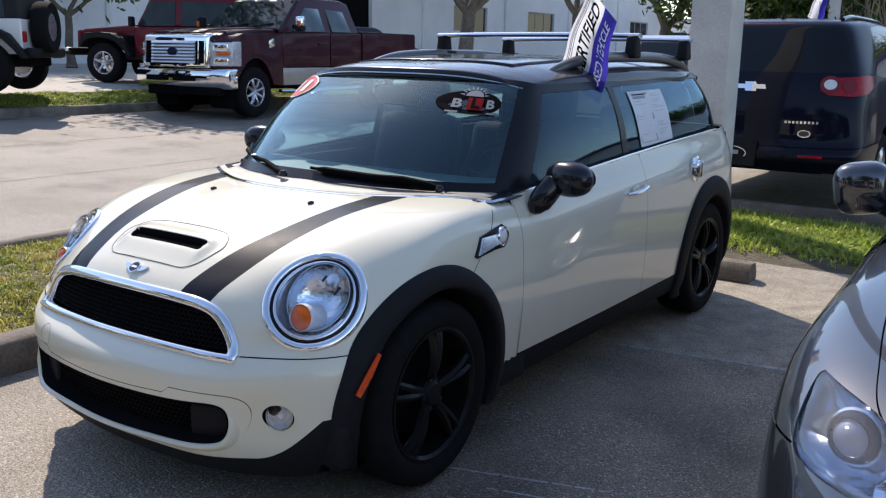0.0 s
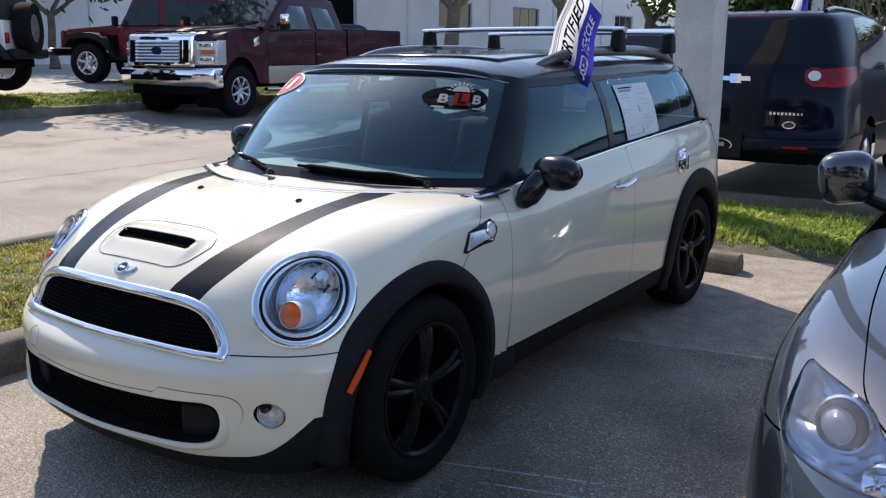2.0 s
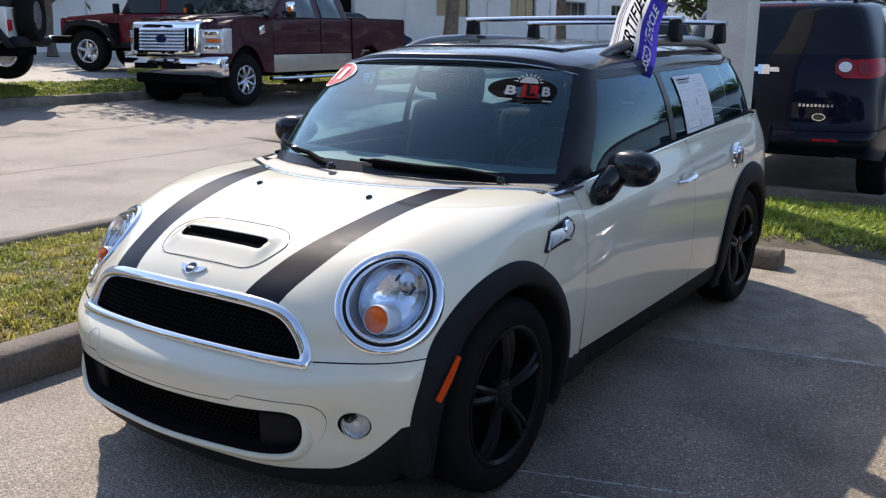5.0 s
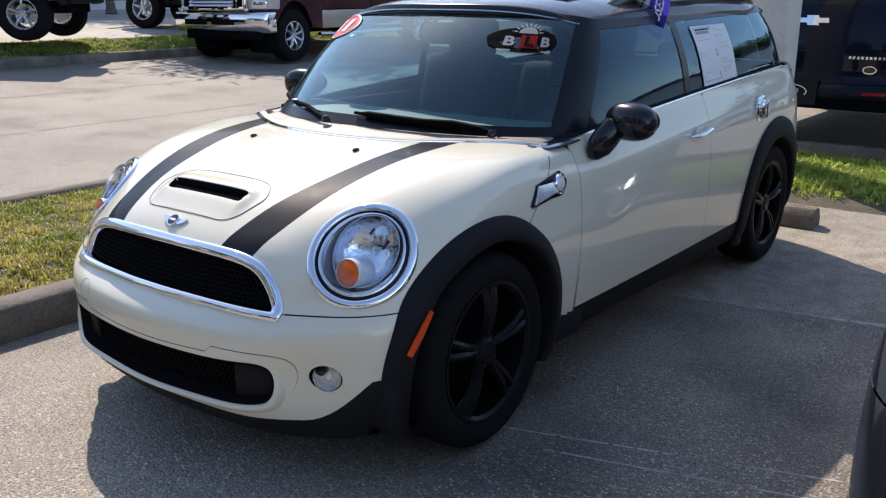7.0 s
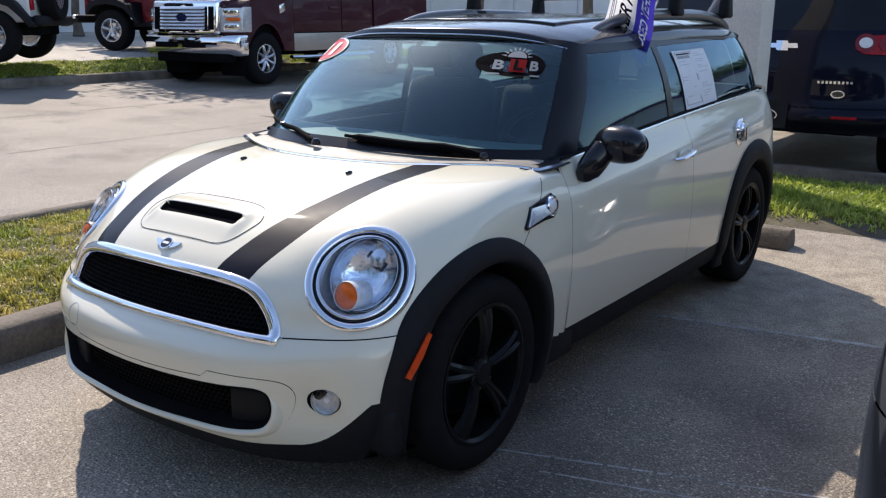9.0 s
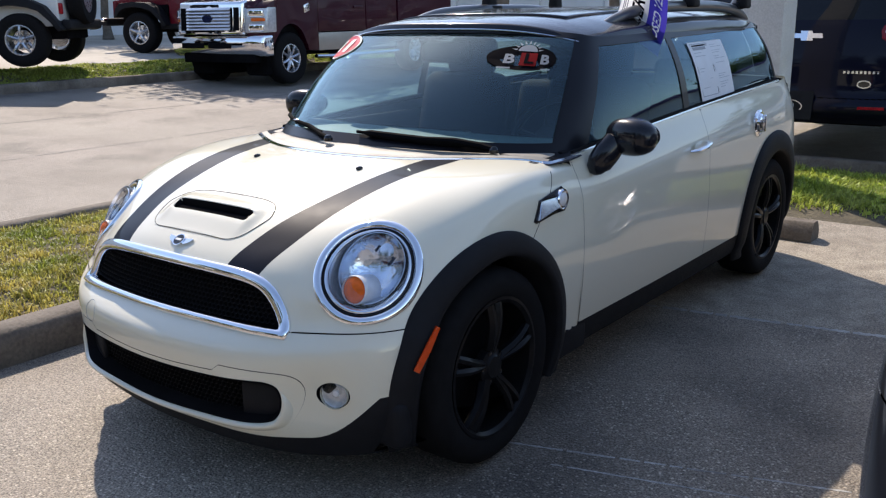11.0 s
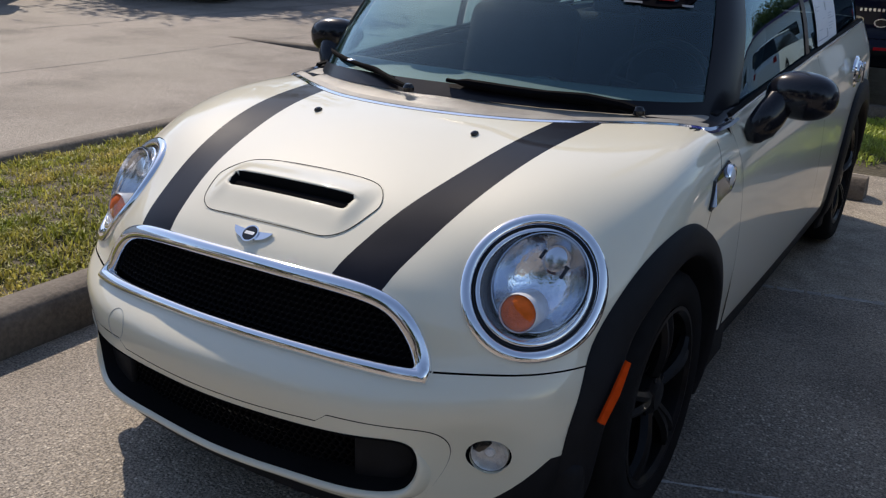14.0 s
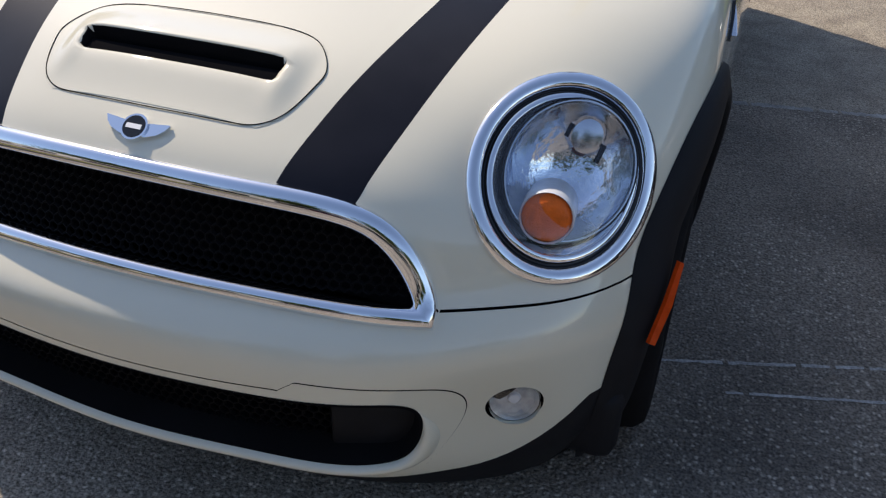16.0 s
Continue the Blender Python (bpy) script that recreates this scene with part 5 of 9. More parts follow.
gy = np.interp(abs(cx), [0, .30, .55, .688, .73], [.225, .268, .39, .565, .70])
B1 = np.stack([cx * .985, gy + .012, np.interp(abs(cx), [0, .55, .7], [.922, .908, .900])], 1)
rows = [B0 * (1 - t) + B1 * t + np.array((0, 0, .006 * math.sin(math.pi * t))) for t in np.linspace(0, 1, 7)]
part_mesh("cowl_panel", grid_mesh("cowl_panel", np.stack(rows), SCUTTLE), mini, "dusty grey plastic scuttle panel")
for s in (1, -1):
    low_ = spline([(s * .60, COWL(.60) + .012, float(np.interp(.60, cx, zc)) + .001), (s * .67, COWL(.67) + .010, float(np.interp(.67, cx, zc)) + .001), (s * .715, .408, float(zc[-1]) + .001), (s * .730, .45, .889), (s * .737, .52, .891), (s * .737, .60, .897)], 24)
    high = spline([(s * .54, .385, .912), (s * .60, .45, .908), (s * .645, .51, .906), (s * .68, .56, .906), (s * .70, .61, .908), (s * .715, .66, .912)], 24)
    under = low_ + np.array((s * .014, -.010, -.005))
    X = np.stack([under] + [low_ * (1 - t) + high * t for t in np.linspace(0, 1, 5)])
    part_mesh("scuttle_corner", outward(grid_mesh("scuttle_corner", X, PLASTIC_GLOSS), (0, 0, 1)), mini, "gloss black corner at the foot of the pillar")
    out_ = low_ + np.array((s * .004, -.004, -.002))
    ribbon("corner_trim", out_[8:], (low_ + np.array((0, .004, .006)))[8:], .006, CHROME_SOFT, mini, "thin bright corner trim", out=(s * .5, 0, 1))
    part("sill_end", box(.045, .22, .10, (s * .768, .47, .254), .012, 3), PLASTIC, mini, "black plastic sill end")


WIPER = mat("black_wiper_enamel", (0.005, 0.005, 0.006), 0.8, spec=0.03, vary=0.2, scale=20)


def on_screen(u, v, lift):
    p = green.at([11 + u], [v])[0]
    n = green.normal([11 + u], [v], gflip)[0]
    return p + n * lift


for (u0, u1, v1, bend) in ((1.95, .02, .10, .85), (-.28, -2.2, .25, .5)):
    base = on_screen(u0, .02, .012)
    tip = [on_screen(u0 + (u1 - u0) * t, .05 + v1 * (t ** .8), .012) for t in np.linspace(0.16, 1, 16)]
    part("wiper_arm", tube([base + np.array((0, -.022, .002)), on_screen(u0 + (u1 - u0) * .12, .035, .026), on_screen(u0 + (u1 - u0) * .3, .05 + v1 * .36, .026), on_screen(u0 + (u1 - u0) * .55, .05 + v1 * .60, .016)], [.017 * bend, .020 * bend, .018 * bend, .013 * bend], 8, flat=.8), WIPER, mini, "black wiper arm")
    part("wiper_blade", tube(tip, [(.017 if 0.08 < i / 15 < .92 else .008) * bend for i in range(16)], 8, flat=.9), WIPER, mini, "black wiper blade")
    part("wiper_clip", box(.026, .007, .005, tuple(on_screen(u0 + (u1 - u0) * .55, .05 + v1 * .62, .022)), .003, rot=Euler((.7, 0, .15)).to_matrix()), CHROME_SOFT, mini, "small bright clip")
    part("wiper_pivot", lathe([(.016, 0), (.017, .012), (.010, .022), (0, .024)], 14, "Z", tuple(base + np.array((0, -.03, -.006)))), PLASTIC_GLOSS, mini, "black pivot cap")
for s in (1, -1):
    uvn = uv_top([(s * .252, -.006)])
    p = front.at(uvn[:, 0], uvn[:, 1])[0]
    part("washer_jet", ellipsoid(.009, .015, .007, p + np.array((0, 0, .003)), 12, 8), PLASTIC_GLOSS, mini, "small black washer jet")

# ---- badge: a dark disc with plain silver wings
uvb = uv_top([(0, -.543)], (5, 9, 6.5, 9))
bp, bn = front.at(uvb[:, 0], uvb[:, 1])[0], front.normal(uvb[:, 0], uvb[:, 1])[0]
BN = Vector(bn)
BH = Vector((1, 0, 0))
BT = BN.cross(BH).normalized()
if BT.z < 0:
    BT = -BT
badge = part("bonnet_badge", extrude_poly([Vector(bp) + BH * x + BT * y + BN * .001 for x, y in ((-.056, .014), (-.020, .010), (.020, .010), (.056, .014), (.050, .003), (.040, -.006), (.022, -.013), (-.022, -.013), (-.040, -.006), (-.050, .003))], BN, .005), CHROME, mini, "silver winged badge")
bm = bmesh.new()
for r, h in ((.022, .009),):
    ring = [bm.verts.new(Vector(bp) + (BH * math.cos(a) + BT * math.sin(a)) * r + BN * h) for a in np.linspace(0, 2 * math.pi, 29)[:-1]]
    low = [bm.verts.new(x.co - BN * .010) for x in ring]
    bm.faces.new(ring)
    for i in range(28):
        bm.faces.new((ring[i], ring[(i + 1) % 28], low[(i + 1) % 28], low[i]))
part("badge_rim", bm, CHROME, badge)
bm = bmesh.new()
bm.faces.new([bm.verts.new(Vector(bp) + (BH * math.cos(a) + BT * math.sin(a)) * .0185 + BN * .0096) for a in np.linspace(0, 2 * math.pi, 29)[:-1]])
part("badge_disc", bm, PLASTIC_GLOSS, badge, "black disc")
part("badge_bar", extrude_poly([Vector(bp) + BH * x + BT * y + BN * .0098 for x, y in ((-.013, -.004), (.013, -.004), (.013, .004), (-.013, .004))], BN, .0006), WHITE_STICKER, badge, "plain white bar")


# ---- lamps
def lamp_frame(sgn):
    f = lambda v: Vector((v.x * sgn, v.y, v.z))
    return f(HL_C), f(HL_H), f(HL_T), f(HL_N)


def lamp_lathe(sgn, prof, name, material, parent, label="", seg=48, centre=(0, 0), ex=1.0, ey=1.0, ahead=0.0, sink=0.0):
    """A ring-built lamp part; ahead turns its axis from the lamp's own towards straight on."""
    C, H, T, N = lamp_frame(sgn)
    if ahead:
        C = C + H * centre[0] + T * centre[1] - N * sink
        centre = (0, 0)
        N = (N * (1 - ahead) + Vector((sgn * .08, -.97, .16)) * ahead).normalized()
        T = (T - N * T.dot(N)).normalized()
        H = (H - N * H.dot(N) - T * H.dot(T)).normalized()
    bm = bmesh.new()
    rings = []
    for r, d in prof:
        rings.append([bm.verts.new(C + H * (centre[0] + r * HL_A * ex * math.cos(a)) + T * (centre[1] + r * HL_B * ey * math.sin(a)) + N * d) for a in np.linspace(0, 2 * math.pi, seg + 1)[:-1]])
    for p, q in zip(rings, rings[1:]):
        for i in range(seg):
            j = (i + 1) % seg
            bm.faces.new((p[i], p[j], q[j], q[i]))
    if prof[-1][0] < .12:
        bm.faces.new(rings[-1])
    return part(name, bm, material, parent, label)


FOG_LENS = mat("pale_ribbed_fog_lens", (0.52, 0.53, 0.53), 0.2, 0.3, coat=0.6, vary=0.2, scale=60, bump=0.002, bump_scale=90)
HOUSING = mat("lamp_housing", (.72, .75, .80), .10, .8, bump=.001, bump_scale=40, vary=.1, scale=20)
for sgn in (1, -1):
    uo = uv_ellipse(sgn, HL_A, HL_B)
    ui = uv_ellipse(sgn, HL_A * .835, HL_B * .84)
    uk = uv_ellipse(sgn, HL_A * .785, HL_B * .79)
    uq = uv_ellipse(sgn, HL_A * .725, HL_B * .73)
    lampr = ring_on(uo, ui, .010, "headlight", CHROME, mini, "round headlight in a chrome ring", depth=.012)
    ring_on(ui, uk, -.006, "gasket", PLASTIC_GLOSS, lampr, "black gasket", depth=.012)
    ring_on(uk, uq, .002, "inner_ring", CHROME, lampr, "inner chrome ring", depth=.012)
    # the bowl starts on the body's curve and sinks into the lamp
    edge = front.at(uq[:, 0], uq[:, 1]) - front.normal(uq[:, 0], uq[:, 1]) * .008
    Cn, Hn, Tn, Nn_ = [np.array(tuple(v)) for v in lamp_frame(sgn)]
    ang = np.linspace(0, 2 * math.pi, len(uq) + 1)[:-1][:, None]
    bowl = [edge]
    for k, d in ((.70, -.026), (.60, -.055), (.35, -.090), (.08, -.094)):
        flat = Cn + Hn * (k * HL_A * np.cos(ang)) + Tn * (k * HL_B * np.sin(ang)) + Nn_ * d
        bowl.append(flat)
    XB = np.stack(bowl)
    part_mesh("housing", outward(grid_mesh("housing", np.concatenate([XB, XB[:, :1]], 1), HOUSING), (sgn * .36, -.7, .6)), lampr, "pale grey lamp housing")
    RC = (.004, .010)
    lamp_lathe(sgn, [(.66, -.020), (.648, -.006), (.636, -.006), (.628, -.016)], "reflector_rim", CHROME_SOFT, lampr, "bright bezel", centre=RC, ahead=.32, sink=.010)
    # black ring puts shade round the reflector's bezel
    lamp_lathe(sgn, [(.672, -.026), (.672, -.010), (.660, -.010)], "bezel_shadow", PLASTIC_GLOSS, lampr, "dark bezel edge", centre=RC, ahead=.32, sink=.010)
    lamp_lathe(sgn, [(.635, -.014), (.61, -.024), (.54, -.042), (.42, -.060), (.26, -.074), (.08, -.080)], "reflector", REFLECTOR, lampr, "bright faceted reflector", centre=RC, ahead=.32, sink=.010)
    for i, (h0, t0, w_, l_) in enumerate(((-.024, .070, .007, .022), (.034, .060, .008, .030))):
        bm = bmesh.new()
        C, H, T, N = lamp_frame(sgn)
        q = [C + H * (h0 + a_ * w_ / 2) + T * (t0 + b_ * l_ / 2) + N * -.030 for a_, b_ in ((-1, -1), (1, -1), (1, 1), (-1, 1))]
        part("reflector_cutout", extrude_poly(q, N, .003), DARK, lampr, "dark cutout beside the bulb")
    lamp_lathe(sgn, [(.20, -.072), (.195, -.030), (.16, -.022), (.09, -.019)], "bulb_shield", CHROME_SOFT, lampr, "chrome bulb shield", centre=(.003, .066), seg=24, ahead=.6, sink=.006)
    lamp_lathe(sgn, [(.285, -.076), (.285, -.004), (.272, .000), (.258, -.004)], "indicator_ring", CLEAR_WHITE, lampr, "pale ring", centre=(.004, -.070), seg=32, ey=.88, ahead=.9, sink=.012)
    lamp_lathe(sgn, [(.258, -.006), (.21, .002), (.12, .006), (.05, .007)], "indicator", AMBER, lampr, "amber indicator", centre=(.004, -.070), seg=32, ey=.88, ahead=.9, sink=.012)
    # the clear lens, carried over from the body's own curve
    C0 = uk.mean(0)
    rowsL = []
    for t in np.linspace(1, .02, 12):
        q = C0 + (uk - C0) * t
        rowsL.append(front.at(q[:, 0], q[:, 1]) + front.normal(q[:, 0], q[:, 1]) * (.004 * (1 - t ** 4)))
    XL = np.stack(rowsL)
    XL = np.concatenate([XL, XL[:, :1]], 1)
    lens = part_mesh("lens", outward(grid_mesh("lens", XL, GLASS_LAMP), (sgn * .36, -.7, .6)), lampr, "clear lens")
    lens.visible_shadow = False
    # fog lamp
    p, n = on_front(sgn * FOG[0], FOG[1], (7, 14, .5, 5) if sgn > 0 else (0, 7, .5, 5))
    Nn = Vector((sgn * .35, -.93, .05)).normalized()
    P = Vector(p) - Nn * .006
    e1 = Vector((0, 0, 1)).cross(Nn).normalized()
    e2 = Nn.cross(e1)

    def fog_part(prof, nm, m, par, lb=""):
        bm = bmesh.new()
        rings = [[bm.verts.new(P + (e1 * math.cos(a) + e2 * math.sin(a)) * r + Nn * d) for a in np.linspace(0, 2 * math.pi, 33)[:-1]] for r, d in prof]
        for q0, q1 in zip(rings, rings[1:]):
            for i in range(32):
                bm.faces.new((q0[i], q0[(i + 1) % 32], q1[(i + 1) % 32], q1[i]))
        if prof[-1][0] < .02:
            bm.faces.new(rings[-1])
        return part(nm, bm, m, par, lb)
    fog_part([(.0405, .006), (.0405, .002), (.0412, -.004)], "fog_pocket", PAINT_WHITE, mini, "cream white pocket round the fog lamp")
    fog = fog_part([(.0415, -.022), (.0405, -.003), (.0385, -.003), (.0375, -.014)], "fog_lamp", PLASTIC_GLOSS, mini, "round fog lamp in a black bezel")
    fog_part([(.0390, -.002), (.034, -.005), (.022, -.009), (.006, -.010)], "reflector", FOG_LENS, fog, "bright reflector")
    fog_part([(.0385, -.007), (.033, -.002), (.02, .002), (.004, .003)], "lens", GLASS_LAMP, fog, "clear lens").visible_shadow = False
    outward(fog.children[-1].data, tuple(Nn))
    fog_part([(.014, -.018), (.012, -.010), (.008, -.006), (.002, -.005)], "bulb_shield", CLEAR_WHITE, fog, "bright bulb shield")
    # side marker
    q0, q1 = Vector((sgn * .800, -.299, .537)), Vector((sgn * .782, -.376, .424))
    nn = Vector((sgn * .80, -.58, .1)).normalized()
    w = (q1 - q0).cross(nn).normalized() * .0085
    pts = [q0 + w * .7, q0 - w * .7, (q0 + q1) / 2 - w * 1.15 + nn * .004, q1 - w, q1 + w, (q0 + q1) / 2 + w * 1.1 + nn * .004]
    part("side_marker", extrude_poly([x + nn * .002 for x in pts], nn, .007), ORANGE, mini, "orange side marker")
    # scuttle vent with repeater, lying on the wing
    vy, vz = .380, .779

    def on_wing(dy, dz, lift):
        q = uv_side([(vy + dy, vz + dz)], sgn)
        return Vector(front.at(q[:, 0], q[:, 1])[0] + front.normal(q[:, 0], q[:, 1])[0] * lift)

    def wing_plate(pts, lo, hi, nm, m, par, lb="", tilt=0.0):
        P2 = densify([*pts, pts[0]], .02)[:-1]
        bm = bmesh.new()
        c_ = P2.mean(0)
        rings = [[bm.verts.new(on_wing(*(c_ + (p - c_) * k), h + (tilt * (c_[1] - p[1]) * k if h > lo else 0))) for p in P2] for k, h in ((1.0, lo), (1.0, hi * .8), (.96, hi), (.5, hi))]
        for r0, r1 in zip(rings, rings[1:]):
            for i in range(len(P2)):
                j = (i + 1) % len(P2)
                bm.faces.new((r0[i], r0[j], r1[j], r1[i]))
        bm.faces.new(rings[-1])
        return part(nm, bm, m, par, lb)
    vent = wing_plate([(.012, .040), (-.06, .030), (-.135, .018), (-.174, -.044), (-.162, -.052), (-.05, -.040), (.012, -.040), (.034, -.026), (.042, 0), (.034, .026)], -.004, .006, "side_vent", PLASTIC_GLOSS, mini, "black-edged chrome side vent")
    wing_plate([(-.024, .027), (-.06, .023), (-.130, .013), (-.162, -.040), (-.05, -.025), (-.024, -.024)], .003, .010, "vent_inset", CHROME_SOFT, vent, "chrome inset", .20)
    part("repeater", lathe([(.035, -.006), (.035, .009), (.031, .013), (.026, .011)], 28, "X", tuple(on_wing(.002, 0, 0))), CHROME, vent, "chrome bezel")
    part("repeater_lens", ellipsoid(.012, .026, .026, on_wing(.002, 0, .006), 20, 12), CLEAR_WHITE, vent, "clear round repeater lens")
    # door handle
    part("door_handle", tube([(sgn * .806, 1.425, .803), (sgn * .832, 1.45, .808), (sgn * .838, 1.51, .815), (sgn * .832, 1.57, .822), (sgn * .806, 1.595, .826)], [.008, .012, .014, .012, .008], 10, flat=.75), CHROME, mini, "chrome door handle")
    part("handle_recess", ellipsoid(.004, .05, .022, (sgn * .809, 1.505, .814), 20, 10), PAINT_WHITE, mini)
    # mirror
    mz = Vector((.882, .70, .955)) if sgn > 0 else Vector((-.835, .80, .980))
    rot = Euler((0, 0, sgn * -.22)).to_matrix()
    mirror = part("door_mirror", ellipsoid(.098, .062, .066, mz, 32, 20, rot, 2.35), PAINT_BLACK, mini, "gloss black door mirror")
    oy, oz = (0, 0) if sgn > 0 else (.10, .02)
    part("mirror_arm", tube([(sgn * .788, .622 + oy, .822 + oz), (sgn * .788, .623 + oy, .828 + oz), (sgn * .789, .626 + oy, .846 + oz), (sgn * .798, .632 + oy, .866 + oz), (sgn * .816, .648 + oy, .900 + oz), (sgn * .834, .678 + oy, .938 + oz)], [.006, .022, .036, .046, .048, .044], 18, flat=.8), PAINT_BLACK, mirror, "black mirror stalk")
    part("mirror_glass", ellipsoid(.084, .004, .052, mz + rot @ Vector((-sgn * .006, .058, 0)), 28, 14, rot), CHROME, mirror, "mirror glass")
# fuel cap on the driver's side
fc = Vector((.806, 2.262, .838))
cap = part("fuel_cap", lathe([(.066, -.004), (.066, .006), (.056, .012), (.048, .010)], 36, "X", tuple(fc)), CHROME, mini, "chrome fuel cap")
part("cap_boss", lathe([(.047, .008), (.044, .020), (.030, .026), (.0, .028)], 30, "X", tuple(fc)), CHROME, cap)
part("cap_grip", box(.016, .020, .085, fc + Vector((.030, 0, 0)), .007, 3), CHROME, cap)
for s in (1, -1):
    part("tail_lamp", box(.05, .05, .26, (s * .650, 3.115, .80), .018, 3, rot=Euler((0, 0, -s * .5)).to_matrix()), RED_LENS, mini, "red tail lamp")


# ---- wheels
def wheel(parent, at, sgn, r=.312, width=.205, rim_r=.222, rim=RIM_BLACK, spokes=5, double=True, steer=0.0, seg=48, label=""):
    hub = new("wheel")
    hub.parent = parent
    hub.matrix_local = pose(*at, 0, 0, steer)
    hub.empty_display_size = .05
    w = width / 2
    tyre = [(rim_r, sgn * w * .86), (rim_r + .012, sgn * w * .95), ((rim_r + r) / 2, sgn * w), (r - .022, sgn * w * .96), (r - .006, sgn * w * .80), (r, sgn * w * .55), (r, -sgn * w * .55), (r - .006, -sgn * w * .8), (r - .022, -sgn * w * .96), (rim_r, -sgn * w * .86)]
    bm = bmesh.new()
    lathe(tyre, seg, "X", (0, 0, 0), bm, closed=True)
    part("tyre", bm, RUBBER, hub, "black rubber tyre", angle=50)
    bm = bmesh.new()
    lathe([(rim_r + .004, sgn * w * .93), (rim_r - .006, sgn * w * .94), (rim_r - .016, sgn * w * .84), (rim_r - .022, sgn * w * .4), (rim_r - .03, -sgn * w * .8)], seg, "X", (0, 0, 0), bm, caps=False)
    part("rim", bm, rim, hub, label)
    bm = bmesh.new()
    n = spokes
    for i in range(n):
        a0 = 2 * math.pi * i / n + .3
        for off in ((-.16, .16) if double else (0,)):
            pts = []
            for t in np.linspace(0, 1, 6):
                rr = .045 + (rim_r - .016 - .045) * t
                a = a0 + off * (1 - .35 * t) * (.4 + .6 * t)
                pts.append((sgn * (w * .62 + .22 * w * math.sin(t * 2.4)), rr * math.cos(a), rr * math.sin(a)))
            tube(pts, [(.020 if double else .034) * (1 - .25 * t) for t in np.linspace(0, 1, 6)], 6, bm, flat=.8)
    part("spokes", bm, rim, hub)
    bm = bmesh.new()
    lathe([(.060, sgn * w * .50), (.058, sgn * w * .74), (.040, sgn * w * .80), (.034, sgn * w * .86), (0.0, sgn * w * .88)], 28, "X", (0, 0, 0), bm)
    part("hub_cap", bm, rim, hub)
    for i in range(spokes):
        a = 2 * math.pi * (i + .5) / spokes
        part("wheel_nut", lathe([(.009, sgn * w * .6), (.009, sgn * w * .80), (.0, sgn * w * .82)], 6, "X", (0, .050 * math.cos(a), .050 * math.sin(a))), CHROME_SOFT if rim is not RIM_BLACK else PLASTIC_GLOSS, hub, "wheel nut")
    bm = bmesh.new()
    lathe([(.15, -sgn * w * .1), (.15, sgn * w * .02), (.05, sgn * w * .04)], 32, "X", (0, 0, 0), bm)
    part("brake_disc", bm, CHROME_SOFT if rim is not RIM_BLACK else DARK, hub, "brake disc")
    return hub


for s in (1, -1):
    wheel(mini, (s * .700, 0, .312), s, label="black alloy rim")
    wheel(mini, (s * .704, WB, .312), s, label="black alloy rim")

# ---- cabin
def seat(parent, x, y):
    part("seat", box(.50, .52, .20, (x, y, .46), .07, 3), SEAT, parent, "charcoal seat cushion")
    part("seat_back", box(.48, .17, .62, (x, y + .33, .80), .075, 4, rot=Euler((-.28, 0, 0)).to_matrix()), SEAT, parent, "charcoal seat back")
    part("headrest", box(.27, .10, .19, (x, y + .44, 1.175), .05, 4, rot=Euler((-.15, 0, 0)).to_matrix()), SEAT, parent, "charcoal headrest")
    for dx in (-.06, .06):
        part("headrest_post", tube([(x + dx, y + .40, 1.02), (x + dx, y + .43, 1.12)], .007, 8), PLASTIC, parent)


for x in (.36, -.36):
    seat(mini, x, 1.05)
part("rear_bench", box(1.15, .45, .22, (0, 2.0, .48), .07, 3), SEAT, mini, "charcoal rear bench")
part("rear_seat_back", box(1.2, .15, .5, (0, 2.28, .76), .06, 3, rot=Euler((-.25, 0, 0)).to_matrix()), SEAT, mini, "charcoal rear seat back")
for x in (.33, -.33):
    part("headrest", box(.24, .09, .15, (x, 2.36, 1.06), .04, 3), SEAT, mini, "charcoal headrest")
dpts = []
for t in np.linspace(0, 1, 9):
    yb = .36 + .52 * t
    dpts.append([(x, yb + .42 * abs(x) ** 2.2 * (1 - t * .75), .905 + .035 * math.sin(math.pi * t) - .05 * t ** 3 - .012 * abs(x)) for x in np.linspace(-.69, .69, 33)])
part_mesh("dashboard", grid_mesh("dashboard", np.array(dpts), DASH), mini, "grey padded dashboard")
part("dashboard_front", box(1.34, .06, .34, (0, .90, .70), .03, 3), DASH, mini)
part("instrument_dial", lathe([(.10, 0), (.10, .04), (.085, .05)], 30, "Y", (0, .88, .80)), CHROME_SOFT, mini, "round central dial")
sw = new("steering_wheel")
sw.parent = mini
sw.matrix_local = pose(.36, 1.03, .86, 65, 0, 0)
part("wheel_rim", tube([(.18 * math.cos(a), .18 * math.sin(a), 0) for a in np.linspace(0, 2 * math.pi, 33)], .016, 8, caps=False), PLASTIC, sw, "black leather rim")
part("wheel_boss", lathe([(.07, -.02), (.07, .02), (.04, .035), (0, .036)], 24, "Z"), PLASTIC, sw)
for a in (0.2, math.pi - .2, -math.pi / 2):
    part("wheel_spoke", tube([(0, 0, 0), (.17 * math.cos(a), .17 * math.sin(a), 0)], .014, 6), PLASTIC, sw)
part("rear_view_mirror", box(.25, .035, .085, (0, .80, 1.225), .03, 3), DARK, mini, "black rear view mirror")
rl = roofX[4:-4, 4:-4] - np.array((0, 0, .035))
part_mesh("headliner", grid_mesh("headliner", rl, TRIM_LIGHT), mini, "pale headliner")
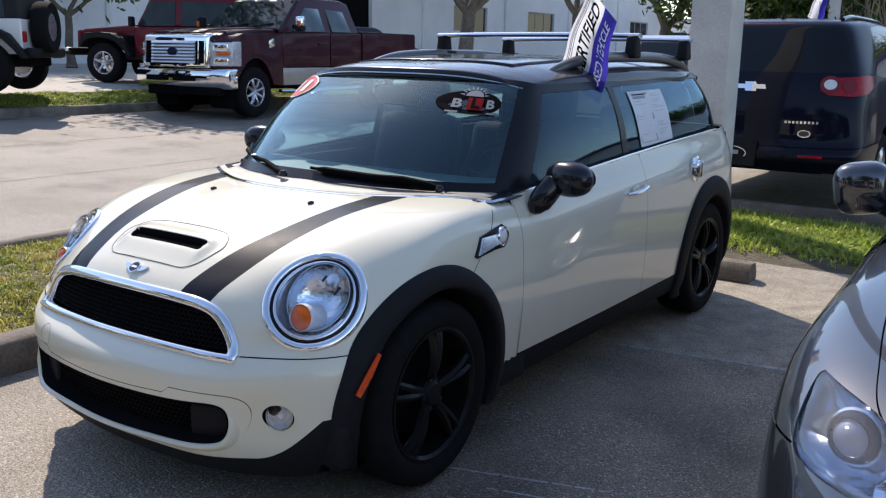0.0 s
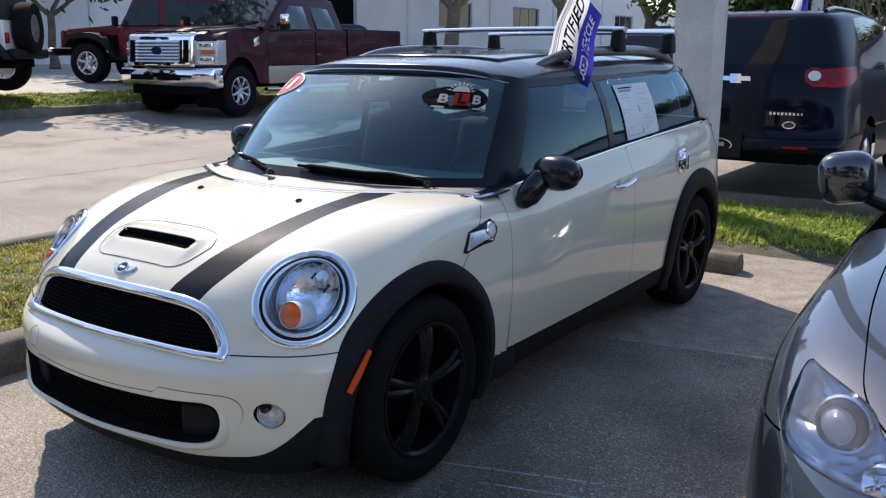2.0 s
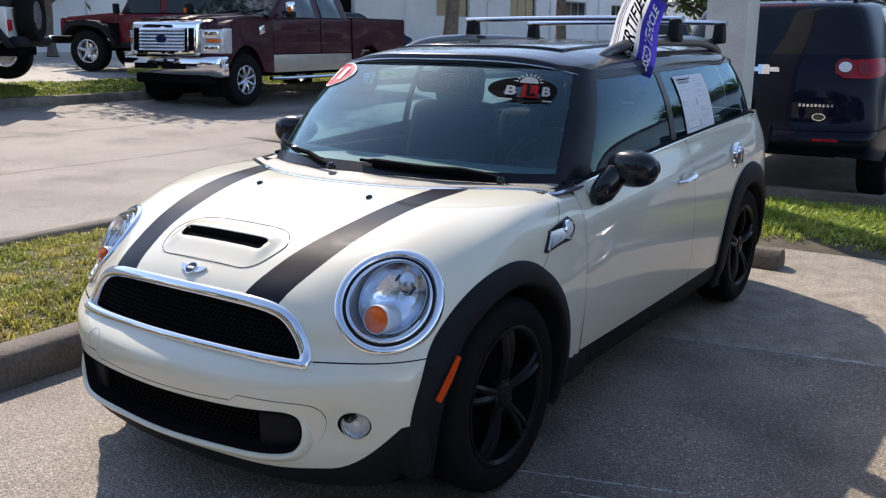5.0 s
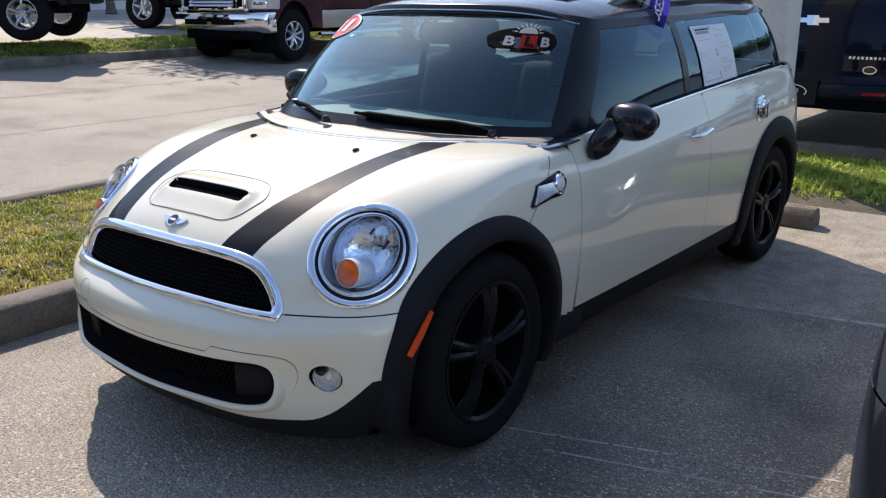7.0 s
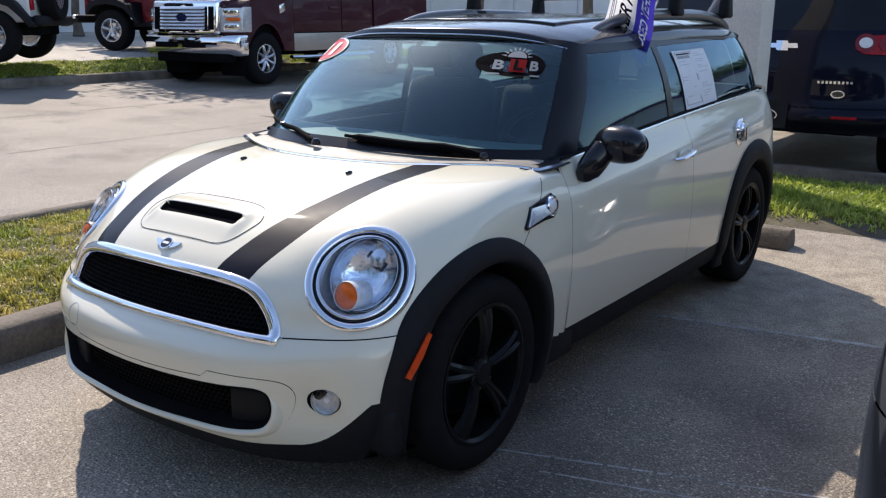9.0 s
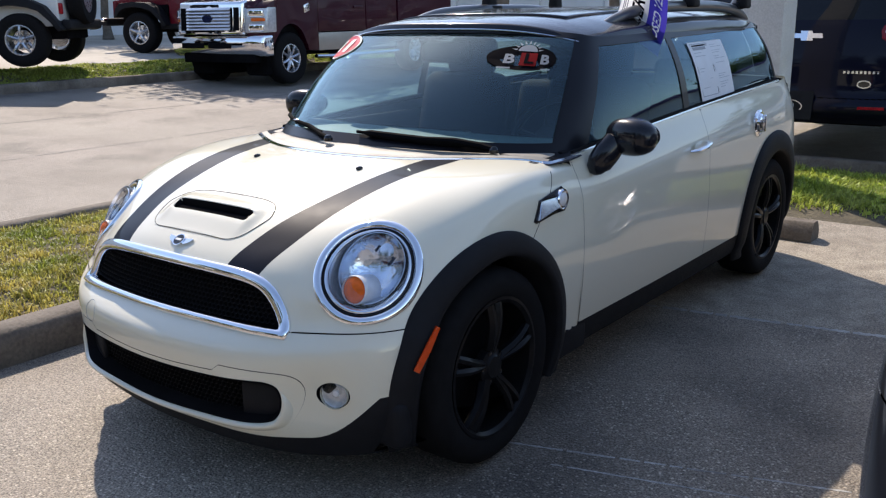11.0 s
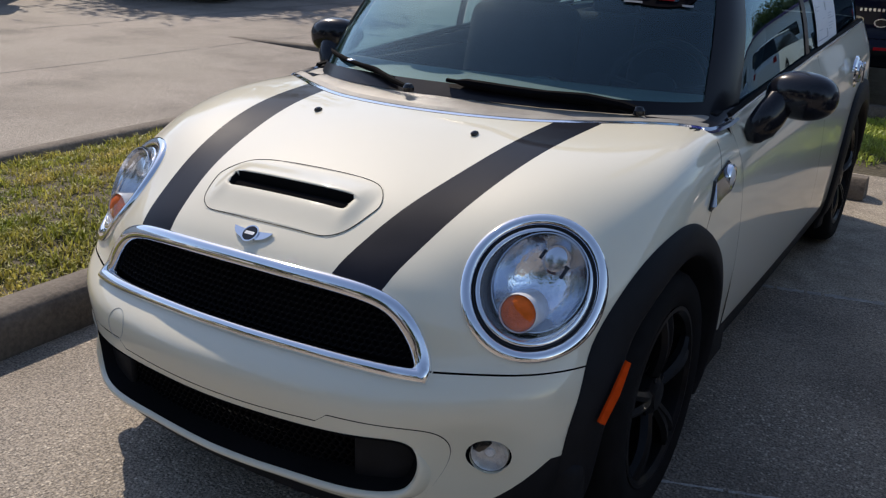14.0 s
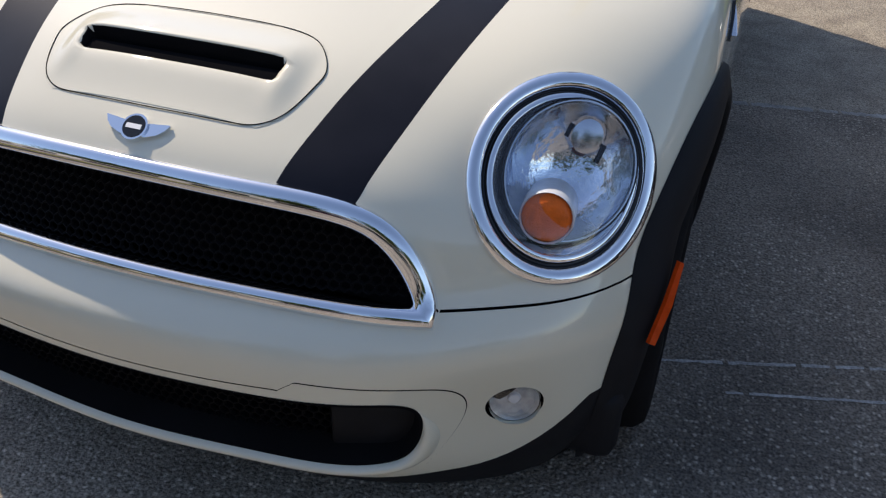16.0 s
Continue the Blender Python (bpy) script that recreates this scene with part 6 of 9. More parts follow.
for s in (1, -1):
    part("door_card", box(.03, 1.12, .50, (s * .69, 1.10, .66), .012, 2), SEAT, mini, "charcoal door card")
    part("door_card", box(.03, 1.35, .60, (s * .69, 2.36, .68), .012, 2), SEAT, mini, "charcoal side trim")
part("bulkhead", box(1.30, .05, .55, (0, .50, .62), .02, 2), DARK, mini)
part("cabin_floor", box(1.36, 2.6, .03, (0, 1.75, .30), .01, 1), SEAT, mini, "charcoal carpet")

# ---------------------------------------------------------------- the grey saloon alongside
SAL = [
    [(0, -.80, .17), (.3, -.79, .17), (.55, -.74, .17), (.72, -.64, .17), (.82, -.50, .17), (.87, -.30, .17), (.885, 0, .17), (.885, .55, .17)],
    [(0, -.86, .33), (.3, -.85, .33), (.56, -.79, .33), (.74, -.68, .33), (.84, -.52, .33), (.888, -.30, .33), (.90, 0, .33), (.90, .55, .33)],
    [(0, -.865, .47), (.3, -.85, .47), (.56, -.785, .47), (.745, -.665, .475), (.848, -.50, .48), (.896, -.28, .485), (.906, 0, .49), (.902, .55, .49)],
    [(0, -.84, .58), (.3, -.82, .58), (.555, -.75, .585), (.735, -.625, .59), (.845, -.46, .60), (.895, -.25, .61), (.905, 0, .62), (.90, .55, .62)],
    [(0, -.785, .67), (.3, -.765, .67), (.54, -.69, .675), (.715, -.555, .685), (.825, -.39, .70), (.883, -.18, .715), (.895, .05, .725), (.892, .55, .745)],
    [(0, -.68, .742), (.28, -.655, .742), (.50, -.57, .748), (.67, -.43, .763), (.775, -.27, .78), (.843, -.06, .797), (.865, .18, .805), (.868, .55, .83)],
    [(0, -.52, .80), (.26, -.49, .80), (.45, -.41, .807), (.60, -.27, .820), (.70, -.10, .836), (.770, .10, .852), (.80, .30, .862), (.812, .55, .885)],
    [(0, -.20, .862), (.22, -.17, .863), (.38, -.09, .868), (.50, .03, .876), (.58, .17, .885), (.64, .32, .895), (.665, .44, .905), (.675, .55, .915)],
    [(0, .20, .915), (.15, .22, .915), (.27, .27, .918), (.35, .33, .922), (.40, .40, .926), (.43, .46, .930), (.445, .51, .932), (.45, .55, .935)],
    [(0, .54, .945), (.005, .541, .945), (.010, .542, .945), (.015, .544, .945), (.018, .546, .945), (.02, .548, .945), (.022, .549, .945), (.024, .55, .945)],
]
sal = Surf([[(-x, y, z) for x, y, z in reversed(r[1:])] + r for r in SAL])
saloon = thing("car", "gunmetal grey metallic saloon car with projector headlights", "car", at=(2.79, .05, 0))
S_HUB, S_R = .325, .385


def sal_uv(pts, s):
    return np.array([(7 + s * a, b) for a, b in pts])


HLP = [(3.88, 4.58), (3.84, 4.70), (3.68, 4.74), (2.8, 4.78), (2.45, 4.55), (2.1, 4.2), (2.1, 3.75), (2.62, 3.52), (3.2, 3.47), (3.52, 3.6), (3.72, 4.1)]
def round_loop(pts, n=84):
    p = np.array(list(pts) + list(pts) + list(pts), float)
    k = len(pts)
    t = np.linspace(k, 2 * k, n + 1)[:-1]
    return Surf.basis(t, len(p), Surf.second(len(p))) @ p


s_hl = [round_loop(sal_uv(HLP, s)) for s in (1, -1)]
PROJECTOR = mat("projector_glass", (0.20, 0.23, 0.28), 0.3, 0.2, coat=0.8, vary=0.1, scale=10)
HOUSING_DARK = mat("bright_lamp_housing", (0.66, 0.71, 0.79), 0.08, 0.95, vary=0.15, scale=14, bump=0.001, bump_scale=40)
s_arch = []
for s in (1, -1):
    arc = [(S_R, .172)] + [(S_R * math.cos(a), S_HUB + S_R * math.sin(a)) for a in np.linspace(0, math.pi, 40)] + [(-S_R, .172)]
    s_arch.append(sal.find(arc, [1, 2], (9.6, 14, 0, 7) if s > 0 else (0, 4.4, 0, 7)))
s_grille = uv = sal.find(mirror_closed(spline([(0, .66), (.20, .655), (.30, .63), (.33, .56), (.27, .50), (.12, .485), (0, .483)], 30)), [0, 2], (4, 10, 0, 4.4))
s_hood = [np.array([(7 + s * a, b) for a, b in spline([(2.2, 4.42), (2.82, 4.84), (3.3, 5.42), (4.1, 5.98), (5.0, 6.4), (6.1, 6.75), (7.0, 6.95)], 40)]) for s in (1, -1)]
s_hood2 = [h + np.array((0, .035)) for h in s_hood]
s_bump = [np.array([(7 + s * a, b) for a, b in spline([(3.54, 3.58), (4.1, 3.42), (4.6, 3.28), (5.0, 3.2), (5.35, 3.1)], 14)]) for s in (1, -1)]
s_bump2 = [h - np.array((0, .045)) for h in s_bump]


def classify_sal(uv):
    X = sal.at(uv[:, 0], uv[:, 1])
    lab = np.full(len(uv), "wing", dtype=object)
    a = abs(uv[:, 0] - 7)
    hv = np.interp(a, *zip(*[(q[0] - 7, q[1]) for q in s_hood[0]]))
    lab[(uv[:, 1] > hv) & (a < 7.01)] = "bonnet"
    lab[(uv[:, 1] < np.interp(a, [0, 2.2, 3.54, 4.1, 4.6, 5.35], [4.3, 4.3, 3.56, 3.40, 3.26, 3.08])) & (a < 5.38) & (lab != "bonnet")] = "bumper"
    lab[(a < 2.3) & (uv[:, 1] < 4.35)] = "bumper"
    for p, q in list(zip(s_hood, s_hood2)) + list(zip(s_bump, s_bump2)):
        lab[inside(band(p, q), uv)] = ""
    for c in s_hl + s_arch:
        lab[inside(c, uv)] = ""
    lab[inside(s_grille, uv)] = ""
    lab[(X[:, 1] > .30 + .5 * X[:, 0] ** 2) & (uv[:, 1] > 6.9)] = ""
    lab[(lab == "wing") & (X[:, 0] < 0)] = "wing_r"
    return lab


chk = sal.normal([7.0], [8.0])[0]
SF = chk[2] < 0
cv = [(c, True) for c in s_hl + s_arch + [s_grille]] + [(c, False) for c in s_hood + s_hood2 + s_bump + s_bump2]
for key, (V, F, N) in cut_panels(sal, np.linspace(0, 14, 99), np.linspace(0, 9, 60), cv, classify_sal, flip=SF).items():
    nm = {"wing": "front_wing", "wing_r": "front_wing"}.get(key, key)
    part_mesh(nm, mesh_of(nm, V, F, PAINT_GREY, True, N), saloon)
gu, gv = np.meshgrid(np.linspace(0, 14, 57), np.linspace(0, 8.4, 36), indexing="ij")
LX = sal.at(gu.ravel(), gv.ravel()) - sal.normal(gu.ravel(), gv.ravel(), SF) * .03
gi = np.arange(57 * 36).reshape(57, 36)
q = np.stack([gi[:-1, :-1], gi[1:, :-1], gi[1:, 1:], gi[:-1, 1:]], -1).reshape(-1, 4)
uvq = np.stack([gu.ravel(), gv.ravel()], 1)
inl = inside(s_hl[0], uvq) | inside(s_hl[1], uvq)
okq = (np.hypot(LX[:, 1], LX[:, 2] - S_HUB) > S_R + .01)[q].all(1) & ~inl[q].any(1)
part_mesh("inner_shell", mesh_of("inner_shell", LX, q[okq], DARK), saloon)
for s, c in ((1, s_hl[0]), (-1, s_hl[1])):
    C0 = c.mean(0)
    n0 = sal.normal(c[:, 0], c[:, 1], SF)
    p0 = sal.at(c[:, 0], c[:, 1])
    cen = p0.mean(0)
    # dark rim then bowl
    rows = [p0 + n0 * .0015, p0 - n0 * .006 + (cen - p0) * .03]
    X = np.concatenate([np.stack(rows), np.stack(rows)[:, :1]], 1)
    lamp = part_mesh("headlight", grid_mesh("headlight", X, PLASTIC_GLOSS, flip=s > 0), saloon, "clear projector headlight")
    ax = Vector(n0.mean(0)).normalized()
    rows = [p0 - n0 * .006]
    for t, d in ((.05, .03), (.15, .055), (.4, .085), (.8, .10), (.99, .10)):
        rows.append(p0 * (1 - t) + cen * t - np.array(ax) * d)
    X = np.stack(rows)
    part_mesh("housing", grid_mesh("housing", np.concatenate([X, X[:, :1]], 1), HOUSING_DARK), lamp, "bright lamp housing")
    rows = []
    for t in np.linspace(1, .02, 10):
        w = C0 + (c - C0) * t
        rows.append(sal.at(w[:, 0], w[:, 1]) + sal.normal(w[:, 0], w[:, 1], SF) * .003 * (1 - t ** 6))
    X = np.stack(rows)
    lens = part_mesh("lens", outward(grid_mesh("lens", np.concatenate([X, X[:, :1]], 1), GLASS_LAMP), n0.mean(0)), lamp, "clear lens")
    lens.visible_shadow = False
    fwd = Vector((s * .30, -.92, .12)).normalized()
    e1 = Vector((0, 0, 1)).cross(fwd).normalized()
    e2 = fwd.cross(e1)

    def disc(cen, prof, nm, m, lb=""):
        bm = bmesh.new()
        rings = [[bm.verts.new(Vector(cen) + (e1 * math.cos(a) + e2 * math.sin(a)) * r + fwd * d) for a in np.linspace(0, 2 * math.pi, 37)[:-1]] for r, d in prof]
        for a, b in zip(rings, rings[1:]):
            for i in range(36):
                bm.faces.new((a[i], a[(i + 1) % 36], b[(i + 1) % 36], b[i]))
        if prof[-1][0] < .02:
            bm.faces.new(rings[-1])
        part(nm, bm, m, lamp, lb)
    pc = Vector(sal.at([7 + s * 3.04], [4.33])[0]) - ax * .040
    disc(pc, [(.050, -.05), (.049, .0), (.045, .006), (.037, .003)], "projector_ring", PLASTIC_GLOSS, "black projector ring")
    disc(pc, [(.036, .0), (.029, .010), (.016, .017), (.003, .019)], "projector", PROJECTOR, "grey glass projector")
    disc(pc, [(.060, -.048), (.058, -.020), (.053, -.016), (.051, -.03)], "projector_collar", CHROME_SOFT, "satin collar round the projector")
    pc2 = Vector(sal.at([7 + s * 2.32], [3.98])[0]) - ax * .045
    disc(pc2, [(.045, -.04), (.043, .0), (.038, .008), (.025, -.02), (.01, -.03)], "high_beam", CHROME, "bright high beam bowl")
part("floor_pan", box(1.6, 4.2, .12, (0, 1.3, .24), .03), DARK, saloon)
part("grille", box(.60, .04, .16, (0, -.80, .57), .02), PLASTIC, saloon, "black grille")
for i in range(5):
    part("grille_bar", box(.56, .02, .010, (0, -.822, .515 + i * .028), .003), CHROME_SOFT, saloon, "bright grille bar")


def simple_sides(parent, ring, paint, y_end, belt, hubs, hub_z, arch_r, sill=.28):
    """Door and rear flanks carried on from a front clip; ring: (x, z) pairs up to the belt."""
    for s in (1, -1):
        ys = list(np.linspace(.55, y_end - .25, 40)) + [y_end - .12, y_end - .04, y_end]
        rows = []
        for x, z in ring:
            row = []
            for y in ys:
                t = max(0, (y - (y_end - .30)) / .30)
                k = max(0, (z - .45) / (ring[-1][1] - .45)) ** 1.3
                row.append((s * (x - .30 * t ** 2.2), y, z + (belt(y) - ring[-1][1]) * k))
            rows.append(row)
        sf = Surf(rows)
        n = len(ys) - 1
        m = len(ring) - 1
        cs = []
        for h in hubs:
            arc = [(h + arch_r, ring[0][1])] + [(h + arch_r * math.cos(a), hub_z + arch_r * math.sin(a)) for a in np.linspace(0, math.pi, 40)] + [(h - arch_r, ring[0][1])]
            cs.append(sf.find(arc, [1, 2], (0, n, 0, m)))

        def cl(uv, cs=cs, sf=sf):
            lab = np.full(len(uv), "body_side", dtype=object)
            for c in cs:
                lab[inside(c, uv)] = ""
            return lab
        fl = sf.normal([n / 2], [m / 2])[0][0] * s < 0
        for key, (V, F, N) in cut_panels(sf, np.linspace(0, n, 50), np.linspace(0, m, 24), [(c, True) for c in cs], cl, flip=fl).items():
            part_mesh(key, mesh_of(key, V, F, paint, True, N), parent)
        for h in hubs + [0]:
            bm = bmesh.new()
            arcs = []
            for x in (ring[2][0] - .02, ring[2][0] - .30):
                arcs.append([bm.verts.new((s * x, h + (arch_r - .005) * math.cos(t), hub_z + (arch_r - .005) * math.sin(t))) for t in np.linspace(-.2, math.pi + .2, 30)])
            for i in range(29):
                bm.faces.new((arcs[0][i], arcs[0][i + 1], arcs[1][i + 1], arcs[1][i]))
            bm.faces.new(arcs[1])
            part("wheel_arch_liner", bm, DARK, parent)


def cabin(parent, gb, gt, panes, paint, glass, frame_paint, roof_bulge=.05):
    """Glasshouse and roof from a base and a top outline (half, windscreen centre to tail)."""
    rows = []
    for t in (0, .5, 1):
        row = []
        for p, q in zip(gb, gt):
            c = [a * (1 - t) + b * t for a, b in zip(p, q)]
            if t == .5:
                c[0] *= 1.02
                c[2] += .012
            row.append(tuple(c))
        rows.append([(-x, y, z) for x, y, z in reversed(row[1:])] + row)
    g = Surf(rows)
    n = len(gb) - 1
    fl = g.normal([n + n * .55], [1.0])[0][0] < 0
    cs, ps = [], []
    for nm, (a, b, c, d) in panes.items():
        for s in ((1,) if a < 0 else (1, -1)):
            q = densify([(n + s * a, .08), (n + s * b, .08), (n + s * d, 1.88), (n + s * c, 1.88), (n + s * a, .08)], .12)[:-1]
            cs.append((q, True))
            ps.append((nm + ("" if s > 0 else "~"), q))

    def cl(uv):
        lab = np.full(len(uv), "pillars", dtype=object)
        for nm, q in ps:
            lab[inside(q, uv)] = nm
        return lab
    for key, (V, F, N) in cut_panels(g, np.linspace(0, 2 * n, 12 * n + 1), np.linspace(0, 2, 13), cs, cl, flip=fl).items():
        if key == "pillars":
            part_mesh("window_frame", mesh_of("window_frame", V, F, frame_paint, True, N), parent)
        else:
            nm = key.replace("~", "").split(":")[0]
            ob = part_mesh(nm, mesh_of(nm, V, F, glass, True, N), parent, "tinted glass")
            ob.visible_shadow = False
    # roof sheet across the top outline
    top = np.array([(-x, y, z) for x, y, z in reversed(gt[1:])] + list(gt))
    ys0, ys1 = gt[0][1], gt[-1][1]
    R = []
    for t in np.linspace(0, 1, 26):
        half = np.array(gt)
        row = []
        yy = ys0 + (ys1 - ys0) * t
        o = np.argsort(half[:, 1])
        hw = max(.05, float(np.interp(yy, half[o, 1], half[o, 0])))
        zz = float(np.interp(yy, half[o, 1], half[o, 2]))
        b = roof_bulge * math.sin(math.pi * min(1, max(0, .04 + .92 * t))) ** .5
        for u in np.linspace(-1, 1, 25):
            row.append((hw * u, yy, zz + b * (1 - abs(u) ** 2.6)))
        R.append(row)
    part_mesh("roof", grid_mesh("roof", np.array(R), paint), parent)
    return g


S_BELT = lambda y: float(np.interp(y, [.5, 1.5, 2.6, 3.6], [.895, .935, .97, .985]))
simple_sides(saloon, [(.885, .17), (.90, .33), (.902, .49), (.90, .62), (.892, .745), (.868, .83), (.828, .885)], PAINT_GREY, 3.75, S_BELT, [2.73], S_HUB, S_R)
cabin(saloon, [(0, .42, .945), (.35, .48, .94), (.62, .66, .93), (.755, .85, .925), (.80, 1.1, .93), (.80, 1.6, .945), (.79, 2.1, .96), (.76, 2.5, .975), (.66, 2.85, .99), (.35, 3.0, 1.0), (0, 3.03, 1.0)],
      [(0, 1.12, 1.36), (.30, 1.15, 1.357), (.50, 1.22, 1.35), (.57, 1.32, 1.345), (.60, 1.45, 1.35), (.61, 1.7, 1.365), (.605, 2.0, 1.365), (.58, 2.2, 1.355), (.52, 2.38, 1.345), (.3, 2.46, 1.345), (0, 2.48, 1.345)],
      {"windscreen": (-2.75, 2.75, -2.75, 2.75), "side_window:a": (3.5, 4.95, 3.8, 4.95), "side_window:b": (5.1, 6.9, 5.1, 6.7), "rear_window": (8.4, 9.98, 8.4, 9.98)}, PAINT_GREY, GLASS_DARK, PAINT_BLACK)
part("boot_lid", box(1.5, .95, .10, (0, 3.28, .955), .04, 3), PAINT_GREY, saloon)
part("rear_bumper", box(1.66, .25, .62, (0, 3.66, .60), .09, 3), PAINT_GREY, saloon)
for s in (1, -1):
    wheel(saloon, (s * .785, 0, S_HUB), s, r=.325, width=.225, rim_r=.235, rim=RIM_SILVER, double=True, label="silver alloy rim")
    wheel(saloon, (s * .785, 2.73, S_HUB), s, r=.325, width=.225, rim_r=.235, rim=RIM_SILVER, double=True, label="silver alloy rim")
    mir = part("door_mirror", ellipsoid(.090, .075, .088, (s * .965, .93, .985), 28, 18, Euler((0, s * .15, -s * .15)).to_matrix(), 3.2), PAINT_GREY, saloon, "grey door mirror")
    part("mirror_stalk", tube([(s * .78, .96, .885), (s * .85, .945, .90), (s * .915, .94, .925)], [.05, .042, .036], 10, flat=.5), PLASTIC, mir)
    part("mirror_glass", ellipsoid(.080, .004, .076, (s * .968, 1.002, .985), 24, 12, Euler((0, 0, -s * .15)).to_matrix()), CHROME, mir)

# ---------------------------------------------------------------- the dark blue crossover beyond the grass
CRO = [
    [(0, .10, .43), (.5, .12, .43), (.8, .18, .42), (.92, .30, .40), (.955, .6, .36), (.965, 1.1, .33), (.965, 2.6, .33), (.95, 4.2, .33)],
    [(0, .00, .51), (.5, .02, .51), (.82, .09, .50), (.945, .23, .49), (.98, .6, .44), (.985, 1.1, .44), (.985, 2.6, .44), (.97, 4.2, .44)],
    [(0, -.01, .60), (.5, .01, .60), (.83, .08, .60), (.955, .22, .61), (.992, .6, .62), (.997, 1.1, .62), (.99, 2.6, .62), (.98, 4.2, .62)],
    [(0, .045, .70), (.5, .06, .70), (.82, .12, .71), (.95, .25, .72), (.99, .6, .74), (.993, 1.1, .76), (.988, 2.6, .76), (.975, 4.2, .76)],
    [(0, .06, .90), (.5, .075, .90), (.80, .14, .905), (.925, .27, .91), (.968, .6, .93), (.975, 1.1, .94), (.975, 2.6, .94), (.965, 4.2, .93)],
    [(0, .09, 1.08), (.5, .105, 1.08), (.78, .17, 1.085), (.90, .30, 1.09), (.945, .6, 1.11), (.955, 1.1, 1.10), (.958, 2.6, 1.08), (.94, 4.2, 1.02)],
    [(0, .14, 1.26), (.48, .155, 1.26), (.745, .22, 1.265), (.862, .35, 1.27), (.908, .65, 1.27), (.92, 1.15, 1.24), (.925, 2.6, 1.19), (.87, 3.75, 1.09)],
    [(0, .23, 1.45), (.45, .245, 1.45), (.69, .31, 1.455), (.80, .44, 1.46), (.845, .75, 1.46), (.86, 1.2, 1.45), (.865, 2.5, 1.43), (.80, 3.35, 1.33)],
    [(0, .33, 1.63), (.42, .345, 1.63), (.63, .41, 1.635), (.73, .54, 1.64), (.77, .85, 1.65), (.785, 1.25, 1.655), (.79, 2.4, 1.65), (.73, 2.95, 1.57)],
    [(0, .40, 1.715), (.38, .415, 1.715), (.57, .48, 1.72), (.655, .62, 1.725), (.69, .92, 1.735), (.70, 1.3, 1.745), (.70, 2.3, 1.735), (.65, 2.75, 1.68)],
    [(0, .62, 1.755), (.30, .65, 1.755), (.43, .72, 1.758), (.48, .85, 1.762), (.50, 1.05, 1.768), (.51, 1.4, 1.775), (.51, 2.2, 1.765), (.48, 2.6, 1.72)],
    [(0, 1.2, 1.79), (.05, 1.25, 1.79), (.09, 1.3, 1.79), (.12, 1.4, 1.79), (.14, 1.5, 1.79), (.15, 1.7, 1.79), (.15, 2.1, 1.785), (.12, 2.4, 1.76)],
]
cro = Surf([[(-x, y, z) for x, y, z in reversed(r[1:])] + r for r in CRO])
RED_DEEP = mat("deep_red_lens", (0.20, 0.002, 0.006), 0.15, coat=0.6, spec=0.2, vary=0.2, scale=30)
crossover = thing("car", "dark navy crossover with red tail lamps and privacy glass", "car", at=(-.03, 5.82, 0))
C_HUB, C_R, C_AX = .37, .44, 1.05
CF = cro.normal([7.0], [5.0])[0][1] > 0
CPOLY = {"rear_window": [(4.35, 6.15), (9.65, 6.15), (9.45, 8.75), (4.55, 8.75)],
         "tail_lamp": [(8.25, 5.30), (8.45, 5.08), (9.3, 5.02), (10.3, 5.12), (10.75, 5.42), (10.7, 5.95), (10.0, 5.95), (8.5, 5.88), (8.25, 5.66)],
         "side_window": [(11.25, 6.05), (12.0, 6.0), (13.45, 6.0), (13.3, 8.3), (12.2, 8.55), (11.6, 8.3)]}
cc = []
for nm, p in CPOLY.items():
    for s in ((1,) if nm == "rear_window" else (1, -1)):
        a = np.array([(7 + s * (x - 7), y) for x, y in p])
        cc.append((nm, s, densify([*a, a[0]], .1)[:-1]))
for s in (1, -1):
    arc = [(C_AX + C_R, .335)] + [(C_AX + C_R * math.cos(a), C_HUB + C_R * math.sin(a)) for a in np.linspace(0, math.pi, 36)] + [(C_AX - C_R, .365)]
    cc.append(("arch", s, cro.find(arc, [1, 2], (10.4, 14, 0, 6) if s > 0 else (0, 3.6, 0, 6))))


def classify_cro(uv):
    lab = np.full(len(uv), "body", dtype=object)
    lab[uv[:, 1] < 2.55] = "bumper"
    a = abs(uv[:, 0] - 7)
    lab[(a > 4.2) & (lab == "bumper")] = "body"
    lab[(abs(uv[:, 1] - 2.56) < .035) & (a < 4.2)] = ""
    lab[(abs(uv[:, 1] - 9.05) < .03) & (a < 2.7)] = ""
    lab[(abs(a - 3.02) < .012) & (uv[:, 1] > 2.6) & (uv[:, 1] < 4.9)] = ""
    for nm, s, c in cc:
        lab[inside(c, uv)] = "" if nm == "arch" else nm + ("" if s > 0 else "~")
    return lab


for key, (V, F, N) in cut_panels(cro, np.linspace(0, 14, 113), np.linspace(0, 11, 90), [(c, True) for _, _, c in cc], classify_cro, flip=CF).items():
    nm = key.replace("~", "")
    m = {"rear_window": PRIVACY, "side_window": PRIVACY, "tail_lamp": RED_LENS}.get(nm, PAINT_NAVY)
    lb = {"tail_lamp": "red wraparound tail lamp", "rear_window": "dark privacy glass", "side_window": "dark privacy glass"}.get(nm, "")
    part_mesh(nm, mesh_of(nm, V + N * (.012 if nm == "tail_lamp" else 0), F, m, True, N), crossover, lb)
gu, gv = np.meshgrid(np.linspace(0, 14, 57), np.linspace(0, 10.5, 40), indexing="ij")
LX = cro.at(gu.ravel(), gv.ravel()) - cro.normal(gu.ravel(), gv.ravel(), CF) * .03
gi = np.arange(57 * 40).reshape(57, 40)
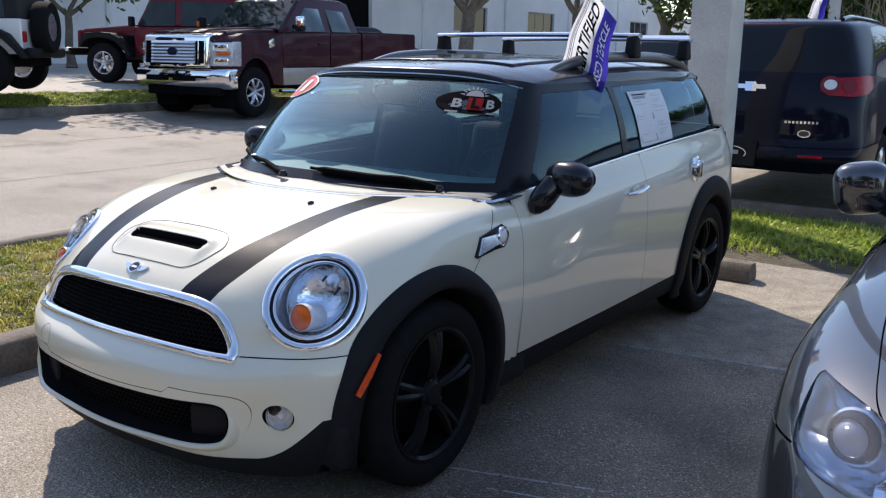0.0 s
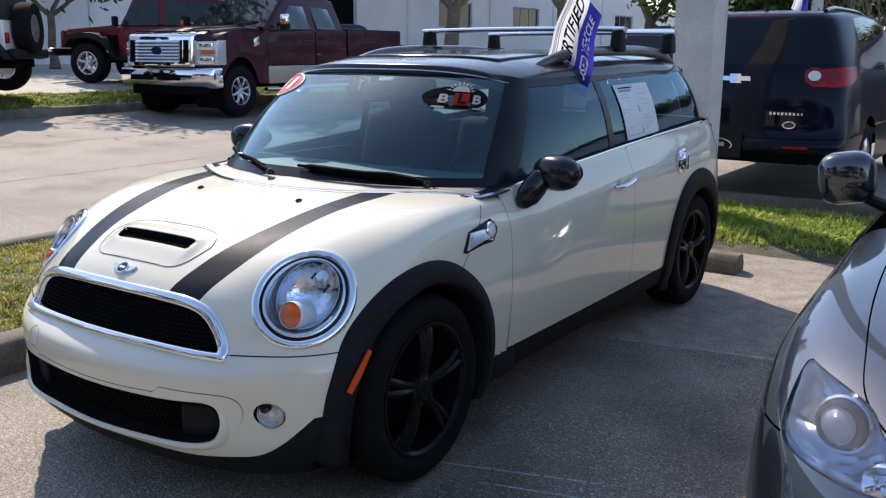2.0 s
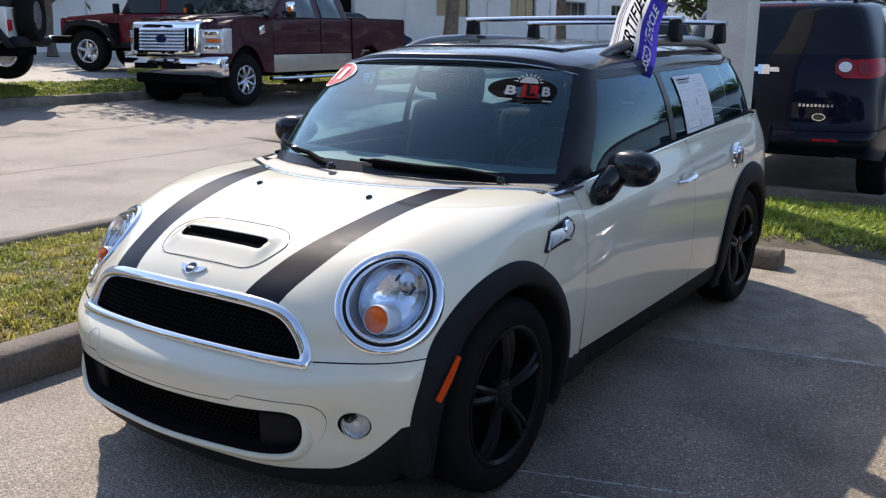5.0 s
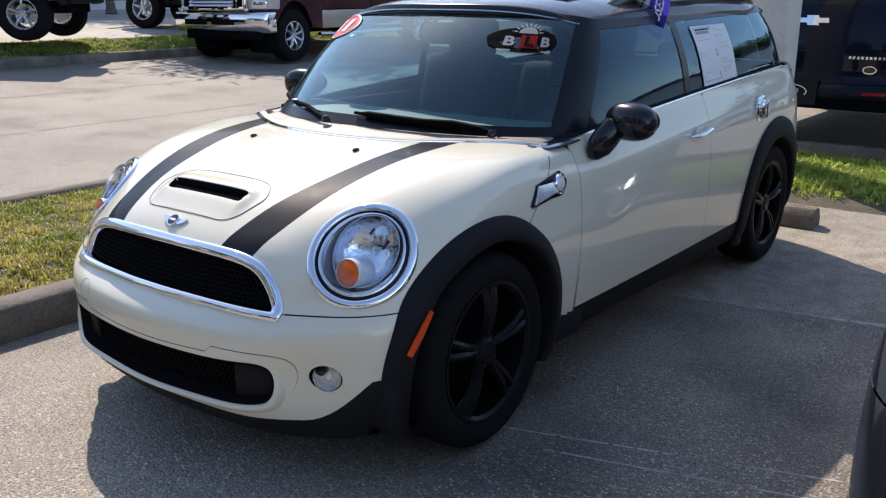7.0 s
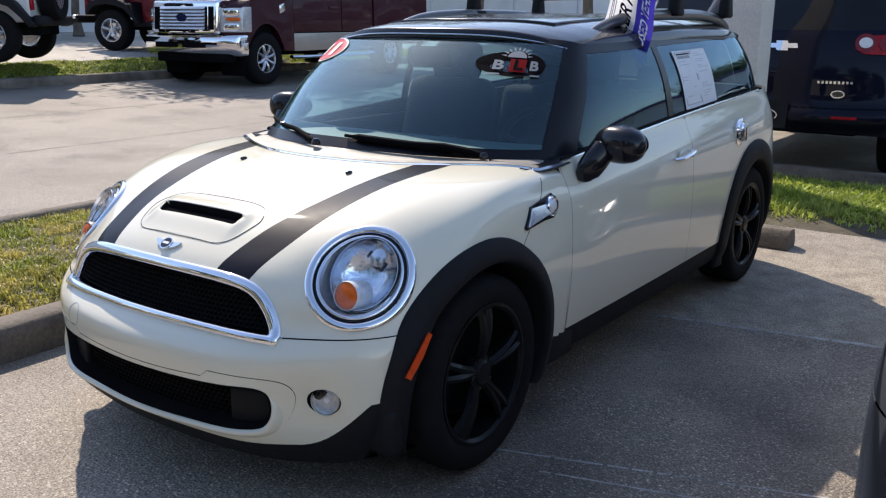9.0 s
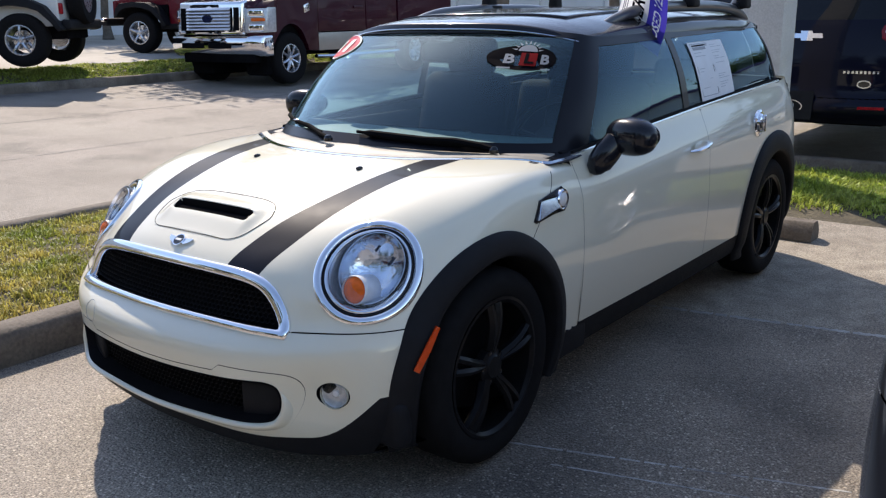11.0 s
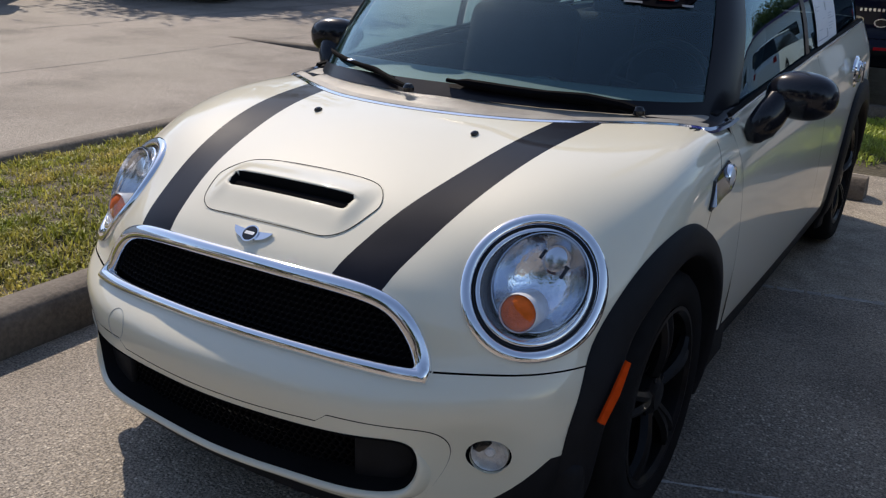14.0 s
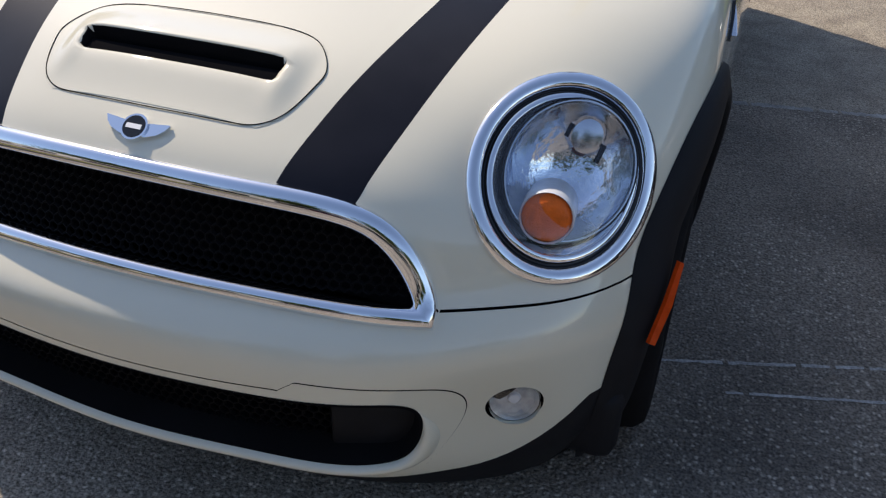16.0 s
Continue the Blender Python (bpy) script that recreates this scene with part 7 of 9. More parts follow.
q = np.stack([gi[:-1, :-1], gi[1:, :-1], gi[1:, 1:], gi[:-1, 1:]], -1).reshape(-1, 4)
okq = (np.hypot(LX[:, 1] - C_AX, LX[:, 2] - C_HUB) > C_R + .01)[q].all(1)
part_mesh("inner_shell", mesh_of("inner_shell", LX, q[okq], DARK), crossover)
part("floor_pan", box(1.6, 4.3, .12, (0, 2.5, .46), .03), DARK, crossover)
part("bonnet", box(1.78, 1.1, .5, (0, 4.35, .80), .15, 4), PAINT_NAVY, crossover)


def on_cro(x, z, lift=0.0):
    uv = cro.find([(x, z)], [0, 2], (3, 11, 0, 9))
    return Vector(cro.at(uv[:, 0], uv[:, 1])[0] + cro.normal(uv[:, 0], uv[:, 1], CF)[0] * lift), Vector(cro.normal(uv[:, 0], uv[:, 1], CF)[0])


def plate_on(where, x, z, pts, material, name, parent, label="", thick=.004, lift=.002):
    p, n = where(x, z, lift)
    h = Vector((0, 0, 1)).cross(n).normalized()
    t = n.cross(h)
    return part(name, extrude_poly([p + h * a + t * b for a, b in pts], n, thick), material, parent, label)


rect = lambda w, h: [(-w / 2, -h / 2), (w / 2, -h / 2), (w / 2, h / 2), (-w / 2, h / 2)]
plate_on(on_cro, 0, 1.155, [(-.125, -.02), (-.05, -.02), (-.04, -.042), (.055, -.042), (.05, -.02), (.135, -.02), (.125, .02), (.05, .02), (.04, .042), (-.055, .042), (-.05, .02), (-.135, .02)], CHROME, "tail_badge", crossover, "plain silver badge", .01)
for i in range(9):
    plate_on(on_cro, .34 + i * .032, .862, rect(.019, .022), CHROME_SOFT, "model_lettering", crossover, "plain silver bar")
plate_on(on_cro, .50, .765, circle((0, 0), .055, 24, .6), CHROME_SOFT, "oval_badge", crossover, "silver oval badge")
plate_on(on_cro, .50, .765, circle((0, 0), .045, 24, .55), PLASTIC_GLOSS, "oval_badge_field", crossover, "dark oval", .006, .003)
pl = plate_on(on_cro, -.10, .58, rect(.46, .24), PLASTIC, "number_plate", crossover, "black dealer plate", .012)
plate_on(on_cro, -.10, .57, circle((0, 0), .15, 32, .42), CHROME_SOFT, "plate_oval", pl, "grey oval ring", .003, .015)
plate_on(on_cro, -.10, .57, circle((0, 0), .14, 32, .40), PLASTIC, "plate_field", pl, "black oval", .003, .0165)
plate_on(on_cro, -.10, .665, rect(.17, .022), INK_GREY, "plate_bar", pl, "grey bar", .003, .015)
plate_on(on_cro, -.10, .575, rect(.16, .035), INK_GREY, "plate_bar", pl, "grey bar", .003, .02)
for sx in (-.62, .58):
    plate_on(on_cro, sx, .575, rect(.20, .022), RED_LENS, "reflector", crossover, "red bumper reflector", .004)
for s in (1, -1):
    p, n = on_cro(s * .655, 1.185, .013)
    plate_on(on_cro, s * .655, 1.185, circle((0, 0), .082, 28, .95), RED_DEEP, 'lamp_ring', crossover, 'deep red lamp ring', .004, .0125)
    plate_on(on_cro, s * .80, 1.175, circle((0, 0), .060, 24, 1.0), RED_DEEP, 'lamp_round', crossover, 'deep red round lamp', .004, .0125)
    plate_on(on_cro, s * .655, 1.185, circle((0, 0), .052, 28, .85), CLEAR_WHITE, "reversing_lamp", crossover, "clear reversing lamp", .008, .013)
    wheel(crossover, (s * .86, C_AX, C_HUB), s, r=.37, width=.25, rim_r=.235, rim=RIM_SILVER, double=False, label="silver alloy rim")
    wheel(crossover, (s * .86, C_AX + 3.02, C_HUB), s, r=.37, width=.25, rim_r=.235, rim=RIM_SILVER, double=False, label="silver alloy rim")
    part("roof_rail", tube([(s * .60, y, 1.735 + .055 * (1 - (abs(y - 1.55) / 1.0) ** 4)) for y in np.linspace(.62, 2.5, 20)], .02, 8), PAINT_BLACK, crossover, "black roof rail")
    part("door_mirror", box(.22, .12, .17, (s * 1.10, 3.35, 1.13), .05, 3), PAINT_NAVY, crossover)
part("rear_wiper", tube([(-.02, .15, 1.24), (-.25, .15, 1.265), (-.42, .17, 1.29)], .012, 8), PLASTIC, crossover, "black rear wiper")
part("high_brake_lamp", box(.5, .02, .025, (0, .395, 1.70), .006), RED_LENS, crossover, "red high brake lamp")
part("roof_aerial", lathe([(.02, 0), (.016, .03), (.006, .05), (.004, .16), (0, .161)], 12, "Z", (.05, .75, 1.765)), PLASTIC, crossover, "black roof aerial")
part("exhaust_shield", box(1.3, .3, .1, (0, .40, .45), .03), DARK, crossover)

# ---------------------------------------------------------------- vehicles across the lane


def prof_x(pts, x0, x1, bevel=.03, seg=3, taper=0.0, tz=None):
    """A side profile of (y, z) points given width from x0 to x1; above tz it leans in by taper."""
    bm = bmesh.new()
    def xs(x, z):
        if tz is None or z <= tz:
            return x
        return x - math.copysign(taper * (z - tz), x)
    a = [bm.verts.new((xs(x0, z), y, z)) for y, z in pts]
    b = [bm.verts.new((xs(x1, z), y, z)) for y, z in pts]
    bm.faces.new(a)
    bm.faces.new(list(reversed(b)))
    for i in range(len(pts)):
        j = (i + 1) % len(pts)
        bm.faces.new((a[i], a[j], b[j], b[i]))
    if bevel:
        bmesh.ops.bevel(bm, geom=list(bm.edges), offset=bevel, segments=seg, affect="EDGES", profile=.6, clamp_overlap=True)
    return bm


def arch_pts(yc, r, z0, n=14, zc=.40):
    """The lower edge of a flank going up and over a wheel."""
    return [(yc + r * math.cos(a), max(z0, zc + r * math.sin(a))) for a in np.linspace(0, math.pi, n)]


LAMP_GREY = mat("clear_lamp_plastic", (0.50, 0.52, 0.55), 0.15, 0.3, coat=0.8, vary=0.15, scale=20, bump=0.002, bump_scale=50)


BAR = mat("bright_grille_bar", (0.70, 0.71, 0.74), 0.3, 0.7, vary=0.05, scale=12)
TRUCK_GLASS = mat("teal_truck_window", (0.075, 0.105, 0.115), 0.06, vary=0.3, scale=2.5, spec=0.4)


def pickup(at):
    t = thing("pickup_truck", "dark burgundy heavy-duty extended-cab pickup with chrome grille and bumper", "pickup truck", at=at)
    R = .43
    WB_T = 3.60
    for s in (1, -1):
        x0, x1 = s * 1.0, s * .72
        fl = [(-.80, .62), (-.46, .62)] + list(reversed(arch_pts(0, .49, .62, zc=.42))) + [(.52, .52), (.95, .50), (.95, 1.22), (.80, 1.235), (-.30, 1.21), (-.66, 1.17), (-.80, 1.10)]
        part("front_wing", prof_x(fl, min(x0, x1), max(x0, x1), .02, 2), PAINT_BURGUNDY, t)
        part("lower_door", prof_x([(.95, .50), (2.95, .50), (2.95, .78), (.95, .78)], min(s * 1.005, s * .9), max(s * 1.005, s * .9), .02, 2), PAINT_LOWER, t, "pale gold lower door")
        d = part("door", prof_x([(.96, .79), (2.10, .79), (2.10, 1.27), (.96, 1.24)], min(s * 1.0, s * .9), max(s * 1.0, s * .9), .018, 2), PAINT_BURGUNDY, t)
        part("door_handle", box(.02, .20, .035, (s * 1.012, 1.92, 1.10), .008, 2), PAINT_BURGUNDY, d)
        part("door", prof_x([(2.115, .79), (2.95, .79), (2.95, 1.28), (2.115, 1.27)], min(s * 1.0, s * .9), max(s * 1.0, s * .9), .018, 2), PAINT_BURGUNDY, t, "rear-hinged half door")
        bed = [(3.0, .55), (WB_T - .50, .55)] + list(reversed(arch_pts(WB_T, .49, .55, zc=.42))) + [(WB_T + .55, .55), (4.95, .58), (4.95, 1.30), (3.0, 1.30)]
        part("bed_side", prof_x(bed, min(s * 1.0, s * .80), max(s * 1.0, s * .80), .02, 2), PAINT_BURGUNDY, t)
        part("bed_rail", box(.10, 1.95, .03, (s * .94, 3.97, 1.312), .01, 2), PLASTIC, t, "black bed rail cap")
        part("step_bar", tube([(s * 1.03, .75, .42), (s * 1.05, 1.2, .41), (s * 1.05, 2.6, .41), (s * 1.03, 2.9, .42)], .045, 10, flat=.7), CHROME_SOFT, t, "bright side step")
        # headlamp
        hl = part("headlight", prof_x([(-.83, .80), (-.60, .80), (-.58, 1.10), (-.80, 1.10)], min(s * 1.01, s * .70), max(s * 1.01, s * .70), .02, 2), LAMP_GREY, t, "clear headlight")
        for zb in (.86, 1.03):
            part("lamp_bowl", box(.20, .02, .09, (s * .87, -.832, zb), .02, 3), CHROME, hl, "chrome lamp bowl")
        part("indicator", prof_x([(-.836, .935), (-.70, .935), (-.70, .972), (-.836, .972)], min(s * .98, s * .80), max(s * .98, s * .80), .01, 1), AMBER, hl, "amber indicator")
        part("headlight_bezel", box(.02, .02, .32, (s * .69, -.825, .95), .005), CHROME, hl)
        # windows
        part("side_window", prof_x([(1.28, 1.28), (2.04, 1.29), (2.02, 1.68), (1.72, 1.68)], min(s * .955, s * .94), max(s * .955, s * .94), .006, 1, .38, 1.28), TRUCK_GLASS, t, "tinted glass")
        part("side_window", prof_x([(2.20, 1.30), (2.66, 1.30), (2.58, 1.66), (2.18, 1.68)], min(s * .955, s * .94), max(s * .955, s * .94), .006, 1, .38, 1.28), TRUCK_GLASS, t, "tinted glass")
        mr = part("door_mirror", box(.15, .11, .20, (s * 1.16, 1.22, 1.42), .035, 3), CHROME if s > 0 else PLASTIC, t, "towing mirror")
        part("mirror_lower", box(.165, .125, .10, (s * 1.16, 1.22, 1.33), .03, 2), PLASTIC, mr, "black lower housing")
        part("mirror_signal", box(.06, .02, .09, (s * 1.19, 1.163, 1.40), .008, 2), AMBER, mr, "amber mirror signal")
        part("mirror_arm", tube([(s * .97, 1.26, 1.36), (s * 1.12, 1.23, 1.38)], .03, 8), PLASTIC, mr)
        part("vent_badge", box(.012, .22, .10, (s * 1.006, .48, 1.09), .01, 2, rot=Euler((.15, 0, 0)).to_matrix()), CHROME_SOFT, t, "silver wing vent")
        part("wheel_arch_liner", box(.5, 1.0, .75, (s * .62, 0, .52), .05), DARK, t)
        for yy in (0, WB_T):
            wheel(t, (s * .845, yy if yy == 0 else 3.95, R), s, r=R, width=.27, rim_r=.235, rim=RIM_SILVER, spokes=8, double=False, seg=40, label="polished steel rim")
    part("bonnet", prof_x([(-.80, 1.06), (-.76, 1.17), (-.55, 1.235), (.2, 1.29), (.98, 1.31), (.98, 1.16), (-.7, 1.0)], -.84, .84, .05, 4), PAINT_BURGUNDY, t)
    part("bonnet_ridge", prof_x([(-.60, 1.22), (-.45, 1.275), (.9, 1.335), (.95, 1.28), (-.5, 1.2)], -.40, .40, .03, 3), PAINT_BURGUNDY, t)
    # grille
    g = part("grille", prof_x([(-.90, .78), (-.86, 1.165), (-.70, 1.20), (-.70, .78)], -.70, .70, .035, 3), CHROME, t, "chrome grille shell")
    part("grille_field", prof_x([(-.908, .83), (-.878, 1.10), (-.86, 1.10), (-.88, .83)], -.50, .50, .004, 1), DARK, g, "dark grille field")
    for i in range(7):
        part("grille_bar", box(.98, .045, .012, (0, -.922 + i * .0045, .850 + i * .039), .005, 2, rot=Euler((.75, 0, 0)).to_matrix()), BAR, g, "bright grille bar")
    for s in (1, -1):
        part("grille_slot", prof_x([(-.908, .83), (-.878, 1.10), (-.86, 1.10), (-.88, .83)], min(s * .545, s * .645), max(s * .545, s * .645), .004, 1), DARK, g, "dark side slot")
    part("grille_badge", extrude_poly([(x, -.925, z) for x, z in circle((0, .97), .12, 28, .42)], (0, 1, 0), .02), CHROME, g, "plain chrome oval")
    part("grille_badge_field", extrude_poly([(x, -.928, z) for x, z in circle((0, .97), .105, 28, .40)], (0, 1, 0), .01), PAINT_BLUE, g, "blue oval")
    bmp = part("bumper", prof_x([(-.98, .53), (-1.0, .66), (-.97, .765), (-.72, .775), (-.72, .46), (-.90, .46)], -1.03, 1.03, .04, 3), CHROME, t, "chrome front bumper")
    for x, w in ((0, .0), (-.30, .50), (.30, .50)):
        if w:
            part("bumper_slot", prof_x([(-1.006, .585), (-1.003, .665), (-.98, .665), (-.98, .585)], x - w / 2, x + w / 2, .01, 2), DARK, bmp, "dark bumper slot")
    part("air_dam", prof_x([(-.80, .36), (-.80, .52), (-.65, .52), (-.65, .36)], -.82, .82, .03, 2), DARK, t, "black air dam")
    # cab
    cab = [(.96, 1.24), (1.62, 1.80), (1.80, 1.86), (2.60, 1.86), (2.80, 1.80), (2.97, 1.26)]
    part("cab", prof_x(cab, -.94, .94, .05, 4, .36, 1.28), PAINT_BURGUNDY, t)
    part("windscreen", prof_x([(.995, 1.30), (1.585, 1.79), (1.60, 1.775), (1.01, 1.285)], -.88, .88, .004, 1, .30, 1.28), WINDOW_TINT, t, "tinted glass")
    part("cowl", box(1.7, .12, .03, (0, .97, 1.305), .01, 2), PLASTIC, t)
    for x in (-.42, .15):
        part("wiper", tube([(x, .97, 1.325), (x + .30, 1.05, 1.37), (x + .52, 1.10, 1.40)], .012, 6), PLASTIC, t, "black wiper")
    part("bed_floor", box(1.7, 1.95, .06, (0, 3.97, .78), .01), PLASTIC, t)
    part("bed_front", box(1.8, .06, .72, (0, 3.02, .94), .015), PAINT_BURGUNDY, t)
    part("tailgate", box(1.8, .06, .72, (0, 4.92, .94), .015), PAINT_BURGUNDY, t)
    part("rear_bumper", box(1.95, .16, .2, (0, 5.03, .60), .04, 3), CHROME, t)
    part("chassis", box(1.1, 5.4, .25, (0, 2.0, .55), .03), DARK, t)
    return t


truck = pickup((-10.12, 8.33, float(ground_z(-10.1)) + .002))
truck.matrix_world = truck.matrix_world @ pose(0, 0, 0, 0, 0, 7.2)
# proportions of the tall heavy-duty body: deep nose, upright cab, bumper bowed back at its ends
for ob in truck.children:
    if ob.data is None:
        continue
    for o in [ob] + list(ob.children):
        m2 = o.data
        W = np.empty(len(m2.vertices) * 3)
        m2.vertices.foreach_get("co", W)
        W = W.reshape(-1, 3)
        W[:, 1] = np.where(W[:, 1] < -.55, W[:, 1] + .24 * np.clip((abs(W[:, 0]) - .60) / .43, 0, 1.1) ** 1.6, W[:, 1])
        W[:, 1] = np.interp(W[:, 1], [-2, .30, .97, 1.62, 2.70, 2.97, 4.95, 6], [-2, .30, .745, 1.50, 3.02, 3.26, 5.40, 6.45])
        W[:, 2] = np.interp(W[:, 2], [-1, .40, .78, 1.165, 1.30, 1.80, 1.86, 2.5], [-1, .42, .84, 1.36, 1.50, 2.05, 2.11, 2.75])
        m2.vertices.foreach_set("co", W.ravel())
        m2.update()


def offroader(name, label, at, rz, paint, top, spare=True, rim=RIM_SILVER):
    t = thing(name, label, "off-road car", "off-road cars", at=at, rz=rz)
    R = .40
    WB_J = 2.42
    for s in (1, -1):
        x0, x1 = s * .78, s * .30
        for yc, nm in ((0, "front_wing"), (WB_J, "rear_wing")):
            up = [(-.56, .70), (-.50, .88), (-.40, .985), (-.10, 1.01), (.20, .995), (.40, .90), (.56, .68), (.66, .55)]
            dn = [(.58, .52), (.48, .66), (.33, .84), (.15, .90), (-.10, .915), (-.34, .895), (-.44, .82), (-.49, .70)]
            part(nm, prof_x([(yc + a, b) for a, b in up + dn], min(s * .95, s * .60), max(s * .95, s * .60), .02, 2), PLASTIC, t, "black flared wheel arch")
        part("inner_wing", box(.2, 1.1, .30, (s * .55, 0, .80), .04, 2), DARK, t)
        part("rocker", box(.10, 1.6, .12, (s * .74, 1.2, .52), .03, 2), PLASTIC, t, "black rocker guard")
        d = part("door", box(.05, .92, .55, (s * .765, 1.12, .84), .02, 3), paint, t)
        part("door_handle", box(.03, .14, .035, (s * .80, 1.48, .98), .01, 2), PLASTIC, d)
        part("door_mirror", box(.16, .08, .20, (s * .93, .70, 1.22), .03, 3), PLASTIC, t, "black door mirror")
        part("side_window", prof_x([(.74, 1.14), (1.55, 1.14), (1.55, 1.62), (1.0, 1.62)], min(s * .755, s * .74), max(s * .755, s * .74), .006, 1, .15, 1.14), WINDOW_TINT, t, "tinted glass")
        part("side_window", prof_x([(1.68, 1.14), (2.75, 1.14), (2.70, 1.60), (1.68, 1.62)], min(s * .755, s * .74), max(s * .755, s * .74), .006, 1, .15, 1.14), WINDOW_TINT, t, "tinted glass")
        part("headlight", lathe([(.095, -.74), (.095, -.77), (.06, -.785), (0, -.79)], 24, "Y", (s * .48, 0, .93)), CLEAR_WHITE, t, "round headlight")
        part("tail_lamp", box(.10, .05, .17, (s * .70, 3.0, .86), .02, 2), RED_LENS, t, "red tail lamp")
        for yy in (0, WB_J):
            wheel(t, (s * .80, yy, R), s, r=R, width=.27, rim_r=.225, rim=rim, spokes=5, double=False, seg=40, label="five-spoke alloy rim")
    part("bonnet", prof_x([(-.70, .72), (-.70, 1.03), (-.60, 1.08), (.62, 1.17), (.66, 1.12), (.66, .70)], -.60, .60, .05, 4), paint, t)
    part("grille", prof_x([(-.78, .70), (-.76, 1.04), (-.68, 1.06), (-.68, .70)], -.64, .64, .03, 3), paint, t)
    for i in range(7):
        part("grille_slot", box(.05, .02, .24, (-.24 + i * .08, -.775, .90), .01, 2), DARK, t, "dark grille slot")
    part("tub", prof_x([(.62, .55), (.62, 1.13), (2.98, 1.13), (2.98, .60)], -.76, .76, .03, 3), paint, t)
    part("hard_top", prof_x([(.66, 1.13), (1.0, 1.70), (1.12, 1.76), (2.85, 1.74), (2.97, 1.13)], -.74, .74, .05, 3, .14, 1.14), top, t)
    part("windscreen", prof_x([(.672, 1.19), (.965, 1.68), (.98, 1.67), (.69, 1.18)], -.64, .64, .004, 1), WINDOW_TINT, t, "tinted glass")
    part("bumper", box(1.55, .16, .16, (0, -.92, .62), .04, 3), PLASTIC, t, "black front bumper")
    part("bumper_end", box(1.70, .10, .08, (0, -.90, .66), .03, 2), CHROME_SOFT, t)
    part("rear_bumper", box(1.6, .14, .16, (0, 3.08, .62), .04, 3), PLASTIC, t, "black rear bumper")
    part("chassis", box(1.0, 3.6, .2, (0, 1.2, .50), .03), DARK, t)
    if spare:
        sp = new("spare_wheel")
        sp.parent = t
        sp.matrix_local = pose(.12, 3.14, 1.02, 0, 0, 90)
        bm = bmesh.new()
        lathe([(.22, .11), (.30, .13), (.38, .12), (.40, .07), (.40, -.07), (.38, -.12), (.22, -.11)], 40, "X", (0, 0, 0), bm, closed=True)
        part("tyre", bm, RUBBER, sp, "black spare tyre")
        bm = bmesh.new()
        lathe([(.225, .10), (.20, .09), (.15, .05), (.05, .08), (0, .08)], 32, "X", (0, 0, 0), bm)
        part("rim", bm, rim, sp, "silver spare rim")
    return t


offroader("off_road_car", "dark red off-road car with red hard top and silver wheels", (-14.3, 9.62, float(ground_z(-14.3)) + .10), -68, PAINT_RED, PAINT_RED)
offroader("off_road_car", "white off-road car with black top and rear spare wheel", (-13.67, 3.95, float(ground_z(-13.67)) + .10), -48.4, PAINT_WHITE2, SOFT_TOP)


def far_car(label, at, rz, paint, tall=0.0, length=4.5, category="car"):
    """A parked car seen far off: body, glasshouse, lamps, wheels."""
    t = thing("car", label, category, "parked cars", at=at, rz=rz)
    L = length
    ax = L * .60
    for s in (1, -1):
        fl = [(-.85, .30), (-.40, .28)] + list(reversed(arch_pts(0, .37, .28, zc=.33))) + [(.40, .24), (ax - .40, .24)] + list(reversed(arch_pts(ax, .37, .28, zc=.33))) + [(L - 1.0, .30), (L - .88, .45), (L - .90, .90 + tall * .3), (L - 1.4, .95 + tall * .3), (.55, .88 + tall * .25), (-.45, .76 + tall * .25), (-.82, .62)]
        part("body_side", prof_x(fl, min(s * .86, s * .60), max(s * .86, s * .60), .035, 3), paint, t)
        part("headlight", box(.22, .10, .14, (s * .62, -.80, .64 + tall * .1), .035, 2), CLEAR_WHITE, t, "clear headlight")
        part("tail_lamp", box(.18, .10, .18, (s * .66, L - .92, .80 + tall * .2), .03, 2), RED_LENS, t, "red tail lamp")
        part("door_mirror", box(.18, .10, .13, (s * .95, .75, .98 + tall * .3), .035, 2), paint, t)
        for yy in (0, ax):
            wheel(t, (s * .75, yy, .32), s, r=.32, width=.2, rim_r=.22, double=False, rim=RIM_SILVER, seg=32)
    part("bonnet", prof_x([(-.84, .35), (-.80, .66 + tall * .2), (-.40, .80 + tall * .25), (.60, .92 + tall * .25), (.60, .35)], -.62, .62, .05, 3), paint, t)
    part("boot", prof_x([(L - 1.7, .35), (L - 1.7, .96 + tall * .3), (L - 1.05, .97 + tall * .3), (L - .90, .88), (L - .90, .35)], -.62, .62, .05, 3), paint, t)
    top = 1.40 + tall
    rear = L - 1.35 if not tall else L - 1.0
    part("glasshouse", prof_x([(.45, .88 + tall * .25), (1.15, top - .06), (1.35, top - .015), (rear - .75 + tall, top - .015), (rear - .55 + tall, top - .06), (rear, .94 + tall * .3)], -.78, .78, .03, 3, .30, .92 + tall * .3), PLASTIC_GLOSS, t, "dark tinted glass")
    part("roof", prof_x([(1.12, top - .06), (1.35, top), (rear - .75 + tall, top), (rear - .52 + tall, top - .06)], -.63, .63, .025, 3), paint, t)
    return t


gz = lambda x: float(ground_z(x))
far_car("dark green sport utility vehicle parked by the building", (-8.6, 27.5, gz(-8.6)), 195, PAINT_GREEN, .40, 4.7)
far_car("silver sport utility vehicle parked beyond the grass strip", (-4.9, 16.2, gz(-4.9)), 20, PAINT_SILVER, .42, 4.6)
far_car("silver parked saloon behind the pickup", (-17.0, 22.0, gz(-17) + .1), 170, PAINT_BLUE, 0, 4.5)
far_car("white minivan parked across the lot", (5.4, 19.0, 0), 182, PAINT_WHITE2, .32, 4.8)
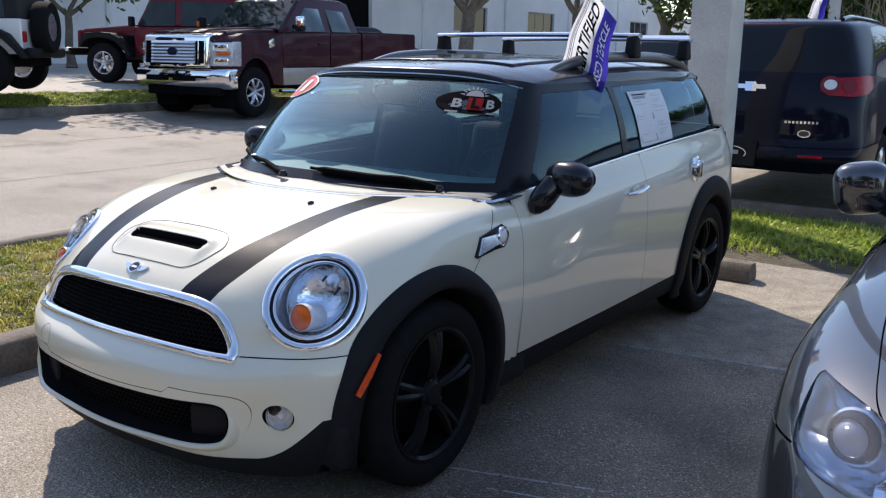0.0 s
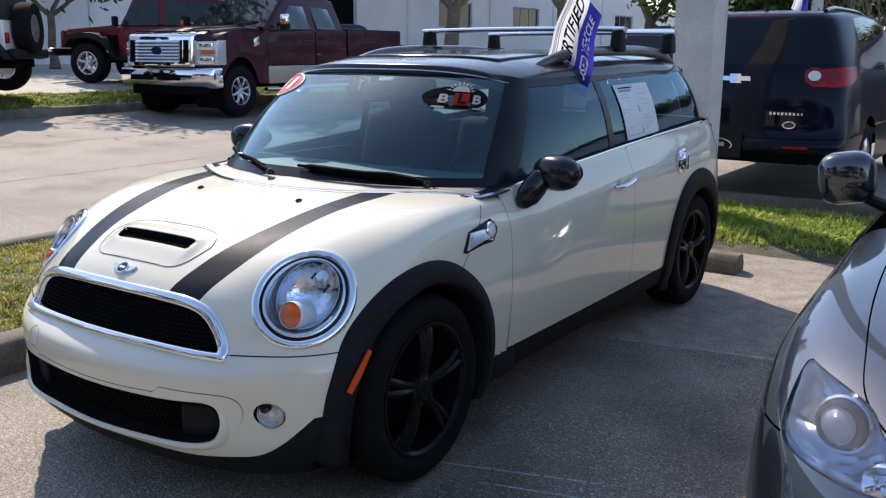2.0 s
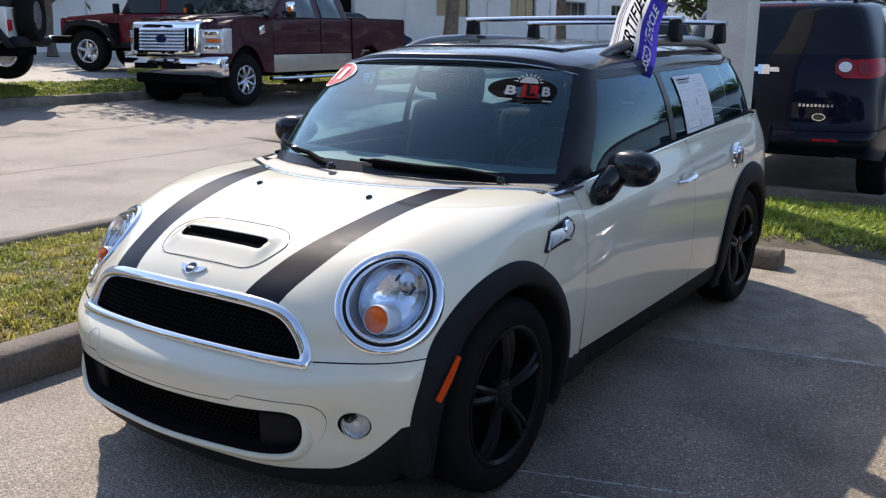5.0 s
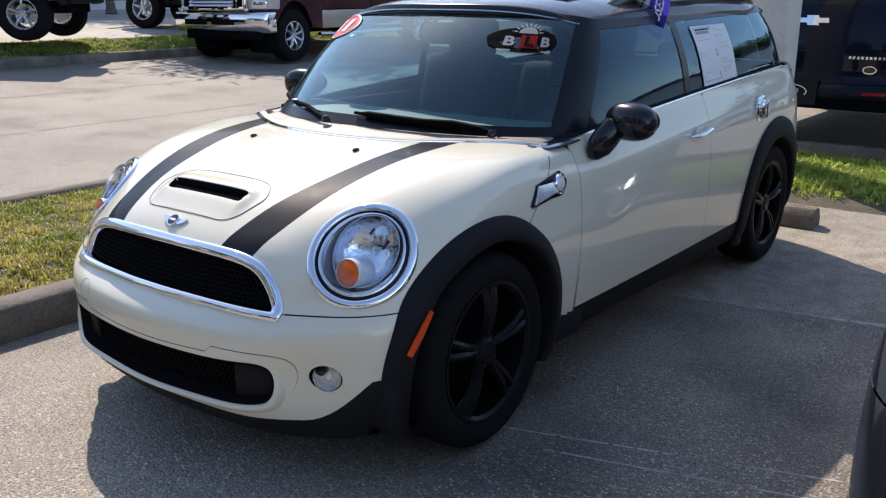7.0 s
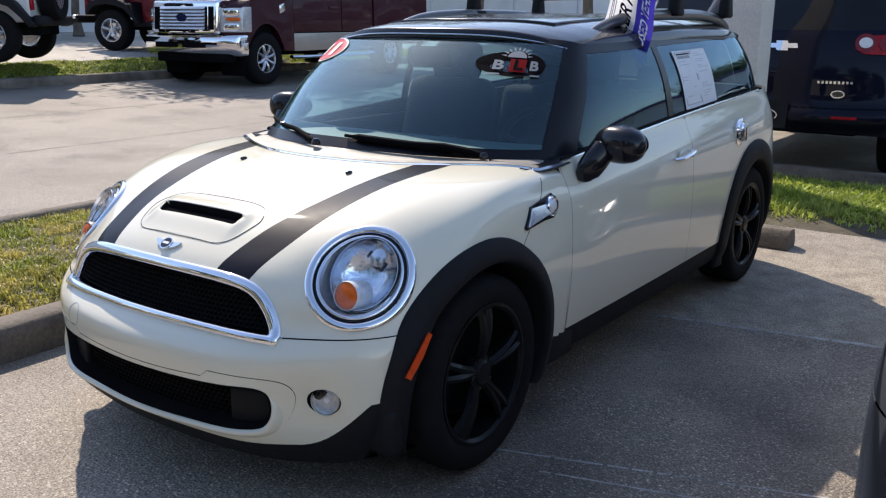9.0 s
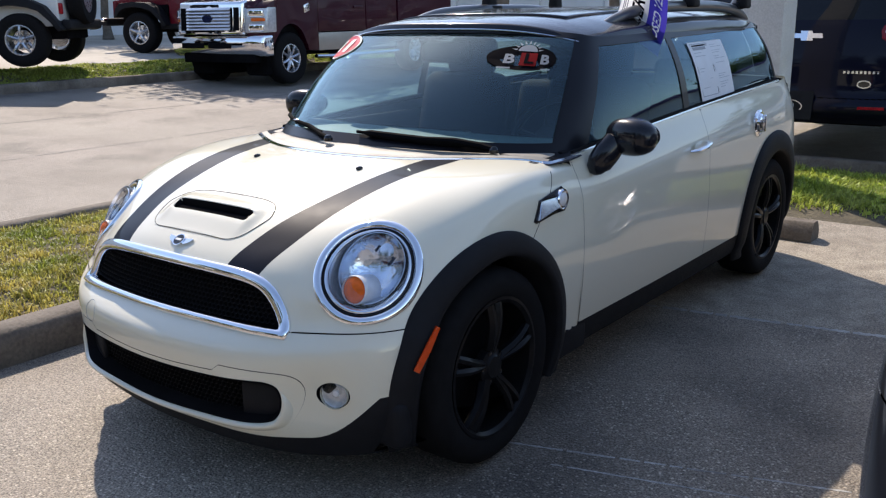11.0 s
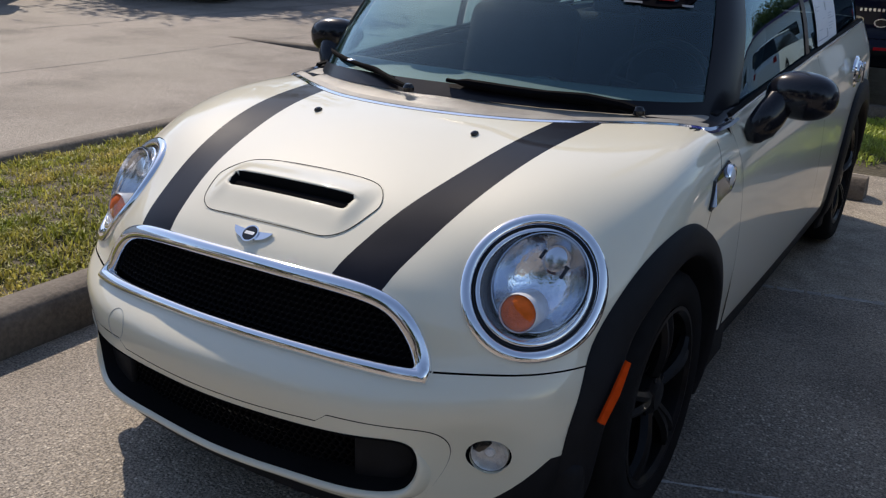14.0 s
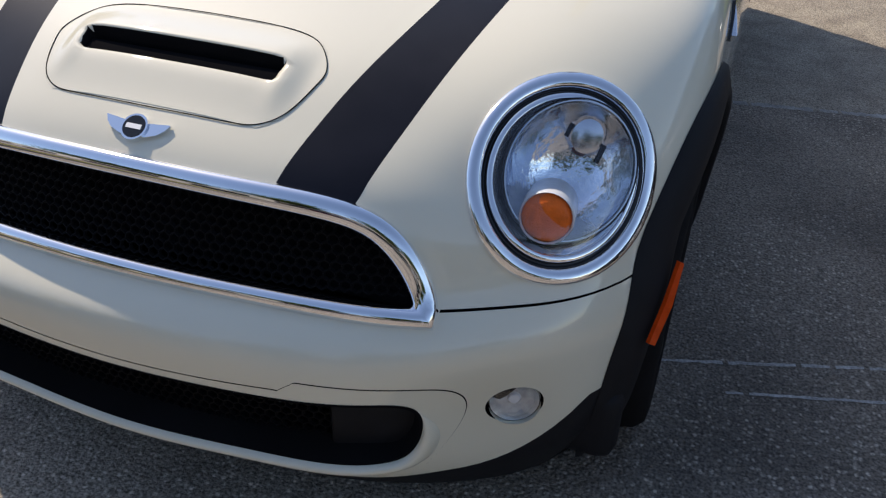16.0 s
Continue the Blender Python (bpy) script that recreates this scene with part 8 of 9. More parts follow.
far_car("blue metallic parked people carrier", (.75, 14.2, 0), 8, PAINT_BLUE, .40, 4.6)
# out of view, added so the crossover's flank mirrors something dark
far_car("black parked people carrier", (2.6, 18.2, 0), 180, PAINT_BLACK, .40, 4.7)

# ---------------------------------------------------------------- building, posts, trees
POST = thing("lamp_post", "square bare concrete post standing in the grass strip", "post", "concrete posts", at=(-.085, 5.05, 0))
part("post_shaft", prof_x([(-.165, -.05), (-.155, 7.0), (.155, 7.0), (.165, -.05)], -.165, .165, .018, 2), POLE_MAT, POST)
BX = -22.0
bld = thing("wall_building", "long white painted commercial building with dark strip windows", "building", kind="structure")


def wall_with_holes(x, y0, y1, z0, z1, holes, thick, name, parent, material):
    """A wall along y with rectangular openings (y0, y1, z0, z1)."""
    ys = sorted({y0, y1, *[h[0] for h in holes], *[h[1] for h in holes]})
    bm = bmesh.new()
    for a, b in zip(ys, ys[1:]):
        segs = [(z0, z1)]
        for h in holes:
            if h[0] <= a and h[1] >= b:
                segs = [q for lo, hi in segs for q in ((lo, min(hi, h[2])), (max(lo, h[3]), hi)) if q[1] - q[0] > 1e-4]
        for lo, hi in segs:
            box(thick, b - a, hi - lo, (x - thick / 2, (a + b) / 2, (lo + hi) / 2), 0, bm=bm)
    bmesh.ops.remove_doubles(bm, verts=bm.verts, dist=1e-4)
    return part(name, bm, material, parent, smooth=False)


bz = gz(BX) + .10
wins = [(y - 1.45, y + 1.45, bz + 1.50, bz + 2.70) for y in (34.3, 41.2, 47.7, 54.4)]
doors = [(24.2, 26.9, bz, bz + 3.2), (4.0, 7.0, bz, bz + 3.2)]
wall_with_holes(BX, -14, 58, bz - .3, bz + 5.6, wins + doors, .3, "wall", bld, WALL_WHITE)
for a, b, lo, hi in wins:
    w = part("window", box(.05, b - a, .07, (BX - .12, (a + b) / 2, lo + .035)), TRIM_GREY, bld, "dark strip window")
    part("frame", box(.05, b - a, .07, (BX - .12, (a + b) / 2, hi - .035)), TRIM_GREY, w)
    for k in range(4):
        part("mullion", box(.05, .06, hi - lo - .14, (BX - .12, a + .03 + k * (b - a - .06) / 3, (lo + hi) / 2)), TRIM_GREY, w)
    for k in range(3):
        part("pane", box(.01, (b - a) / 3 - .06, hi - lo - .14, (BX - .12, a + (b - a) * (k + .5) / 3, (lo + hi) / 2)), PLASTIC_GLOSS, w, "dark glass")
for a, b, lo, hi in doors:
    d = part("door", box(.06, b - a, hi - lo, (BX - .22, (a + b) / 2, (lo + hi) / 2)), DARK, bld, "dark open doorway")
part("parapet", box(.5, 72.3, .22, (BX - .12, 22, bz + 5.65), .03), TRIM_GREY, bld, "grey parapet")
part("roof", box(14, 72, .2, (BX - 7.2, 22, bz + 5.35), .03), TRIM_GREY, bld)
for y in (-8, -2, 4, 14.5, 18, 30.5, 37.5, 44.4, 51):
    part("pilaster", box(.08, .30, 5.4, (BX + .038, y, bz + 2.6), .01), WALL_WHITE, bld)
part("wall_end", box(14, .3, 5.6, (BX - 7.3, 58.1, bz + 2.5)), WALL_WHITE, bld)
low = thing("wall_low_building", "low white flat-roofed building further off", "building", kind="structure")
part("wall", box(30, .3, 4.0, (-24, 72, 2.4)), WALL_WHITE, low)
part("roof", box(31, 9, .25, (-24, 76, 4.45), .04), TRIM_GREY, low)
for x in (-36, -31, -26, -21, -16, -12):
    w = part("window", box(1.6, .06, 1.1, (x, 71.83, 2.9), .02), PLASTIC_GLOSS, low, "dark window")
    part("sill", box(1.8, .12, .08, (x, 71.8, 2.3)), TRIM_GREY, w)
FASCIA = mat("purple_painted_fascia", (0.12, 0.08, 0.20), 0.6, vary=0.1, scale=3)
house = thing("wall_back_building", "pale building behind the lot", "building", kind="structure")
part("wall", box(30, .3, 4.1, (12.8, 34, 2.05)), WALL_WHITE, house)
part("roof", box(31, 9, .3, (12.9, 38, 4.2), .04), FASCIA, house, "dull purple roof edge")
for x in range(1, 26, 4):
    part("window", box(1.8, .06, 1.2, (x, 33.83, 2.0), .02), PLASTIC_GLOSS, house, "dark window")


def tree(label, at, height, spread, seed, limbs, leaf_n=2600, leaf=.10, lean=(0, 0), trunk=.26, crown_base=.45):
    """A tapered trunk that forks into limbs and twigs; leaves in loose uneven clumps."""
    rng = random.Random(seed)
    t = thing("tree", label, "tree", "trees round the lot", at=at)
    bm = bmesh.new()
    fork = height * .26
    pts = [Vector((lean[0] * k, lean[1] * k, fork * k)) + Vector((rng.uniform(-.04, .04), rng.uniform(-.04, .04), 0)) * (1 if k else 0) for k in (0, .15, .4, .7, 1)]
    tube(pts, [trunk * 1.45, trunk * 1.08, trunk * .95, trunk * .88, trunk * .82], 12, bm)
    tips = []

    def limb(p, d, length, r, depth):
        q = [p]
        dd = d.copy()
        for i in range(5):
            dd = (dd + Vector((rng.uniform(-.22, .22), rng.uniform(-.22, .22), rng.uniform(-.05, .20)))).normalized()
            q.append(q[-1] + dd * length / 5)
        tube(q, [r * (1 - .11 * i) for i in range(6)], 8 if depth < 2 else 5, bm)
        if depth >= 3:
            tips.append(q[-1])
            tips.append(q[3])
            return
        for k in range(3 if depth < 2 else 2):
            s = q[rng.choice((2, 3, 4, 5))]
            nd = (dd + Vector((rng.uniform(-.9, .9), rng.uniform(-.9, .9), rng.uniform(-.15, .6)))).normalized()
            limb(s, nd, length * rng.uniform(.5, .75), r * .55, depth + 1)
        tips.append(q[-1])
    for ang, el, ln in limbs:
        d = Vector((math.cos(ang) * math.cos(el), math.sin(ang) * math.cos(el), math.sin(el)))
        limb(pts[-1] - Vector((0, 0, .1)), d, ln, trunk * .62, 1)
    part("trunk", bm, BARK, t, "grey brown forked trunk")
    g = np.random.default_rng(seed)
    tp = np.array([tuple(p) for p in tips])
    c = tp[g.integers(0, len(tp), leaf_n)] + g.normal(0, spread, (leaf_n, 3)) * np.array((1, 1, .7))
    c = c[c[:, 2] > height * crown_base * .6]
    n = len(c)
    a, b = g.normal(0, 1, (n, 3)), g.normal(0, 1, (n, 3))
    a /= np.linalg.norm(a, axis=1)[:, None]
    b = np.cross(a, b)
    b /= np.linalg.norm(b, axis=1)[:, None]
    L = leaf * g.uniform(.6, 1.4, n)[:, None]
    V = np.stack([c - a * L, c + b * L * .42, c + a * L, c - b * L * .42], 1).reshape(-1, 3)
    k = np.arange(n)[:, None] * 4
    part_mesh("crown", mesh_of("crown", V, [tuple(r) for r in k + np.arange(4)], LEAF, False), t, "open crown of small dark leaves")
    return t


R_ = math.radians
tree("forked live oak beside the white building", (-16.6, 25.8, gz(-16.6) + .1), 8.5, .55, 3, [(R_(150), .9, 3.0), (R_(40), .75, 3.4), (R_(230), .8, 2.8), (R_(-40), 1.0, 2.6)], 5200, .13, (.15, .1), .30)
tree("forked street tree near the low building", (-13.6, 38.0, gz(-13.6) + .1), 8.0, .6, 5, [(R_(30), .9, 3.0), (R_(160), .8, 3.0), (R_(270), .9, 2.6)], 5200, .15, (-.1, .1), .30)
tree("dark-leaved small tree by the off-road cars", (-19.6, 11.6, gz(-19.6) + .1), 5.6, .45, 8, [(R_(20), .5, 1.6), (R_(140), .5, 1.7), (R_(260), .5, 1.7)], 3400, .11, (0, 0), .11, .35)
tree("leafy tree behind the lot", (-3.0, 40.0, 0), 8.0, .8, 11, [(R_(0), .7, 3.2), (R_(120), .8, 3.0), (R_(240), .7, 3.0)], 7000, .17, (0, 0), .26)
tree("leafy tree behind the lot", (3.2, 46.0, 0), 8.0, .8, 13, [(R_(60), .7, 3.2), (R_(180), .8, 3.0), (R_(300), .7, 3.0)], 7000, .17, (0, 0), .26)
tree("leafy tree behind the lot", (-17.5, 62.0, 0), 9.0, .9, 17, [(R_(60), .7, 3.4), (R_(180), .8, 3.0), (R_(300), .7, 3.2)], 6000, .22, (0, 0), .28)
tree("roadside tree in front of the white building", (-14.1, 30.0, gz(-14.1) + .1), 9.0, .6, 19, [(R_(0), .8, 2.6), (R_(120), .85, 2.6), (R_(240), .8, 2.8)], 4200, .11, (0, 0), .22, .8)

for x, y in ((-4.62, 30.0), (1.15, 30.0)):
    ps = thing("lamp_post", "square bare concrete post further off in the lot", "post", "concrete posts", at=(x, y, 0))
    part("post_shaft", prof_x([(-.16, -.05), (-.15, 7.5), (.15, 7.5), (.16, -.05)], -.16, .16, .02, 2), POLE_MAT, ps)

# ---------------------------------------------------------------- flags, papers and stickers


def flag(at, rz, label, h=.40, w=.27, words=True, tilt=0.0, scale=1.0):
    """A window-clip pennant: a slim staff and a limp cloth, white above and blue below, striped along its hoist."""
    f = thing("flag", label, "flag", "window pennants", at=at, rz=rz)
    part("staff", tube([(-.01, 0, 0), (-.012, -.02, .25), (-.012, -.05, .45)], .004, 6), PLASTIC, f, "black plastic staff")
    part("clip", box(.02, .05, .03, (0, 0, -.01), .005, 2), PLASTIC, f)
    NY, NX = 26, 34

    TL, BL, BR, TR = [np.array(q) for q in ((-.05, .42), (-.166, .06), (.030, -.085), (.075, .27))]

    def cloth(u, v, off=0.0):
        # u along the fly (0 hoist .. 1), v down the hoist; y across, z up
        u, v = float(np.clip(u, 0, 1)), float(np.clip(v, 0, 1))
        p = (TL * (1 - u) + TR * u) * (1 - v) + (BL * (1 - u) + BR * u) * v
        x = .016 * math.sin(8 * u + 3 * v) * (.3 + u) + .03 * u * u - .012 * math.sin(5 * v) * u + off
        return (x, p[0] + .006 * math.sin(9 * v + 2 * u), p[1])
    def sheet(u0, u1, v0, v1, m, nm, lb, off, bound=None):
        X = np.array([[cloth(u, v, off) for u in np.linspace(u0, u1, NX)] for v in np.linspace(v0, v1, NY)])
        return part_mesh(nm, grid_mesh(nm, X, m), f, lb)
    sheet(0, .58, 0, 1, FLAG_WHITE, "cloth", "white polyester cloth", 0)
    sheet(.58, 1, 0, 1, FLAG_BLUE, "cloth_lower", "royal blue polyester cloth", 0)
    for u in (.055, .085, .125):
        sheet(u, u + .014, .02, .98, NAVY, "stripe", "navy stripe", .0012)
    def bent_text(body, size, u, v, m, side, spin, squeeze=1.0):
        cu = bpy.data.curves.new("lettering", "FONT")
        cu.body, cu.size, cu.align_x, cu.align_y = body, size, "CENTER", "CENTER"
        cu.resolution_u = 3
        cu.shear, cu.offset = .25, size * .022
        tmp = bpy.data.objects.new("lettering_tmp", cu)
        scene.collection.objects.link(tmp)
        me = bpy.data.meshes.new_from_object(tmp.evaluated_get(bpy.context.evaluated_depsgraph_get()))
        bpy.data.objects.remove(tmp)
        for p in me.vertices:
            # text runs up the staff
            uu = u - (p.co.y) / .20
            vv = v - (p.co.x * squeeze) / .375
            p.co = cloth(uu, vv, .0022)
        me.materials.clear()
        me.materials.append(m)
        part_mesh("lettering", me, f)
    if words:
        bent_text("CERTIFIED", .072, .37, .50, INK, 1, 0, .95)
        bent_text("USED VEHICLE", .050, .79, .50, WHITE_STICKER, 1, 0, .85)
    f.scale = (scale,) * 3
    return f


flag((.600, 1.455, 1.275), -64.5, "white and blue certified used vehicle pennant clipped on the door window")
flag((.20, 7.2, 1.77), -70, "small white and blue window pennant on the crossover", words=False, scale=.7)
flag((-12.86, 9.53, 2.44), -50, "small pennant clipped on the off-road car roof", words=False, scale=.5)


def paper(parent, corners, nm, m, label="", lift=.0):
    """A sheet lying on the inside of a pane: four corners."""
    a, b, c, d = [np.array(p, float) for p in corners]
    n = np.cross(b - a, d - a)
    n /= np.linalg.norm(n)
    bm = extrude_poly([p + n * lift for p in (a, b, c, d)], n, .0008)
    return part(nm, bm, m, parent, label, smooth=False)


form = thing("paper_form", "white printed buyer's form taped on the rear side window", "paper")


def on_green(u, v, lift=0.0):
    return green.at([11 + u], [v])[0] + green.normal([11 + u], [v], gflip)[0] * lift


def sheet_on_window(parent, poly, nm, m, label="", lift=.004, n=8):
    """A patch between four (u, v) corners on the car's glass."""
    (a, b, c, d) = [np.array(p, float) for p in poly]
    X = []
    for t in np.linspace(0, 1, n):
        X.append([on_green(*((a * (1 - s) + b * s) * (1 - t) + (d * (1 - s) + c * s) * t), lift) for s in np.linspace(0, 1, n)])
    return part_mesh(nm, grid_mesh(nm, np.array(X), m), parent, label)


def uv_window(y, z):
    """The (u, v) on the driver's side glass at a given y and z."""
    q = green.find([(y, z)], [1, 2], (14.0, 20.4, 0, 2))[0]
    return q[0] - 11, q[1]


FORM = [uv_window(1.693, 1.236), uv_window(2.095, 1.242), uv_window(2.107, .996), uv_window(1.707, .984)]
sheet_on_window(form, FORM, "sheet", PAPER, "white paper", .0025)
A, B, C, D = [np.array(p) for p in FORM]


def top(s_, t_):
    """A place on the form: s_ across, t_ down."""
    return (A * (1 - s_) + B * s_) * (1 - t_) + (D * (1 - s_) + C * s_) * t_


PRINT_PALE = mat("pale_grey_print", (0.52, 0.53, 0.55), 0.7, vary=0.1, scale=60)


def form_bar(s0, s1, t0, t1, m, nm="print_line"):
    sheet_on_window(form, [top(s0, t0), top(s1, t0), top(s1, t1), top(s0, t1)], nm, m, "", .0035, 3)


# the left column is a boxed panel with a dark heading, the right one lines of print
for s0, s1, t0, t1 in ((.05, .52, .035, .045), (.05, .52, .93, .94), (.05, .062, .035, .94), (.508, .52, .035, .94)):
    form_bar(s0, s1, t0, t1, INK if t1 - t0 > .5 and s0 > .3 else INK_GREY, "panel_frame")
form_bar(.09, .48, .06, .085, INK)
form_bar(.09, .46, .10, .155, INK_GREY)
for t0, s0, s1 in ((.20, .09, .30), (.26, .09, .40), (.48, .10, .26), (.53, .10, .20), (.66, .34, .42), (.80, .10, .30)):
    form_bar(s0, s1, t0, t0 + .010, PRINT_PALE)
for i, t0 in enumerate((.08, .12, .19, .23, .30, .34, .42, .62, .655, .69, .76, .80, .84)):
    form_bar(.60, .76 + .05 * ((i * 3) % 4), t0, t0 + .010, PRINT_PALE)
form_bar(.545, .551, .02, .98, INK_GREY, "fold_line")

# the red price oval at the top corner of the windscreen
oval = thing("price_sticker", "red oval price sticker on the windscreen's top corner", "sticker")


def oval_on(parent, cu, cv, ru, rv, nm, m, lift, label="", n=40, tilt=0.0):
    bm = bmesh.new()
    vs = []
    for i in range(n):
        a = 2 * math.pi * i / n
        x, y = ru * math.cos(a), rv * math.sin(a)
        u, v = cu + x * math.cos(tilt) - y * math.sin(tilt), cv + x * math.sin(tilt) + y * math.cos(tilt)
        vs.append(bm.verts.new(on_green(u, min(1.95, v), lift)))
    bm.faces.new(vs)
    return part(nm, bm, m, parent, label, smooth=False)


oval_on(oval, -2.15, 1.66, .70, .265, "sticker_field", WHITE_STICKER, .0015, "white backing")
oval_on(oval, -2.15, 1.66, .65, .24, "sticker_disc", RED_STICKER, .0025, "red oval")
for du in (-.10, .06):
    sheet_on_window(oval, [(-2.12 + du * 3, 1.80), (-1.94 + du * 3, 1.80), (-1.94 + du * 3, 1.53), (-2.12 + du * 3, 1.53)], "price_bar", WHITE_STICKER, "white bar", .0035, 3)
# dealer sticker high on the windscreen: black oval, block letters, half sun
card = thing("dealer_sticker", "black oval dealer sticker with half sun and block letters", "sticker")
q0 = green.find([(.46, 1.214)], [0, 2], (11.2, 13.8, .6, 1.95))[0]
g0 = green.at([q0[0]], [q0[1]])[0]
gu_ = (green.at([q0[0] + .02], [q0[1]])[0] - g0) / .02
gv_ = (green.at([q0[0]], [q0[1] + .02])[0] - g0) / .02
gn_ = np.cross(gu_, gv_)
gn_ /= np.linalg.norm(gn_)
ex_ = gu_ / np.linalg.norm(gu_)
ey_ = np.cross(gn_, ex_)
ey_ = ey_ if ey_[2] > 0 else -ey_
G_INV = np.linalg.inv(np.array([[gu_ @ ex_, gv_ @ ex_], [gu_ @ ey_, gv_ @ ey_]]))


def on_card(a, b, lift):
    """A point a across and b up from the sticker's centre, on the glass."""
    d = G_INV @ np.array((a, b))
    return on_green(q0[0] + d[0] - 11, min(1.97, q0[1] + d[1]), lift)


def card_poly(pts, nm, m, lift, label=""):
    bm = bmesh.new()
    bm.faces.new([bm.verts.new(on_card(a, b, lift)) for a, b in pts])
    return part(nm, bm, m, card, label, smooth=False)


LETTER = mat("pale_grey_sticker_ink", (0.26, 0.27, 0.285), 0.8, spec=0.05, vary=0.05, scale=20)


RED_DULL = mat("dull_red_sticker_ink", (0.17, 0.005, 0.008), 0.8, vary=0.08, scale=20, spec=0.03)


def card_text(body, size, a, b, m):
    cu = bpy.data.curves.new("lettering", "FONT")
    cu.body, cu.size, cu.align_x, cu.align_y, cu.offset, cu.resolution_u = body, size, "CENTER", "CENTER", size * .035, 3
    tmp = bpy.data.objects.new("lettering_tmp", cu)
    scene.collection.objects.link(tmp)
    me = bpy.data.meshes.new_from_object(tmp.evaluated_get(bpy.context.evaluated_depsgraph_get()))
    bpy.data.objects.remove(tmp)
    for v in me.vertices:
        v.co = on_card(a + v.co.x, b + v.co.y, .0030)
    me.materials.clear()
    me.materials.append(m)
    part_mesh("lettering", me, card)


card_poly([(x, y) for x, y in circle((-.004, 0), .132, 44, .52)], "sticker_field", INK, .0012, "black oval")
card_poly([(-.022, -.042), (.040, -.042), (.040, .028), (-.022, .028)], "sticker_block", RED_DULL, .0020, "red block")
card_text("B", .068, -.060, -.012, LETTER)
card_text("L", .075, .010, -.006, INK)
card_text("B", .070, .074, -.008, LETTER)
for a0, w in ((-.070, .045), (.084, .04)):
    card_poly([(a0 - w / 2, -.062), (a0 + w / 2, -.062), (a0 + w / 2, -.054), (a0 - w / 2, -.054)], "small_print", LETTER, .0028, "white bar")
card_poly([(.036 * math.cos(a), .036 + .036 * math.sin(a)) for a in np.linspace(0, math.pi, 20)], "half_sun", LETTER, .0028, "white half sun")
for i in range(9):
    a0, a1 = math.pi * (i + .2) / 9, math.pi * (i + .8) / 9
    card_poly([(r * math.cos(a), .036 + r * math.sin(a)) for r, a in ((.042, a0), (.042, a1), (.062, (a0 + a1) / 2))], "sun_ray", LETTER, .0028)


# ---------------------------------------------------------------- added behind and beside the camera, out of view
# unseen building; its pale wall bounces light on to the car's front
shop = thing("wall_shop", "pale showroom building behind the lot's front row", "building", kind="structure")
SHOP = mat("pale_stucco", (0.56, 0.53, 0.47), 0.85, color2=(0.64, 0.61, 0.55), scale=0.8, patch=0.1, patch_scale=0.3, bump=0.003, bump_scale=40)
part("wall", box(60, .3, 4.4, (4, -17.0, 2.2)), SHOP, shop)
part("roof", box(61, 9, .3, (4, -21.0, 4.5), .04), TRIM_GREY, shop)
for x in range(-22, 32, 5):
    w = part("window", box(3.4, .06, 2.2, (x, -16.83, 1.5), .02), PLASTIC_GLOSS, shop, "dark shop window")
    part("sill", box(3.6, .14, .1, (x, -16.78, .36)), TRIM_GREY, w)
# trees out of view, added to darken what the paint reflects
for x, y, sd in ((-9, -13.0, 31), (-2.5, -14.0, 33), (5, -13.5, 35), (12, -13.0, 37)):
    tree("shade tree in front of the showroom", (x, y, 0), 7.5, .75, sd, [(R_(10), .7, 2.6), (R_(130), .8, 2.4), (R_(250), .7, 2.6)], 5000, .17, (0, 0), .20, .5)
# cars out of view, added only for reflections in the bodywork
far_car("black saloon parked in the next bay", (5.75, .1, 0), 0, PAINT_BLACK, 0, 4.6)
far_car("silver hatchback parked in the same row", (8.7, .0, 0), 0, PAINT_SILVER, .12, 4.3)
far_car("burgundy saloon in the row opposite", (-.3, -10.2, 0), 180, PAINT_BURGUNDY, 0, 4.5)
far_car("dark green sport utility in the row opposite", (2.7, -10.0, 0), 180, PAINT_GREEN, .38, 4.7)
far_car("silver saloon in the row opposite", (5.6, -10.1, 0), 180, PAINT_SILVER, 0, 4.5)
# background trees beyond the lot
tree("leafy tree at the back of the lot", (7.5, 44.0, 0), 8.0, .9, 41, [(R_(60), .7, 3.2), (R_(180), .8, 3.0), (R_(300), .7, 3.0)], 6000, .2, (0, 0), .26, .3)
